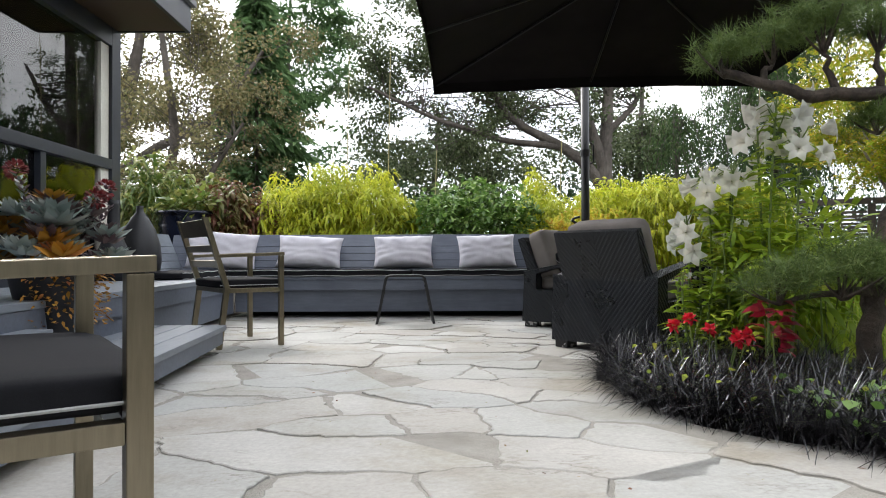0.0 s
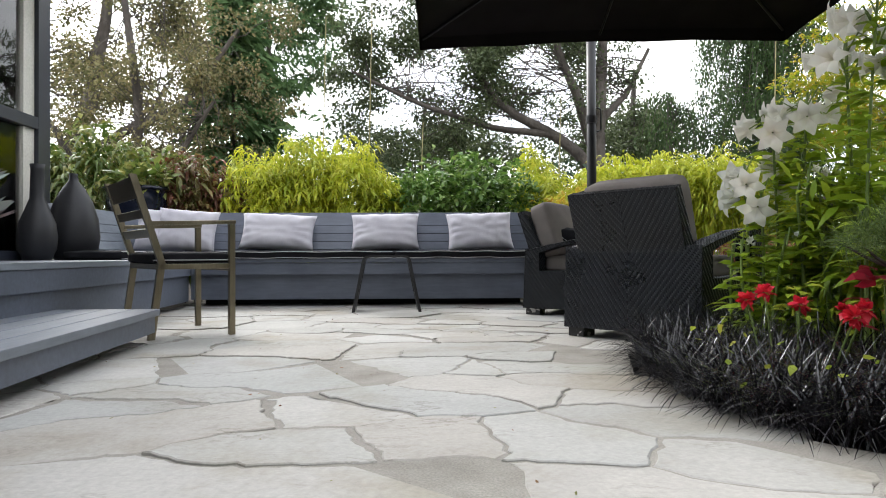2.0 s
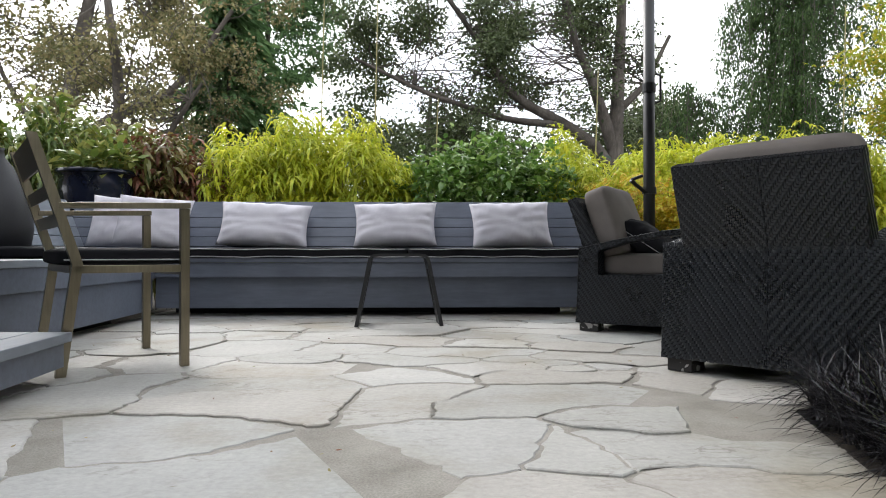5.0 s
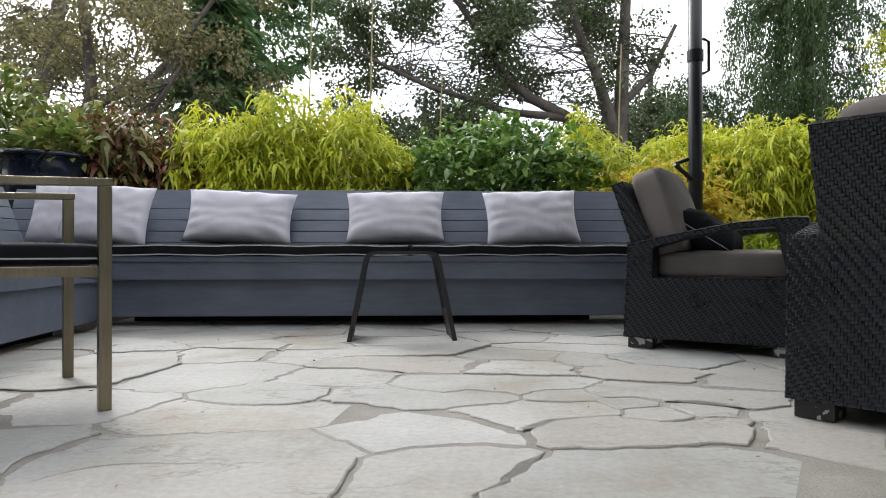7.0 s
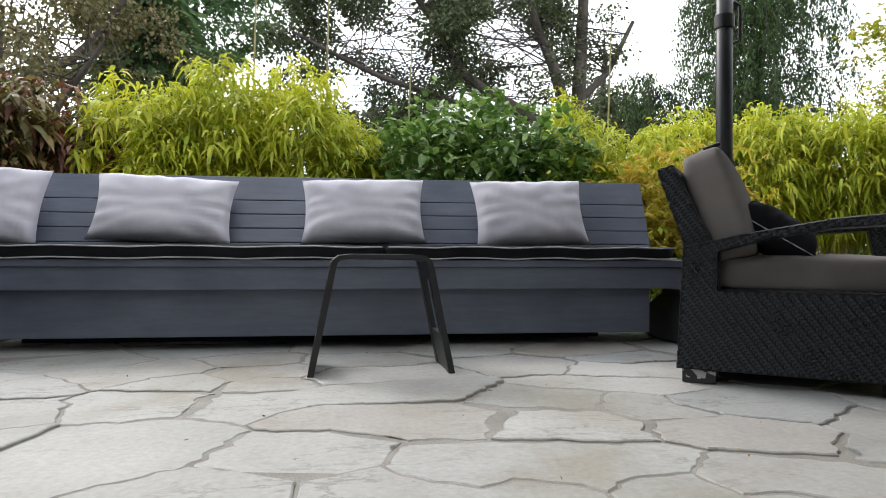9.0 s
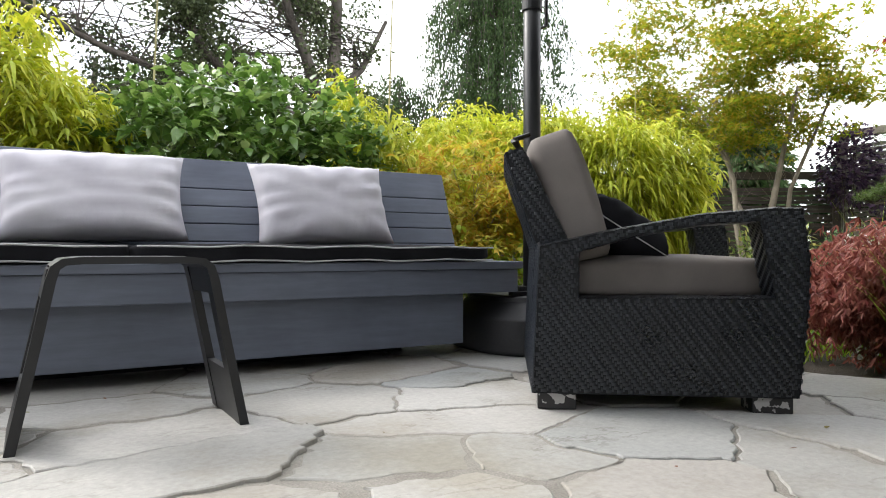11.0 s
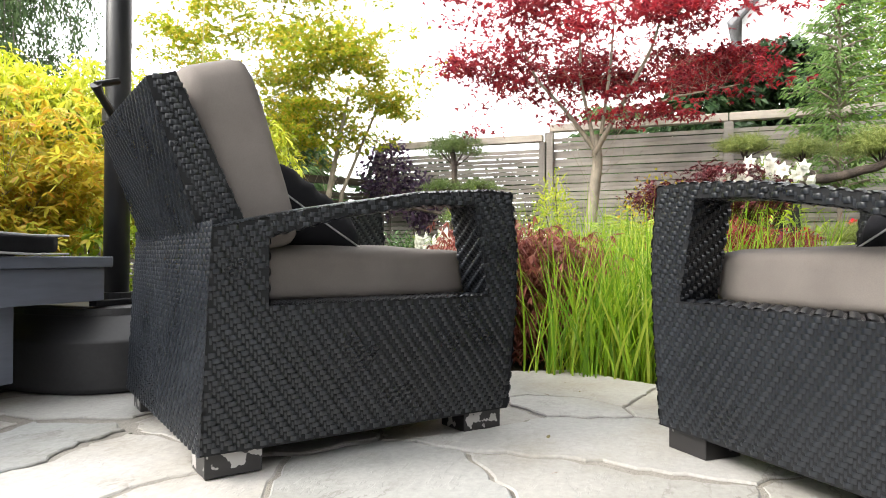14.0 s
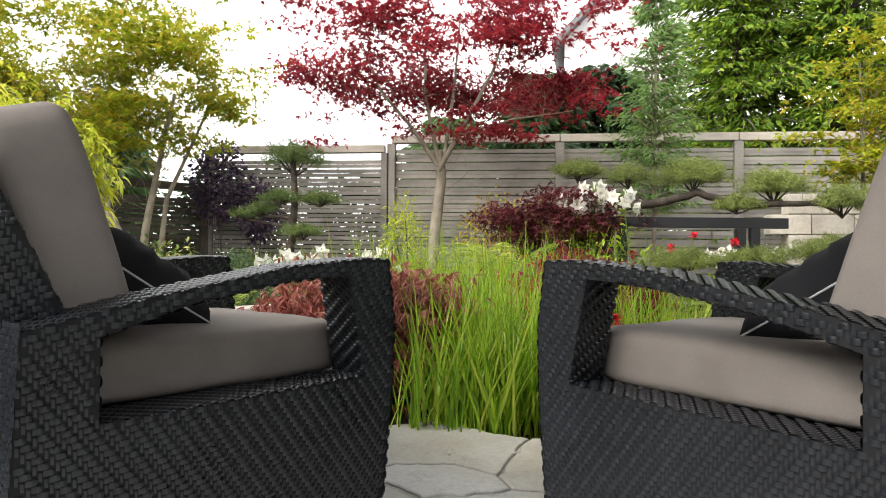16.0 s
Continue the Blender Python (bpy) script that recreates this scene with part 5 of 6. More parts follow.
bush("laurel_shrub", "rounded glossy dark green laurel bush", (1.1, 7.1, -0.05),
     [((0.72, 7.05, 0.85), (0.5, 0.45, 0.68)), ((1.2, 7.1, 0.92), (0.52, 0.45, 0.72)), ((1.65, 7.1, 0.82), (0.42, 0.4, 0.66))],
     LAUREL_LEAF, 11500, 0.085, 0.046, 0.35, stems=24, spray=5)
bush("golden_bamboo", "golden green bamboo mixed with leafy shrubs", (2.25, 7.4, -0.05),
     [((2.05, 7.35, 0.8), (0.4, 0.4, 0.66)), ((2.5, 7.5, 0.78), (0.42, 0.4, 0.62)), ((2.05, 7.9, 1.2), (0.3, 0.3, 0.6))],
     BAMBOO_LEAF, 12500, 0.115, 0.022, 0.75, "bamboo", stems=40, stem_mat=CANE, out=0.8, up=0.15, spray=7, stem_r=0.004)
bush("golden_bamboo", "tall golden green bamboo with bare yellow canes below", (3.7, 7.45, -0.05),
     [((3.05, 7.7, 1.05), (0.5, 0.4, 0.6)), ((3.6, 7.45, 1.1), (0.5, 0.42, 0.6)), ((4.2, 7.2, 1.1), (0.5, 0.42, 0.55)), ((4.75, 7.2, 1.05), (0.4, 0.4, 0.6))],
     BAMBOO_LEAF, 25000, 0.12, 0.023, 0.75, "bamboo", stems=140, stem_mat=CANE, out=0.8, up=0.1, spray=7, stem_r=0.005)
bush("leafy_shrub", "dense green shrub with long drooping leaves", (-3.0, 6.95, -0.05),
     [((-3.7, 6.95, 0.95), (0.7, 0.5, 0.85)), ((-2.9, 6.95, 1.0), (0.65, 0.5, 0.82)), ((-2.2, 7.05, 0.9), (0.45, 0.4, 0.76))],
     SHRUB_LEAF, 9000, 0.165, 0.050, 0.8, stems=24, spray=5)
bush("leafy_shrub", "russet and green shrub with drooping leaves", (-1.8, 7.0, -0.05),
     [((-1.95, 6.95, 0.95), (0.42, 0.4, 0.62)), ((-1.6, 7.0, 0.85), (0.32, 0.35, 0.58))],
     RUSSET_LEAF, 4200, 0.14, 0.044, 0.8, stems=14, spray=5)
tree("dwarf_maple", "low amber and orange lace-leaf maple", (2.45, 6.75, -0.05), [([(0, 0, 0), (0.02, 0, 0.3), (-0.03, 0, 0.55)], 0.03, 0.015)],
     (2.35, 6.7, 0.78), (0.5, 0.4, 0.42), 36, MAPLE_BARK, AMBER_MAPLE, 0.065, 0.016, 14, 0.09, 4, 0.1, 0.35, 0.3, star=5, r0=0.04, category="maple")
bush("leafy_shrub", "fresh green low foliage beside the bench end", (2.35, 6.5, -0.05), [((2.3, 6.5, 0.25), (0.45, 0.35, 0.34)), ((2.9, 6.6, 0.3), (0.5, 0.35, 0.4))],
     LILY_LEAF, 1500, 0.12, 0.03, 0.5, stems=10)
bush("jade_plant", "fleshy green potted plant in the blue pot", (-2.3, 6.55, 1.071), [((-2.3, 6.55, 1.22), (0.32, 0.28, 0.16)), ((-2.15, 6.5, 1.30), (0.2, 0.2, 0.12))],
     SHRUB_LEAF, 420, 0.12, 0.06, 0.2, "pot plant", stems=10, stem_mat=STEM_GREEN)
for x, y, top in ((-0.55, 7.6, 3.4), (0.0, 7.7, 3.7), (0.62, 7.5, 2.1), (2.35, 7.8, 2.5), (5.2, 8.0, 3.3)):
    c = thing("garden_cane", "tall thin pale cane standing in the planting", "cane", (x, y, -0.05), 0, "garden canes")
    bm = bmesh.new()
    tube(bm, [(0, 0, 0), (0.01, 0, top * 0.5), (0.05, 0, top)], [0.009, 0.008, 0.005], 6)
    part("stick", bm, CANE, c)

# pond-side planting and trees beyond the armchairs
tree("yellow_maple", "yellow-green Japanese maple with several pale stems", (7.75, 8.3, -0.05),
     [([(0, 0, 0), (0.0, -0.05, 0.9), (0.15, -0.1, 1.6), (0.35, -0.2, 2.6)], 0.06, 0.02), ([(-0.12, 0.12, 0), (-0.28, 0.2, 0.8), (-0.2, 0.3, 1.5), (-0.5, 0.6, 2.4)], 0.05, 0.018), ([(0.1, -0.1, 0), (0.12, -0.18, 0.7), (0.2, -0.2, 1.3), (0.25, -0.45, 1.9), (0.3, -0.8, 2.7)], 0.042, 0.013), ([(-0.05, 0.05, 0.6), (-0.1, 0.4, 1.3), (-0.05, 0.5, 1.8), (-0.2, 1.0, 2.7)], 0.034, 0.012)],
     (7.8, 8.95, 3.0), (1.6, 2.2, 1.12), 120, MAPLE_BARK, YELLOW_MAPLE, 0.072, 0.025, 34, 0.16, 6, 0.34, 0.2, 0.12, gap=1.3, star=5, r0=0.05, category="maple")
tree("red_maple", "crimson Japanese maple with a pale forked trunk", (7.3, 4.8, -0.05),
     [([(0.0, 0.05, 0), (0.0, 0.0, 0.9), (0.05, -0.06, 1.5), (0.0, -0.03, 1.75)], 0.066, 0.045), ([(0.0, -0.03, 1.55), (-0.05, -0.35, 2.1), (0, -0.6, 2.6), (0, -0.75, 3.1)], 0.03, 0.009), ([(0.0, -0.03, 1.6), (0.0, 0.25, 2.0), (0.05, 0.6, 2.4), (0.05, 0.8, 2.9)], 0.028, 0.008), ([(0.0, -0.03, 1.65), (-0.1, 0.1, 2.3), (0, 0.12, 3.2)], 0.024, 0.008), ([(0.0, -0.1, 1.75), (-0.1, -0.2, 2.4), (0, -0.25, 3.2)], 0.02, 0.007), ([(0.0, -0.2, 1.9), (-0.1, -0.8, 2.05), (0, -1.4, 2.15)], 0.014, 0.005)],
     (7.3, 4.75, 2.85), (1.3, 1.95, 1.2), 120, MAPLE_BARK, RED_MAPLE, 0.064, 0.02, 26, 0.14, 6, 0.30, 0.16, 0.2, gap=1.9, star=5, r0=0.05, category="maple")
tree("plum_maple", "low dark plum-red dome maple", (6.55, 3.75, -0.05), [([(0, 0, 0), (0.02, 0, 0.4), (0, 0.05, 0.75)], 0.035, 0.02)],
     (6.5, 3.62, 0.98), (0.45, 0.58, 0.22), 44, MAPLE_BARK, DARK_MAPLE, 0.05, 0.013, 24, 0.08, 4, 0.1, 0.4, 0.3, star=5, r0=0.04, category="maple")
tree("lace_maple", "weeping dusky red lace-leaf maple at the pond edge", (3.42, 4.62, -0.06), [([(0, 0, 0), (0.05, 0, 0.25), (0, 0, 0.42)], 0.03, 0.015)],
     (3.36, 4.6, 0.30), (0.42, 0.5, 0.24), 60, MAPLE_BARK, LACE_MAPLE, 0.055, 0.009, 30, 0.06, 5, 0, 0.6, 0.8, star=5, r0=0.03, category="maple")
tree("lace_maple", "small crimson lace-leaf maple among the reeds", (4.35, 3.55, -0.06), [([(0, 0, 0), (0.05, 0, 0.25), (0, 0, 0.42)], 0.03, 0.015)],
     (4.3, 3.55, 0.42), (0.35, 0.36, 0.18), 36, MAPLE_BARK, RED_MAPLE, 0.05, 0.009, 26, 0.06, 5, 0, 0.6, 0.8, star=5, r0=0.03, category="maple")
tree("yellow_maple", "slender golden maple in front of the cedar hedge", (7.35, 0.6, -0.05),
     [([(0, 0, 0), (-0.02, 0.03, 0.9), (0.03, 0, 1.7), (0, 0.05, 2.6)], 0.035, 0.012), ([(0.05, -0.06, 0), (0.05, -0.1, 0.8), (0.1, -0.3, 1.6)], 0.03, 0.01)],
     (7.3, 0.55, 2.0), (0.5, 0.6, 0.95), 18, MAPLE_BARK, YELLOW_MAPLE, 0.075, 0.026, 16, 0.11, 4, 0.4, 0.25, 0.12, star=5, r0=0.03, category="maple")


def needle_tufts(ends, per, length, width, leaf, parent, cup=0.6, name="needles"):
    p = np.repeat(ends, per, 0) + rng.normal(size=(len(ends) * per, 3)) * 0.012
    way = rng.normal(size=p.shape) + np.array([0, 0, cup])
    n = len(p)
    way = unit(way)
    side = unit(np.cross(way, rng.normal(size=(n, 3))))
    L = rng.uniform(0.7, 1.15, n)[:, None] * length
    v = np.stack([p + side * width / 2, p - side * width / 2, p + way * L], 1).reshape(-1, 3)
    return arrays(name, v, np.arange(n * 3).reshape(-1, 3), leaf, parent)


def cloud_pine(label, base, trunk, pads, leaf, per, length, width, density=420, bark=PINE_BARK, r=(0.05, 0.02), cup=0.8, name="cloud_pine"):
    """A trained pine: a crooked trunk and flat pads of needle tufts on branches."""
    th = thing(name, label, "pine", base)
    o = np.array(base, float)
    line = np.array(trunk, float)
    t = np.linspace(0, len(line) - 1, len(line) * 4)
    fine = np.stack([np.interp(t, np.arange(len(line)), line[:, i]) for i in range(3)], 1) - o
    fine[1:-1] += rng.normal(scale=0.006, size=fine[1:-1].shape)
    wood, ends = [(fine, *r)], []
    for c, rad in pads:
        c, rad = np.array(c, float) - o, np.array(rad, float)
        near = fine[np.argmin(np.linalg.norm(fine - c, axis=1))]
        low = c - [0, 0, rad[2] * 0.7]
        wood.append((curve_points(near, low, (0, 0, 0.03), 6, 0.008), r[1] * 0.9, r[1] * 0.4))
        k = int(density * rad[0] * rad[1] / 0.09)
        d = unit(rng.normal(size=(k, 3)))
        d[:, 2] = np.abs(d[:, 2]) * 1.1 - 0.22
        e = c + d * rad * rng.uniform(0.2, 1.0, (k, 1)) * (1 + 0.22 * np.sin(d[:, :1] * 11 + d[:, 1:2] * 8))
        ends.append(e)
        for q in e[:: max(k // 7, 1)]:
            wood.append((curve_points(low, q, (0, 0, -0.02), 4), r[1] * 0.35, 0.003))
    v, f = limb_tubes(wood, 7)
    arrays("trunk", v, f, bark, th, smooth=True)
    needle_tufts(np.concatenate(ends), per, length, width, leaf, th, cup)
    return th


cloud_pine("trained bonsai pine with rounded needle pads by the fence", (7.5, 6.4, -0.05), [(7.5, 6.4, -0.05), (7.52, 6.42, 0.6), (7.46, 6.36, 1.1), (7.55, 6.4, 1.75)],
           [((7.58, 6.4, 1.66), (0.38, 0.44, 0.27)), ((7.5, 6.75, 1.1), (0.2, 0.22, 0.1)), ((7.4, 6.05, 1.2), (0.2, 0.26, 0.1)), ((7.4, 6.5, 1.22), (0.2, 0.24, 0.1)), ((7.3, 6.2, 0.85), (0.25, 0.25, 0.1)), ((7.6, 6.95, 1.05), (0.15, 0.2, 0.08))],
           PINE_NEEDLE, 16, 0.06, 0.004, 330, r=(0.06, 0.03), cup=0.3)
cloud_pine("sprawling pale cloud-pruned pine with a bare twisted limb", (6.75, 3.45, -0.05), [(6.75, 3.45, -0.05), (6.7, 3.4, 0.6), (6.75, 3.2, 1.05), (6.7, 2.7, 1.12), (6.65, 2.35, 1.2), (6.6, 2.0, 1.08), (6.5, 1.4, 1.1)],
           [((6.75, 3.4, 1.40), (0.24, 0.26, 0.12)), ((6.7, 2.95, 1.34), (0.22, 0.22, 0.13)), ((6.7, 2.38, 1.34), (0.3, 0.34, 0.19)), ((6.6, 1.72, 1.24), (0.28, 0.30, 0.19)), ((6.5, 1.2, 1.1), (0.24, 0.26, 0.18)), ((6.55, 2.05, 1.08), (0.2, 0.2, 0.1))],
           PALE_PINE, 24, 0.05, 0.004, 560, r=(0.055, 0.025), cup=0.3)
cloud_pine("low creeping pine with flat pale green pads", (5.4, 2.5, -0.05), [(5.4, 2.5, -0.05), (5.4, 2.4, 0.35), (5.4, 2.0, 0.5), (5.35, 1.5, 0.55), (5.3, 1.1, 0.6)],
           [((5.4, 2.75, 0.58), (0.26, 0.28, 0.10)), ((5.4, 2.3, 0.6), (0.25, 0.26, 0.1)), ((5.35, 1.75, 0.66), (0.3, 0.36, 0.12)), ((5.3, 1.2, 0.72), (0.3, 0.36, 0.12)), ((5.0, 2.4, 0.46), (0.22, 0.26, 0.08)), ((4.9, 1.6, 0.5), (0.26, 0.3, 0.08))],
           PALE_PINE, 24, 0.045, 0.004, 560, r=(0.04, 0.02), cup=0.3)
cloud_pine("near black pine with long needle tufts and a curving rough trunk", (2.62, 1.75, -0.05),
           [(2.62, 1.75, -0.05), (2.63, 1.75, 0.25), (2.65, 1.75, 0.5), (2.75, 1.78, 0.8), (2.98, 1.8, 1.08), (3.04, 1.85, 1.34), (2.70, 1.88, 1.40), (2.45, 1.9, 1.39), (2.3, 1.93, 1.46), (2.08, 1.97, 1.52)],
           [((2.08, 1.98, 1.60), (0.17, 0.17, 0.14)), ((2.30, 1.95, 1.66), (0.17, 0.17, 0.15)), ((2.52, 1.9, 1.72), (0.2, 0.2, 0.18)), ((2.75, 1.85, 1.70), (0.2, 0.2, 0.16)), ((2.78, 1.9, 1.28), (0.16, 0.2, 0.1)),
            ((2.20, 1.72, 0.50), (0.18, 0.2, 0.13)), ((2.42, 1.62, 0.55), (0.22, 0.2, 0.16)), ((2.70, 1.7, 0.56), (0.2, 0.2, 0.15))],
           PINE_NEEDLE, 54, 0.098, 0.0026, 120, r=(0.055, 0.024), cup=0.35, name="black_pine")

conifer("young_spruce", "young feathery light green conifer by the fence", (8.45, 2.36, -0.05), 4.1, 0.72, SPRUCE_LIGHT, 0.07, 24, 62, MAPLE_BARK, -0.25, 0.3, 0.1, 0.03, 0.7)
for k, (x, y, h, r) in enumerate(((10.6, 0.75, 6.2, 1.3), (10.3, -0.6, 7.0, 1.4), (9.7, -1.9, 6.4, 1.4), (9.2, -3.3, 6.6, 1.5))):
    conifer("cedar_tree", "dense golden green cedar of the boundary hedge", (x, y, -0.05), h, r, CEDAR_GOLD if k < 3 else CEDAR_DARK, 0.13, 60, 90, lean=0.3, bare=0.02, top=0.35, power=0.55)
for k, (x, y, h, r) in enumerate(((11.7, 3.55, 3.75, 1.1), (12.0, 2.5, 3.9, 1.2), (13.0, 5.2, 3.3, 1.2), (10.4, 10.6, 2.9, 1.0))):
    conifer("cedar_tree", "dark green conifer beyond the fence", (x, y, -0.05), h, r, CEDAR_DARK if k < 2 else CONIFER, 0.2, 48, 60, lean=0.3, bare=0.02, top=0.3, power=0.5)
bush("purple_shrub", "smoky purple-leaved shrub beside the fence", (8.75, 7.8, -0.05), [((8.75, 7.85, 1.55), (0.3, 0.4, 0.55)), ((8.75, 7.3, 1.2), (0.25, 0.3, 0.4))], PURPLE_LEAF, 2200, 0.07, 0.05, stems=10)
bush("leafy_shrub", "mixed green shrubs under the yellow maple", (6.6, 8.2, -0.05), [((6.2, 8.6, 0.4), (0.7, 0.5, 0.5)), ((7.0, 7.7, 0.35), (0.7, 0.5, 0.4)), ((8.2, 7.0, 0.3), (0.5, 0.5, 0.35))], SHRUB_LEAF, 3000, 0.10, 0.03, stems=12)
bush("leafy_shrub", "blue-green rounded shrub by the pond", (6.0, 6.3, -0.05), [((6.0, 6.35, 0.35), (0.32, 0.32, 0.3)), ((6.4, 5.9, 0.25), (0.3, 0.3, 0.25))], CONIFER, 2600, 0.06, 0.016, stems=10)
bush("leafy_shrub", "golden and orange leaved shrub before the fence", (7.9, 4.1, -0.05), [((7.9, 4.15, 0.85), (0.35, 0.5, 0.45)), ((7.7, 3.6, 0.9), (0.3, 0.4, 0.35))], AMBER_MAPLE, 1800, 0.06, 0.03, stems=10)
bush("leafy_shrub", "fresh green undergrowth around the lilies", (6.2, 3.2, -0.05), [((6.3, 3.9, 0.3), (0.4, 0.5, 0.4)), ((6.2, 3.1, 0.4), (0.35, 0.4, 0.45)), ((6.3, 5.0, 0.3), (0.5, 0.6, 0.35)), ((6.3, 2.0, 0.2), (0.5, 0.7, 0.3)), ((6.8, 0.6, 0.4), (0.6, 0.8, 0.4))], LILY_LEAF, 4200, 0.10, 0.022, stems=14)
bush("dwarf_conifer", "small bright green upright conifer among the reeds", (4.95, 4.72, -0.05), [((4.95, 4.72, 0.6), (0.15, 0.15, 0.42))], LIME_LEAF, 1500, 0.05, 0.012, stems=6)


def reeds(name, label, box_xy, n, length, lean, leaf, width=0.011, base_z=-0.06, bend=0.9):
    x0, x1, y0, y1 = box_xy
    p = np.stack([rng.uniform(x0, x1, n), rng.uniform(y0, y1, n), np.full(n, base_z)], 1)
    p = p[[noise.noise(Vector((q[0] * 4, q[1] * 4, 0))) > -0.3 for q in p]]
    n = len(p)
    way = np.concatenate([rng.normal(scale=lean, size=(n, 2)), np.ones((n, 1))], 1)
    v, f = blade_arrays(p, way, rng.uniform(0.6, 1.1, n) * length, rng.uniform(0.6, 1.2, n) * width, rng.uniform(0.1, 1.0, n) * bend, 5)
    return tagged(arrays(name, v, f, leaf), label, "grass", kind="stuff")


reeds("reeds", "bright green arching reeds at the pond edge", (2.84, 3.5, 3.3, 4.42), 1900, 0.68, 0.20, REED)
reeds("reeds", "taller yellow-green reeds behind the pond edge", (3.6, 4.8, 3.5, 4.9), 1500, 0.88, 0.18, REED)
reeds("reeds", "yellow-green grasses along the far pond bank", (3.4, 5.2, 1.6, 3.3), 1300, 0.55, 0.22, FERN)
reeds("reeds", "reddish seed stalks beside the armchair", (2.86, 3.15, 3.45, 3.75), 70, 0.7, 0.12, LACE_MAPLE, 0.006)
reeds("reeds", "green strap leaves under the bench end planting", (2.9, 3.9, 5.0, 6.3), 900, 0.42, 0.3, REED)


def fern(label, at, n, length, turn=0.0):
    th = thing("fern", label, "fern", at, turn)
    sets, wood = [], []
    for k in range(n):
        a = 2 * np.pi * k / n + rng.normal(scale=0.25)
        L = length * rng.uniform(0.75, 1.1)
        line = curve_points((0, 0, 0), (math.cos(a) * L * 0.75, math.sin(a) * L * 0.75, L * 0.62), (0, 0, L * 0.3), 8)
        wood.append((line, 0.004, 0.0015))
        t = np.linspace(1, 7, 26)
        q = np.stack([np.interp(t, np.arange(8), line[:, i]) for i in range(3)], 1)
        side = np.array([-math.sin(a), math.cos(a), -0.1])
        lf = L * 0.26 * np.sin(np.linspace(0.35, 1, 26) * np.pi * 0.98) + 0.012
        for s in (1, -1):
            sets.append(flat_leaf_arrays(q, np.tile(side * s + np.array([math.cos(a), math.sin(a), 0]) * 0.35, (26, 1)), lf, 0.016, 0.15))
    v, f = limb_tubes(wood, 4)
    arrays("stalk_growth", v, f, STEM_GREEN, th)
    v, f = join_arrays(*sets)
    arrays("frond_growth", v, f, FERN, th)


fern("pale yellow-green fern fronds among the reeds", (4.9, 4.1, 0.32), 10, 0.6)
fern("pale yellow-green fern fronds among the reeds", (4.6, 3.3, 0.22), 10, 0.5)
fern("green fern fronds beside the stone edging", (5.0, 6.2, 0.0), 11, 0.55)


def lily_flower(p, way, size):
    """Six recurving petals about a throat, as arrays."""
    way = unit(np.array(way, float))
    a = unit(np.cross(way, [0.3, 0.2, 0.9]))
    b = np.cross(way, a)
    sets = []
    for k in range(6):
        ang = k * math.pi / 3
        out = a * math.cos(ang) + b * math.sin(ang)
        side = -a * math.sin(ang) + b * math.cos(ang)
        rows = []
        steps = 9
        for t in np.linspace(0, 1, steps):
            w = 0.30 * math.sin(math.pi * min(0.12 + 0.88 * t, 0.99)) ** 0.75
            c = np.array(p) + way * size * (1.0 * t - 0.50 * t ** 4) + out * size * (0.05 + 0.20 * t + 0.48 * t ** 3)
            rows += [c - side * w * size + out * size * 0.03 * t, c - out * size * 0.02, c + side * w * size + out * size * 0.03 * t]
        v = np.array(rows)
        f = []
        for r in range(steps - 1):
            for c in range(2):
                i = r * 3 + c
                f += [(i, i + 1, i + 4), (i, i + 4, i + 3)]
        sets.append((v, np.array(f)))
    return join_arrays(*sets)


def lily(label, base, stems, height, flowers, size, spread, leaf_len=0.13, leaf_from=0.12, leaves=46):
    th = thing("white_lily", label, "lily plant", base, 0, "white lilies")
    wood, leaves_sets, petals = [], [], []
    for s in range(stems):
        foot = np.array([rng.normal(scale=spread * 0.5), rng.normal(scale=spread * 0.5), 0])
        top = foot + np.array([rng.normal(scale=spread * 0.5), rng.normal(scale=spread * 0.5), height * rng.uniform(0.88, 1.03)])
        line = curve_points(foot, top, rng.normal(size=3) * 0.03, 8)
        wood.append((line, 0.008, 0.005))
        t = rng.uniform(leaf_from * 7, 6.7, leaves)
        q = np.stack([np.interp(t, np.arange(8), line[:, i]) for i in range(3)], 1)
        a = rng.uniform(0, 2 * np.pi, leaves)
        way = np.stack([np.cos(a), np.sin(a), rng.uniform(0.1, 0.5, leaves)], 1)
        leaves_sets.append(flat_leaf_arrays(q, way, leaf_len * rng.uniform(0.7, 1.15, leaves) * (1.15 - t / 14), 0.03, 0.35))
        for k in range(flowers):
            a = 2 * np.pi * k / flowers + rng.normal(scale=0.4)
            h = top - np.array([0, 0, 0.16 * (k / flowers)])
            out = np.array([math.cos(a), math.sin(a), 0.05])
            p = h + out * size * 0.9
            wood.append((np.array([h - [0, 0, 0.05], (h + p) / 2 + [0, 0, 0.03], p]), 0.004, 0.003))
            petals.append(lily_flower(p, out + np.array([0, 0, rng.uniform(-0.45, 0.15)]), size * rng.uniform(0.85, 1.1)))
    v, f = limb_tubes(wood, 6)
    arrays("stem_growth", v, f, STEM_GREEN, th, smooth=True)
    v, f = join_arrays(*leaves_sets)
    arrays("foliage", v, f, LILY_LEAF, th)
    for v, f in petals:
        arrays("flower", v, f, LILY_PETAL, th, "white trumpet flower", True)
    return th


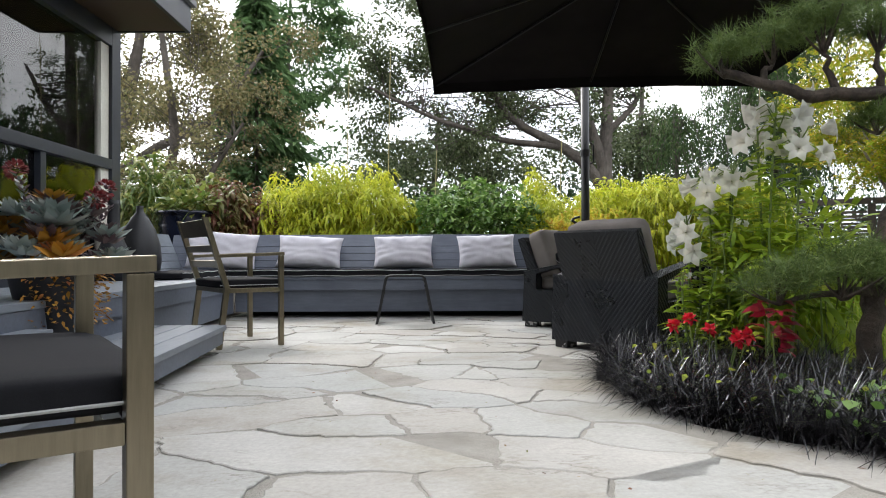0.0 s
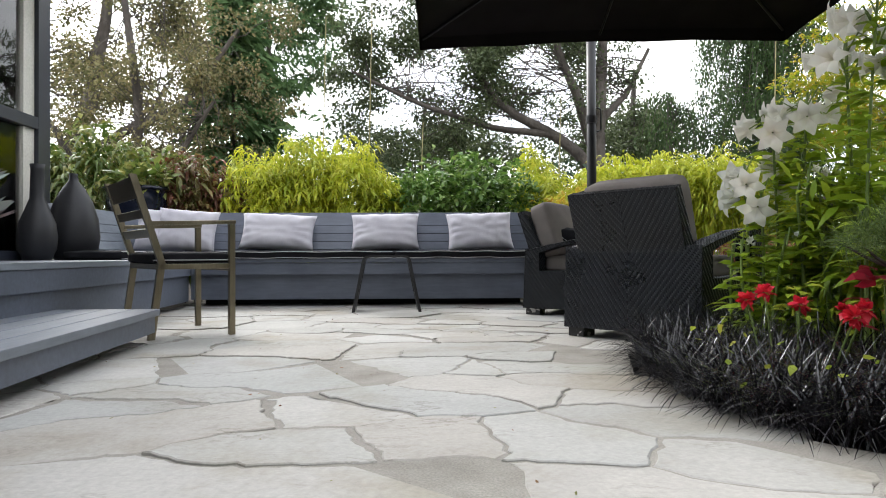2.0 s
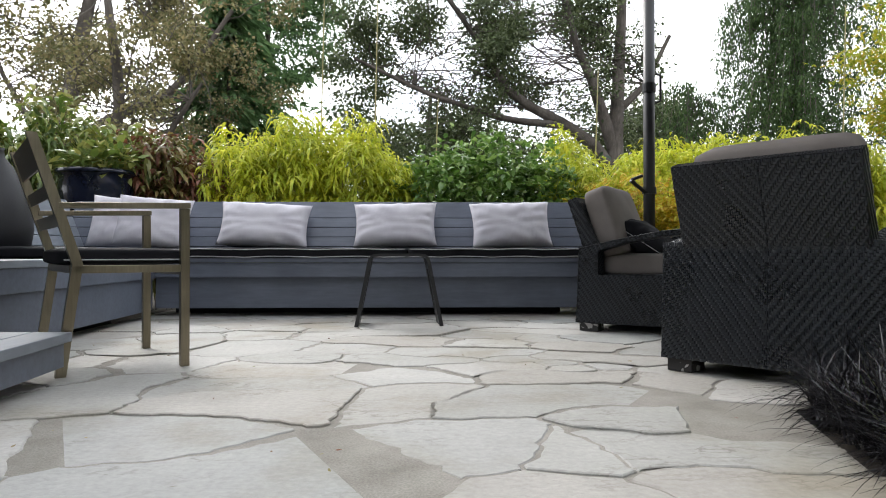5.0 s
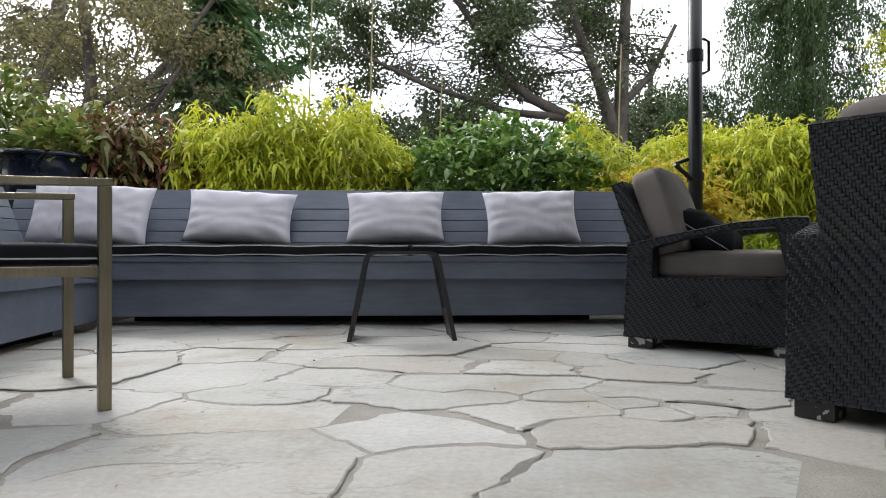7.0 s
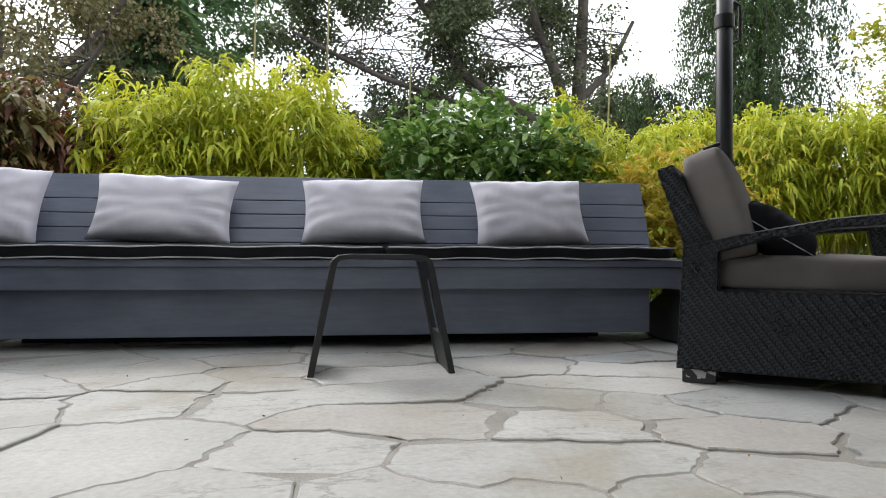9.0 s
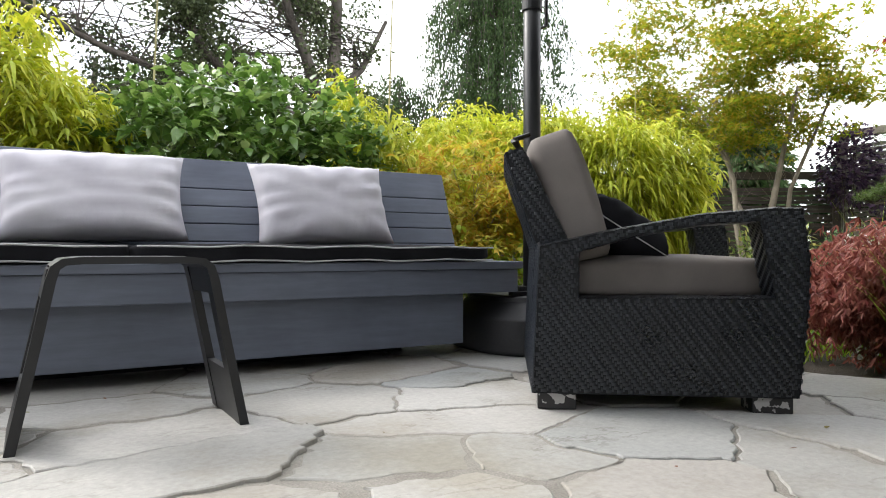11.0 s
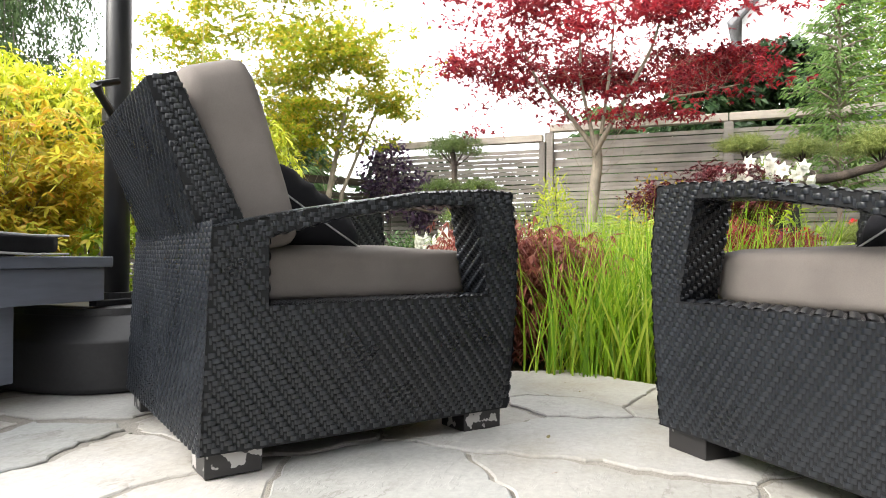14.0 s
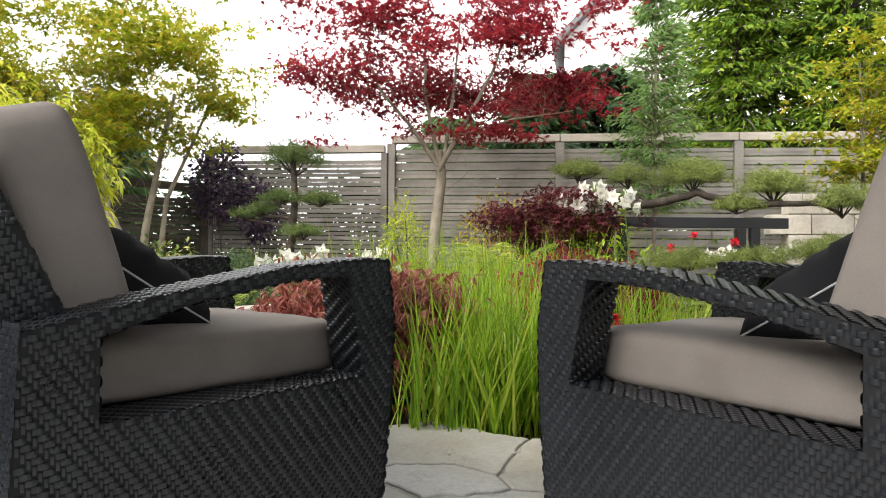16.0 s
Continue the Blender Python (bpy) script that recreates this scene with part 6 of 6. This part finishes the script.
bush("lily_foliage", "leafy green lily stems filling the bed", (2.45, 2.4, -0.05), [((2.42, 2.3, 0.55), (0.22, 0.22, 0.42)), ((2.75, 2.45, 0.5), (0.35, 0.3, 0.5)), ((2.45, 2.6, 0.3), (0.25, 0.2, 0.28))],
     LILY_LEAF, 1700, 0.15, 0.032, 0.35, "lily plant", stems=16, stem_mat=STEM_GREEN, out=0.8, up=0.3, shell=0.25)
lily("tall white trumpet lilies in full flower above the black grass", (2.38, 2.06, -0.05), 3, 1.44, 5, 0.105, 0.09, 0.16, 0.3, 120)
lily("white trumpet lilies with crowded flowers behind the tallest stems", (2.28, 2.50, -0.05), 3, 1.27, 4, 0.105, 0.09, 0.16, 0.25, 110)
lily("shorter white lily with open flowers and a bud", (2.14, 2.52, -0.05), 2, 0.90, 3, 0.11, 0.05, 0.15, 0.15, 70)
lily("slender leafy lily stems without open flowers", (2.06, 2.40, -0.05), 4, 0.62, 1, 0.03, 0.13, 0.15, 0.15, 44)
lily("slender leafy lily stems without open flowers", (2.32, 2.28, -0.05), 5, 0.85, 1, 0.03, 0.16, 0.16, 0.15, 60)
lily("far white lilies before the plum maple", (6.35, 3.35, -0.05), 6, 1.30, 6, 0.095, 0.26, 0.13, 0.2, 40)
lily("low white lilies by the pond", (5.2, 5.55, -0.05), 4, 0.66, 5, 0.11, 0.12, 0.11, 0.3, 24)
lily("low white lilies by the pond", (5.6, 4.95, -0.05), 1, 0.66, 5, 0.11, 0.05, 0.11, 0.3, 24)
lily("white lilies beside the creeping pine", (5.9, 2.25, -0.05), 3, 0.72, 5, 0.10, 0.16, 0.11, 0.3, 24)


def clump(name, label, base, p, ways, length, width, leaf, category, droop=0.3):
    th = thing(name, label, category, base)
    v, f = flat_leaf_arrays(np.asarray(p), np.asarray(ways), length, width, droop)
    arrays("foliage", v, f, leaf, th)
    return th


def flower_heads(name, label, base, heads, petals, size, mat, category="flower"):
    th = thing(name, label, category, base)
    v, f = limb_tubes([(curve_points((h[0] * 0.5, h[1] * 0.5, 0), h, (0, 0, 0.02), 4), 0.004, 0.003) for h in heads], 5)
    arrays("stem_growth", v, f, STEM_GREEN, th)
    for h in heads:
        w = unit(rng.normal(size=(petals, 3)) + [0, 0, 0.4])
        v, f = flat_leaf_arrays(np.tile(h, (petals, 1)) + w * size * 0.15, w, size * rng.uniform(0.6, 1, petals), size * 0.62, 0.15)
        arrays("flower", v, f, mat, th)
    return th


flower_heads("red_flower", "scarlet begonia flowers on short stems", (1.97, 1.95, -0.05), [(-0.18, -0.05, 0.35), (-0.05, -0.15, 0.34), (-0.03, -0.40, 0.32), (0.03, -0.36, 0.34), (0.02, -0.28, 0.33), (-0.08, 0.02, 0.37)], 30, 0.042, RED_FLOWER)
flower_heads("red_flower", "single red flower above the reeds", (2.95, 3.62, -0.05), [(0.0, 0.0, 0.44), (0.02, 0.03, 0.40)], 14, 0.045, RED_FLOWER)
flower_heads("red_flower", "scattered red flowers by the dark rail", (6.1, 2.7, -0.05), [(0.0, 0.0, 0.75), (0.05, 0.3, 0.7), (0.0, -0.5, 0.8), (0.1, -0.2, 0.85)], 16, 0.05, RED_FLOWER)
for x, y, z, n, mat, L, label in ((2.21, 1.80, 0.36, 18, COLEUS, 0.13, "crimson-leaved plant with long pointed leaves"), (2.16, 1.70, 0.32, 12, COLEUS, 0.11, "crimson-leaved plant with long pointed leaves"),
                                  (2.2, 1.85, 0.32, 16, LIME_LEAF, 0.10, "lime green leafy plant in the bed"), (2.55, 2.0, 0.55, 22, LIME_LEAF, 0.12, "lime green leafy plant in the bed"), (2.05, 2.05, 0.3, 16, LIME_LEAF, 0.08, "lime green leafy plant in the bed"), (2.75, 2.3, 0.6, 26, LILY_LEAF, 0.14, "broad green leafy plant behind the pine")):
    a = rng.uniform(0, 2 * np.pi, n)
    hgt = rng.uniform(-0.12, 0.06, n)
    p = np.stack([np.cos(a) * 0.03, np.sin(a) * 0.03, hgt + z + 0.05], 1)
    th = clump("bedding_plant", label, (x, y, -0.05), p, np.stack([np.cos(a), np.sin(a), np.full(n, 0.5)], 1), L * rng.uniform(0.7, 1.1, n), L * 0.42, mat, "bedding plant", 0.5)
    bm = bmesh.new()
    tube(bm, [(0, 0, 0), (0.01, 0, z * 0.5), (0, 0, z + 0.06)], [0.006, 0.005, 0.003], 6)
    part("stem", bm, STEM_GREEN, th)

# black mondo grass bed
BED = [(1.68, 2.72), (1.55, 2.2), (1.51, 1.75), (1.56, 1.42), (1.69, 1.22), (1.82, 1.06), (2.08, 0.78), (2.9, 0.3), (3.4, 1.2), (2.9, 2.6), (2.2, 2.95)]
pts = rng.uniform((1.38, 0.3), (3.2, 2.9), (16000, 2))
pts = np.array([q for q in pts if poly_inside(BED, *q) and (q[0] - 1.4) * 0.8 + (2.7 - q[1]) * 0.1 < 1.05][:4200])
tuft = np.repeat(pts, 5, 0)
n = len(tuft)
p = np.concatenate([tuft + rng.normal(scale=0.012, size=(n, 2)), np.full((n, 1), -0.02)], 1)
way = np.concatenate([rng.normal(scale=0.55, size=(n, 2)), np.ones((n, 1))], 1)
v, f = blade_arrays(p, way, rng.uniform(0.20, 0.37, n), rng.uniform(0.005, 0.009, n), rng.uniform(0.6, 2.2, n), 5)
tagged(arrays("mondo_grass", v, f, MONDO), "mound of glossy black mondo grass edging the patio", "grass", kind="stuff")
pts = rng.uniform((1.95, 0.5), (2.9, 1.3), (620, 2))
pts = np.array([q for q in pts if poly_inside(BED, *q)])
n = len(pts)
p = np.concatenate([pts, rng.uniform(0.0, 0.16, (n, 1))], 1)
v, f = flat_leaf_arrays(p, rng.normal(size=(n, 3)) + [0, -0.4, 0.4], rng.uniform(0.025, 0.06, n), rng.uniform(0.025, 0.05, n), 0.3)
tagged(arrays("ground_cover", v, f, LAUREL_LEAF), "creeping dark green ground cover at the bed's edge", "ground cover", kind="stuff")
pts = rng.uniform((1.5, 0.9), (2.4, 2.0), (150, 2))
pts = np.array([q for q in pts if poly_inside(BED, *q) and noise.noise(Vector((q[0] * 5, q[1] * 5, 3))) > 0.08])
n = len(pts)
p = np.concatenate([pts, rng.uniform(0.05, 0.24, (n, 1))], 1)
v, f = flat_leaf_arrays(p, rng.normal(size=(n, 3)) + [0, 0, 0.5], rng.uniform(0.02, 0.04, n), rng.uniform(0.016, 0.03, n), 0.3)
tagged(arrays("ground_cover", v, f, LIME_LEAF), "small lime leaves threading through black grass", "ground cover", kind="stuff")


# succulents in the planter
def rosette(parent, at, size, rings, mat, tall=0.5):
    sets = []
    for r in range(rings):
        k = 6 + r
        a = np.arange(k) * 2 * np.pi / k + r * 0.5
        lift = 1.1 - r / rings * 1.1
        way = np.stack([np.cos(a), np.sin(a), np.full(k, lift)], 1)
        p = np.tile(at, (k, 1)) + way * size * 0.08 - np.array([0, 0, r * size * 0.05 * tall])
        sets.append(flat_leaf_arrays(p, way, size * (0.35 + 0.65 * r / rings), size * (0.22 + 0.2 * r / rings), -0.12))
    v, f = join_arrays(*sets)
    return tagged(arrays("rosette", v, f, mat, parent), kind="stuff")


plants = thing("succulent", "mixed blue-grey, crimson and amber succulents spilling from planter", "succulents", (-1.24, 2.05, 0.56))
for k in range(64):
    a, r = rng.uniform(0, 2 * np.pi), rng.uniform(0, 0.31)
    h = 0.02 + 0.34 * (1 - (r / 0.34) ** 2) * rng.uniform(0.4, 1.0)
    rosette(plants, (math.cos(a) * r, math.sin(a) * r, h), rng.uniform(0.09, 0.18), 4, (SUCCULENT_BLUE, SUCCULENT_PLUM, SUCCULENT_BLUE, SUCCULENT_PLUM, SUCCULENT_AMBER)[k % 5])
for k in range(9):
    a = rng.uniform(0, 2 * np.pi)
    foot = np.array([math.cos(a) * 0.12, math.sin(a) * 0.12, 0.08])
    tip = foot + np.array([math.cos(a) * 0.15, math.sin(a) * 0.15, rng.uniform(0.2, 0.4)])
    line = curve_points(foot, tip, (0, 0, 0.02), 6)
    t = np.linspace(0.5, 5, 34)
    q = np.stack([np.interp(t, np.arange(6), line[:, i]) for i in range(3)], 1)
    ang = np.arange(34) * 2.4
    v, f = flat_leaf_arrays(q, np.stack([np.cos(ang), np.sin(ang), np.full(34, 0.6)], 1), 0.035, 0.018, -0.1)
    arrays("stalk", v, f, (SUCCULENT_BLUE, SUCCULENT_PLUM)[k % 2], plants)
for k in range(3):
    c = np.array([(0.2, 0.12, 0.42), (-0.15, -0.05, 0.5), (0.24, -0.05, 0.36)][k])
    w = unit(rng.normal(size=(150, 3)))
    v, f = flat_leaf_arrays(c + w * 0.035, w, 0.025, 0.016, 0)
    arrays("flower_head", v, f, SUCCULENT_RED, plants)
n = 420
a = rng.uniform(-1.5, 1.2, n)
p = np.stack([np.cos(a) * rng.uniform(0.15, 0.27, n), np.sin(a) * rng.uniform(0.15, 0.27, n), rng.uniform(-0.26, 0.08, n)], 1)
v, f = flat_leaf_arrays(p, np.stack([np.cos(a), np.sin(a), rng.normal(size=n) * 0.5], 1), rng.uniform(0.02, 0.045, n), rng.uniform(0.012, 0.022, n), 0.2)
tagged(arrays("trailing_growth", v, f, SUCCULENT_AMBER, plants), kind="stuff")

# dark timber rail, stone edging and house beyond the garden
rail = thing("bridge_rail", "black timber handrail of a small garden bridge", "handrail", (6.45, 2.45, -0.05), -84)
part("top_rail", boxes((-0.80, 0.82, -0.035, 0.035, 0.93, 1.02)), BLACK_METAL, rail)
for x in (-0.72, -0.6, 0.42, 0.54):
    part("post", boxes((x - 0.04, x + 0.04, -0.03, 0.03, 0.0, 0.929)), BLACK_METAL, rail)
far_house = thing("far_house", "white rendered house with grey gable roof beyond the fence", "house", (24.5, -0.9, -0.05), -96)
bm = bmesh.new()
prof = [(-3.2, 0), (3.6, 0), (3.6, 8.6), (0.2, 12.2), (-3.2, 8.6)]
lo = [bm.verts.new((x, 0, z)) for x, z in prof]
hi = [bm.verts.new((x, 6, z)) for x, z in prof]
bm.faces.new(lo)
bm.faces.new(hi[::-1])
for i in range(5):
    bm.faces.new((lo[i], lo[(i + 1) % 5], hi[(i + 1) % 5], hi[i]))
part("wall", bm, WHITE_WALL, far_house)
for (xa, za), (xb, zb) in (((-3.5, 8.3), (0.2, 12.22)), ((0.2, 12.22), (3.9, 8.3))):
    ln = math.hypot(xb - xa, zb - za)
    bm = bmesh.new()
    box(bm, 0, ln, -0.4, 6.2, 0.02, 0.22, 0.01, Matrix.Translation((xa, 0, za)) @ Matrix.Rotation(-math.atan2(zb - za, xb - xa), 4, "Y"))
    part("roof", bm, ROOF, far_house)
part("downpipe", boxes((-1.25, -1.05, -0.12, -0.003, 0, 7.2)), ROOF, far_house)
part("window", boxes((0.4, 1.8, -0.03, 0.05, 4.0, 5.4)), GLAZE, far_house)

# ---- stone edging by the pond and the flagstones ----
wall = thing("stone_wall", "low retaining wall of pale stone blocks", "stone wall", (8.75, 1.0, -0.05), -92, kind="structure")
for r in range(6):
    for k in range(5):
        x = k * 0.46 + (r % 2) * 0.2
        part("block", boxes((x, x + 0.45, -0.12, 0.12, r * 0.24, r * 0.24 + 0.232), bevel=0.012), STONE_WALL, wall)
edging = thing("stone_wall", "low pale stone edging of the pond", "stone wall", (4.4, 5.9, -0.05), -30, kind="structure")
for r in range(2):
    for k in range(7):
        x = k * 0.36 + (r % 2) * 0.16
        part("block", boxes((x, x + 0.35, -0.1, 0.1, r * 0.16, r * 0.16 + 0.155), bevel=0.012), STONE_WALL, edging)


def clip_cell(poly, px, py, nx, ny, other):
    """Cuts a polygon of (corner, neighbour along the edge that follows it) by the line through (px, py); the new edge borders on the other seed."""
    out = []
    for i in range(len(poly)):
        (a, na), (b, _) = poly[i], poly[(i + 1) % len(poly)]
        da = (a[0] - px) * nx + (a[1] - py) * ny
        db = (b[0] - px) * nx + (b[1] - py) * ny
        t = da / (da - db) if da * db < 0 else 0
        cut = (a[0] + (b[0] - a[0]) * t, a[1] + (b[1] - a[1]) * t)
        if da <= 0:
            out.append((a, na))
            if db > 0:
                out.append((cut if da < 0 else a, other))
        elif db < 0:
            out.append((cut, na))
    return out


stone_rng = np.random.default_rng(23)
PATIO = [(-1.50, -3.0), (2.9, -3.0), (2.02, 0.80), (1.66, 1.2), (1.45, 1.5), (1.46, 2.1), (1.62, 2.7), (2.2, 3.0), (2.80, 3.3), (2.80, 4.7), (2.75, 5.2), (2.9, 6.0), (-1.50, 6.0)]
# each slab lies along a line from one end of its middle to the other
NEAR_SLABS = [(1.27, 0.53, 1.62, 0.61), (0.78, 0.58, 1.01, 0.57), (-0.09, 0.65, -0.01, 0.56), (1.78, 0.79, 1.94, 0.71), (0.98, 0.90, 1.32, 0.72), (0.07, 0.92, 0.71, 0.90),
              (0.27, 1.28, 0.44, 1.29), (0.91, 1.37, 1.03, 1.26), (0.56, 1.33, 0.77, 1.36), (-0.15, 1.48, 0.18, 1.50), (1.22, 1.58, 1.46, 1.41), (0.28, 1.54, 0.44, 1.55),
              (-0.37, 1.72, -0.22, 1.69), (0.58, 1.75, 0.80, 1.68), (1.21, 1.74, 1.33, 1.71), (-0.35, 1.86, -0.12, 1.88), (0.77, 1.99, 1.04, 1.81), (-0.53, 1.97, -0.45, 2.03)]
MIDDLE_SLABS = [(1.15, 2.06, 1.39, 1.95), (-0.12, 2.09, 0.39, 2.19), (-0.63, 2.25, -0.47, 2.36), (1.01, 2.37, 1.32, 2.28), (0.87, 2.34, 0.88, 2.34), (0.61, 2.35, 0.74, 2.39),
                (-0.38, 2.40, -0.15, 2.44), (1.38, 2.50, 1.62, 2.55), (0.72, 2.86, 1.13, 2.95), (-0.14, 2.92, 0.20, 2.90), (0.40, 2.88, 0.55, 2.99), (-0.59, 2.95, -0.48, 3.19),
                (-0.29, 3.11, 0.14, 3.12), (1.37, 3.21, 1.40, 3.15), (0.87, 3.27, 1.24, 3.26), (0.35, 3.29, 0.57, 3.28), (-0.22, 3.39, 0.20, 3.48), (0.71, 3.39, 0.94, 3.49)]
FAR_SLABS = [(-0.68, 3.64, -0.53, 3.52), (0.94, 3.66, 1.09, 3.55), (1.10, 3.70, 1.45, 3.56), (0.29, 3.67, 0.61, 3.68), (0.54, 3.81, 0.92, 3.84), (1.66, 4.08, 1.60, 3.89),
             (-0.82, 3.96, -0.64, 4.05), (2.06, 4.14, 2.06, 3.90), (1.20, 4.09, 1.44, 4.02), (-0.50, 4.02, -0.24, 4.09), (0.77, 4.23, 0.95, 4.15), (2.57, 4.38, 2.59, 4.10),
             (1.40, 4.39, 1.57, 4.20), (0.22, 4.37, 0.61, 4.29), (1.14, 4.43, 1.18, 4.28), (0.77, 4.49, 1.01, 4.50), (-0.02, 4.52, 0.57, 4.64), (1.07, 4.73, 1.30, 4.63),
             (-0.05, 4.83, 0.02, 4.84), (0.19, 4.94, 0.54, 5.00), (1.19, 4.98, 1.45, 4.98), (-0.14, 5.04, 0.03, 5.03), (0.83, 5.13, 1.08, 5.03)]
seeds, owner = [], []


def lay_slab(x0, y0, x1, y1):
    """Sows one slab's seeds, evenly along its line."""
    mark = owner[-1] + 1 if owner else 0
    k = max(int(math.hypot(x1 - x0, y1 - y0) / 0.11), 0) + 1
    for i in range(k):
        t = i / (k - 1) if k > 1 else 0.5
        seeds.append((x0 + (x1 - x0) * t, y0 + (y1 - y0) * t))
        owner.append(mark)


for row in NEAR_SLABS + MIDDLE_SLABS + FAR_SLABS:
    lay_slab(*row)
for _ in range(9000):
    q = stone_rng.uniform((-1.7, -3.2), (3.1, 6.2))
    gap = 0.30 + 0.25 * noise.noise(Vector((q[0] * 1.3, q[1] * 1.3, 5.0)))
    a = stone_rng.uniform(-0.7, 0.7)
    reach = stone_rng.uniform(0.0, 0.22)
    e = (q[0] + math.cos(a) * reach, q[1] + math.sin(a) * reach)
    if all(math.dist(q, w) > gap and math.dist(e, w) > gap for w in seeds):
        lay_slab(q[0], q[1], e[0], e[1])


def wavy(a, b):
    """A worn edge between two corners, the same whichever stone asks for it."""
    ln = math.dist(a, b)
    k = max(int(ln / 0.03), 1)
    pts = []
    for i in range(k):
        t = i / k
        x, y = a[0] + (b[0] - a[0]) * t, a[1] + (b[1] - a[1]) * t
        if 0 < t:
            x += 0.018 * noise.noise(Vector((x * 4, y * 4, 1))) + 0.012 * noise.noise(Vector((x * 38, y * 38, 3))) + 0.024 * noise.noise(Vector((x * 17, y * 17, 2)))
            y += 0.018 * noise.noise(Vector((x * 4, y * 4, 7))) + 0.010 * noise.noise(Vector((x * 38, y * 38, 5))) + 0.020 * noise.noise(Vector((x * 17, y * 17, 9)))
        pts.append((x, y))
    return pts


rims = {mark: [] for mark in owner}
for i, (sx, sy) in enumerate(seeds):
    cell = [(p, -1) for p in ((-1.52, -3.05), (3.0, -3.05), (3.0, 6.05), (-1.52, 6.05))]
    for j in sorted(range(len(seeds)), key=lambda j: (seeds[j][0] - sx) ** 2 + (seeds[j][1] - sy) ** 2)[1:60]:
        ox, oy = seeds[j]
        cell = clip_cell(cell, (sx + ox) / 2, (sy + oy) / 2, ox - sx, oy - sy, owner[j])
        if len(cell) < 3:
            break
    for k in range(len(cell)):
        (a, border), (b, _) = cell[k], cell[(k + 1) % len(cell)]
        if border != owner[i] and math.dist(a, b) > 1e-5:
            rims[owner[i]].append((a, b))

for mark in sorted(rims):
    edges = rims[mark]
    if not edges:
        continue
    here = edges.pop(0)
    cell = [here[0]]
    while edges:
        k = min(range(len(edges)), key=lambda k: math.dist(edges[k][0], here[1]))
        if math.dist(edges[k][0], here[1]) > 0.01:
            break
        here = edges.pop(k)
        cell.append(here[0])
    if len(cell) < 3:
        continue
    ring = [p for i in range(len(cell)) for p in wavy(cell[i], cell[(i + 1) % len(cell)])]
    cx, cy = sum(p[0] for p in ring) / len(ring), sum(p[1] for p in ring) / len(ring)
    if not poly_inside(PATIO, cx, cy) or len(ring) < 5:
        continue
    gapw = 0.004

    def shrink(d):
        out = []
        n = len(ring)
        for i in range(n):
            a, b = ring[i - 1], ring[(i + 1) % n]
            ex, ey = b[0] - a[0], b[1] - a[1]
            ln = math.hypot(ex, ey) or 1
            wide = d + sgn * (0.034 * max(noise.noise(Vector((ring[i][0] * 2.0, ring[i][1] * 2.0, 4.0))), 0) + 0.006 * max(noise.noise(Vector((ring[i][0] * 19, ring[i][1] * 19, 8.0))), 0))
            out.append((ring[i][0] - ey / ln * wide, ring[i][1] + ex / ln * wide))
        return out

    area = sum(ring[i - 1][0] * ring[i][1] - ring[i][0] * ring[i - 1][1] for i in range(len(ring)))
    sgn = 1 if area > 0 else -1
    top_z = 0.0 + stone_rng.uniform(-0.004, 0.003)
    tx, ty = stone_rng.normal(scale=0.006, size=2)
    bm = bmesh.new()
    levels = []
    for d, z in ((gapw, -0.03), (gapw + 0.001, top_z - 0.003), (gapw + 0.005, top_z)):
        levels.append([bm.verts.new((x - cx, y - cy, z + (x - cx) * tx + (y - cy) * ty)) for x, y in shrink(d * sgn)])
    n = len(ring)
    for a, b in zip(levels, levels[1:]):
        for i in range(n):
            bm.faces.new((a[i], a[(i + 1) % n], b[(i + 1) % n], b[i]))
    bm.faces.new(levels[-1] if sgn > 0 else levels[-1][::-1])
    bmesh.ops.triangulate(bm, faces=[f for f in bm.faces if len(f.verts) > 4])
    ob = part("flagstone", bm, FLAG, patio)
    ob.location = (cx, cy, 0)

# leaf litter and grit on the patio
n = 130
q = np.stack([stone_rng.uniform(-1.2, 2.7, n), stone_rng.uniform(-1.0, 5.5, n)], 1)
q = np.array([w for w in q if poly_inside(PATIO, *w)])
n = len(q)
p = np.concatenate([q, np.full((n, 1), 0.006)], 1)
v, f = flat_leaf_arrays(p, np.concatenate([rng.normal(size=(n, 2)), rng.normal(size=(n, 1)) * 0.1], 1), rng.uniform(0.006, 0.022, n), rng.uniform(0.004, 0.009, n), 0.05)
tagged(arrays("leaf_litter", v, f, RUSSET_LEAF), "small dry leaves and grit scattered over the flagstones", "leaf litter", kind="stuff")
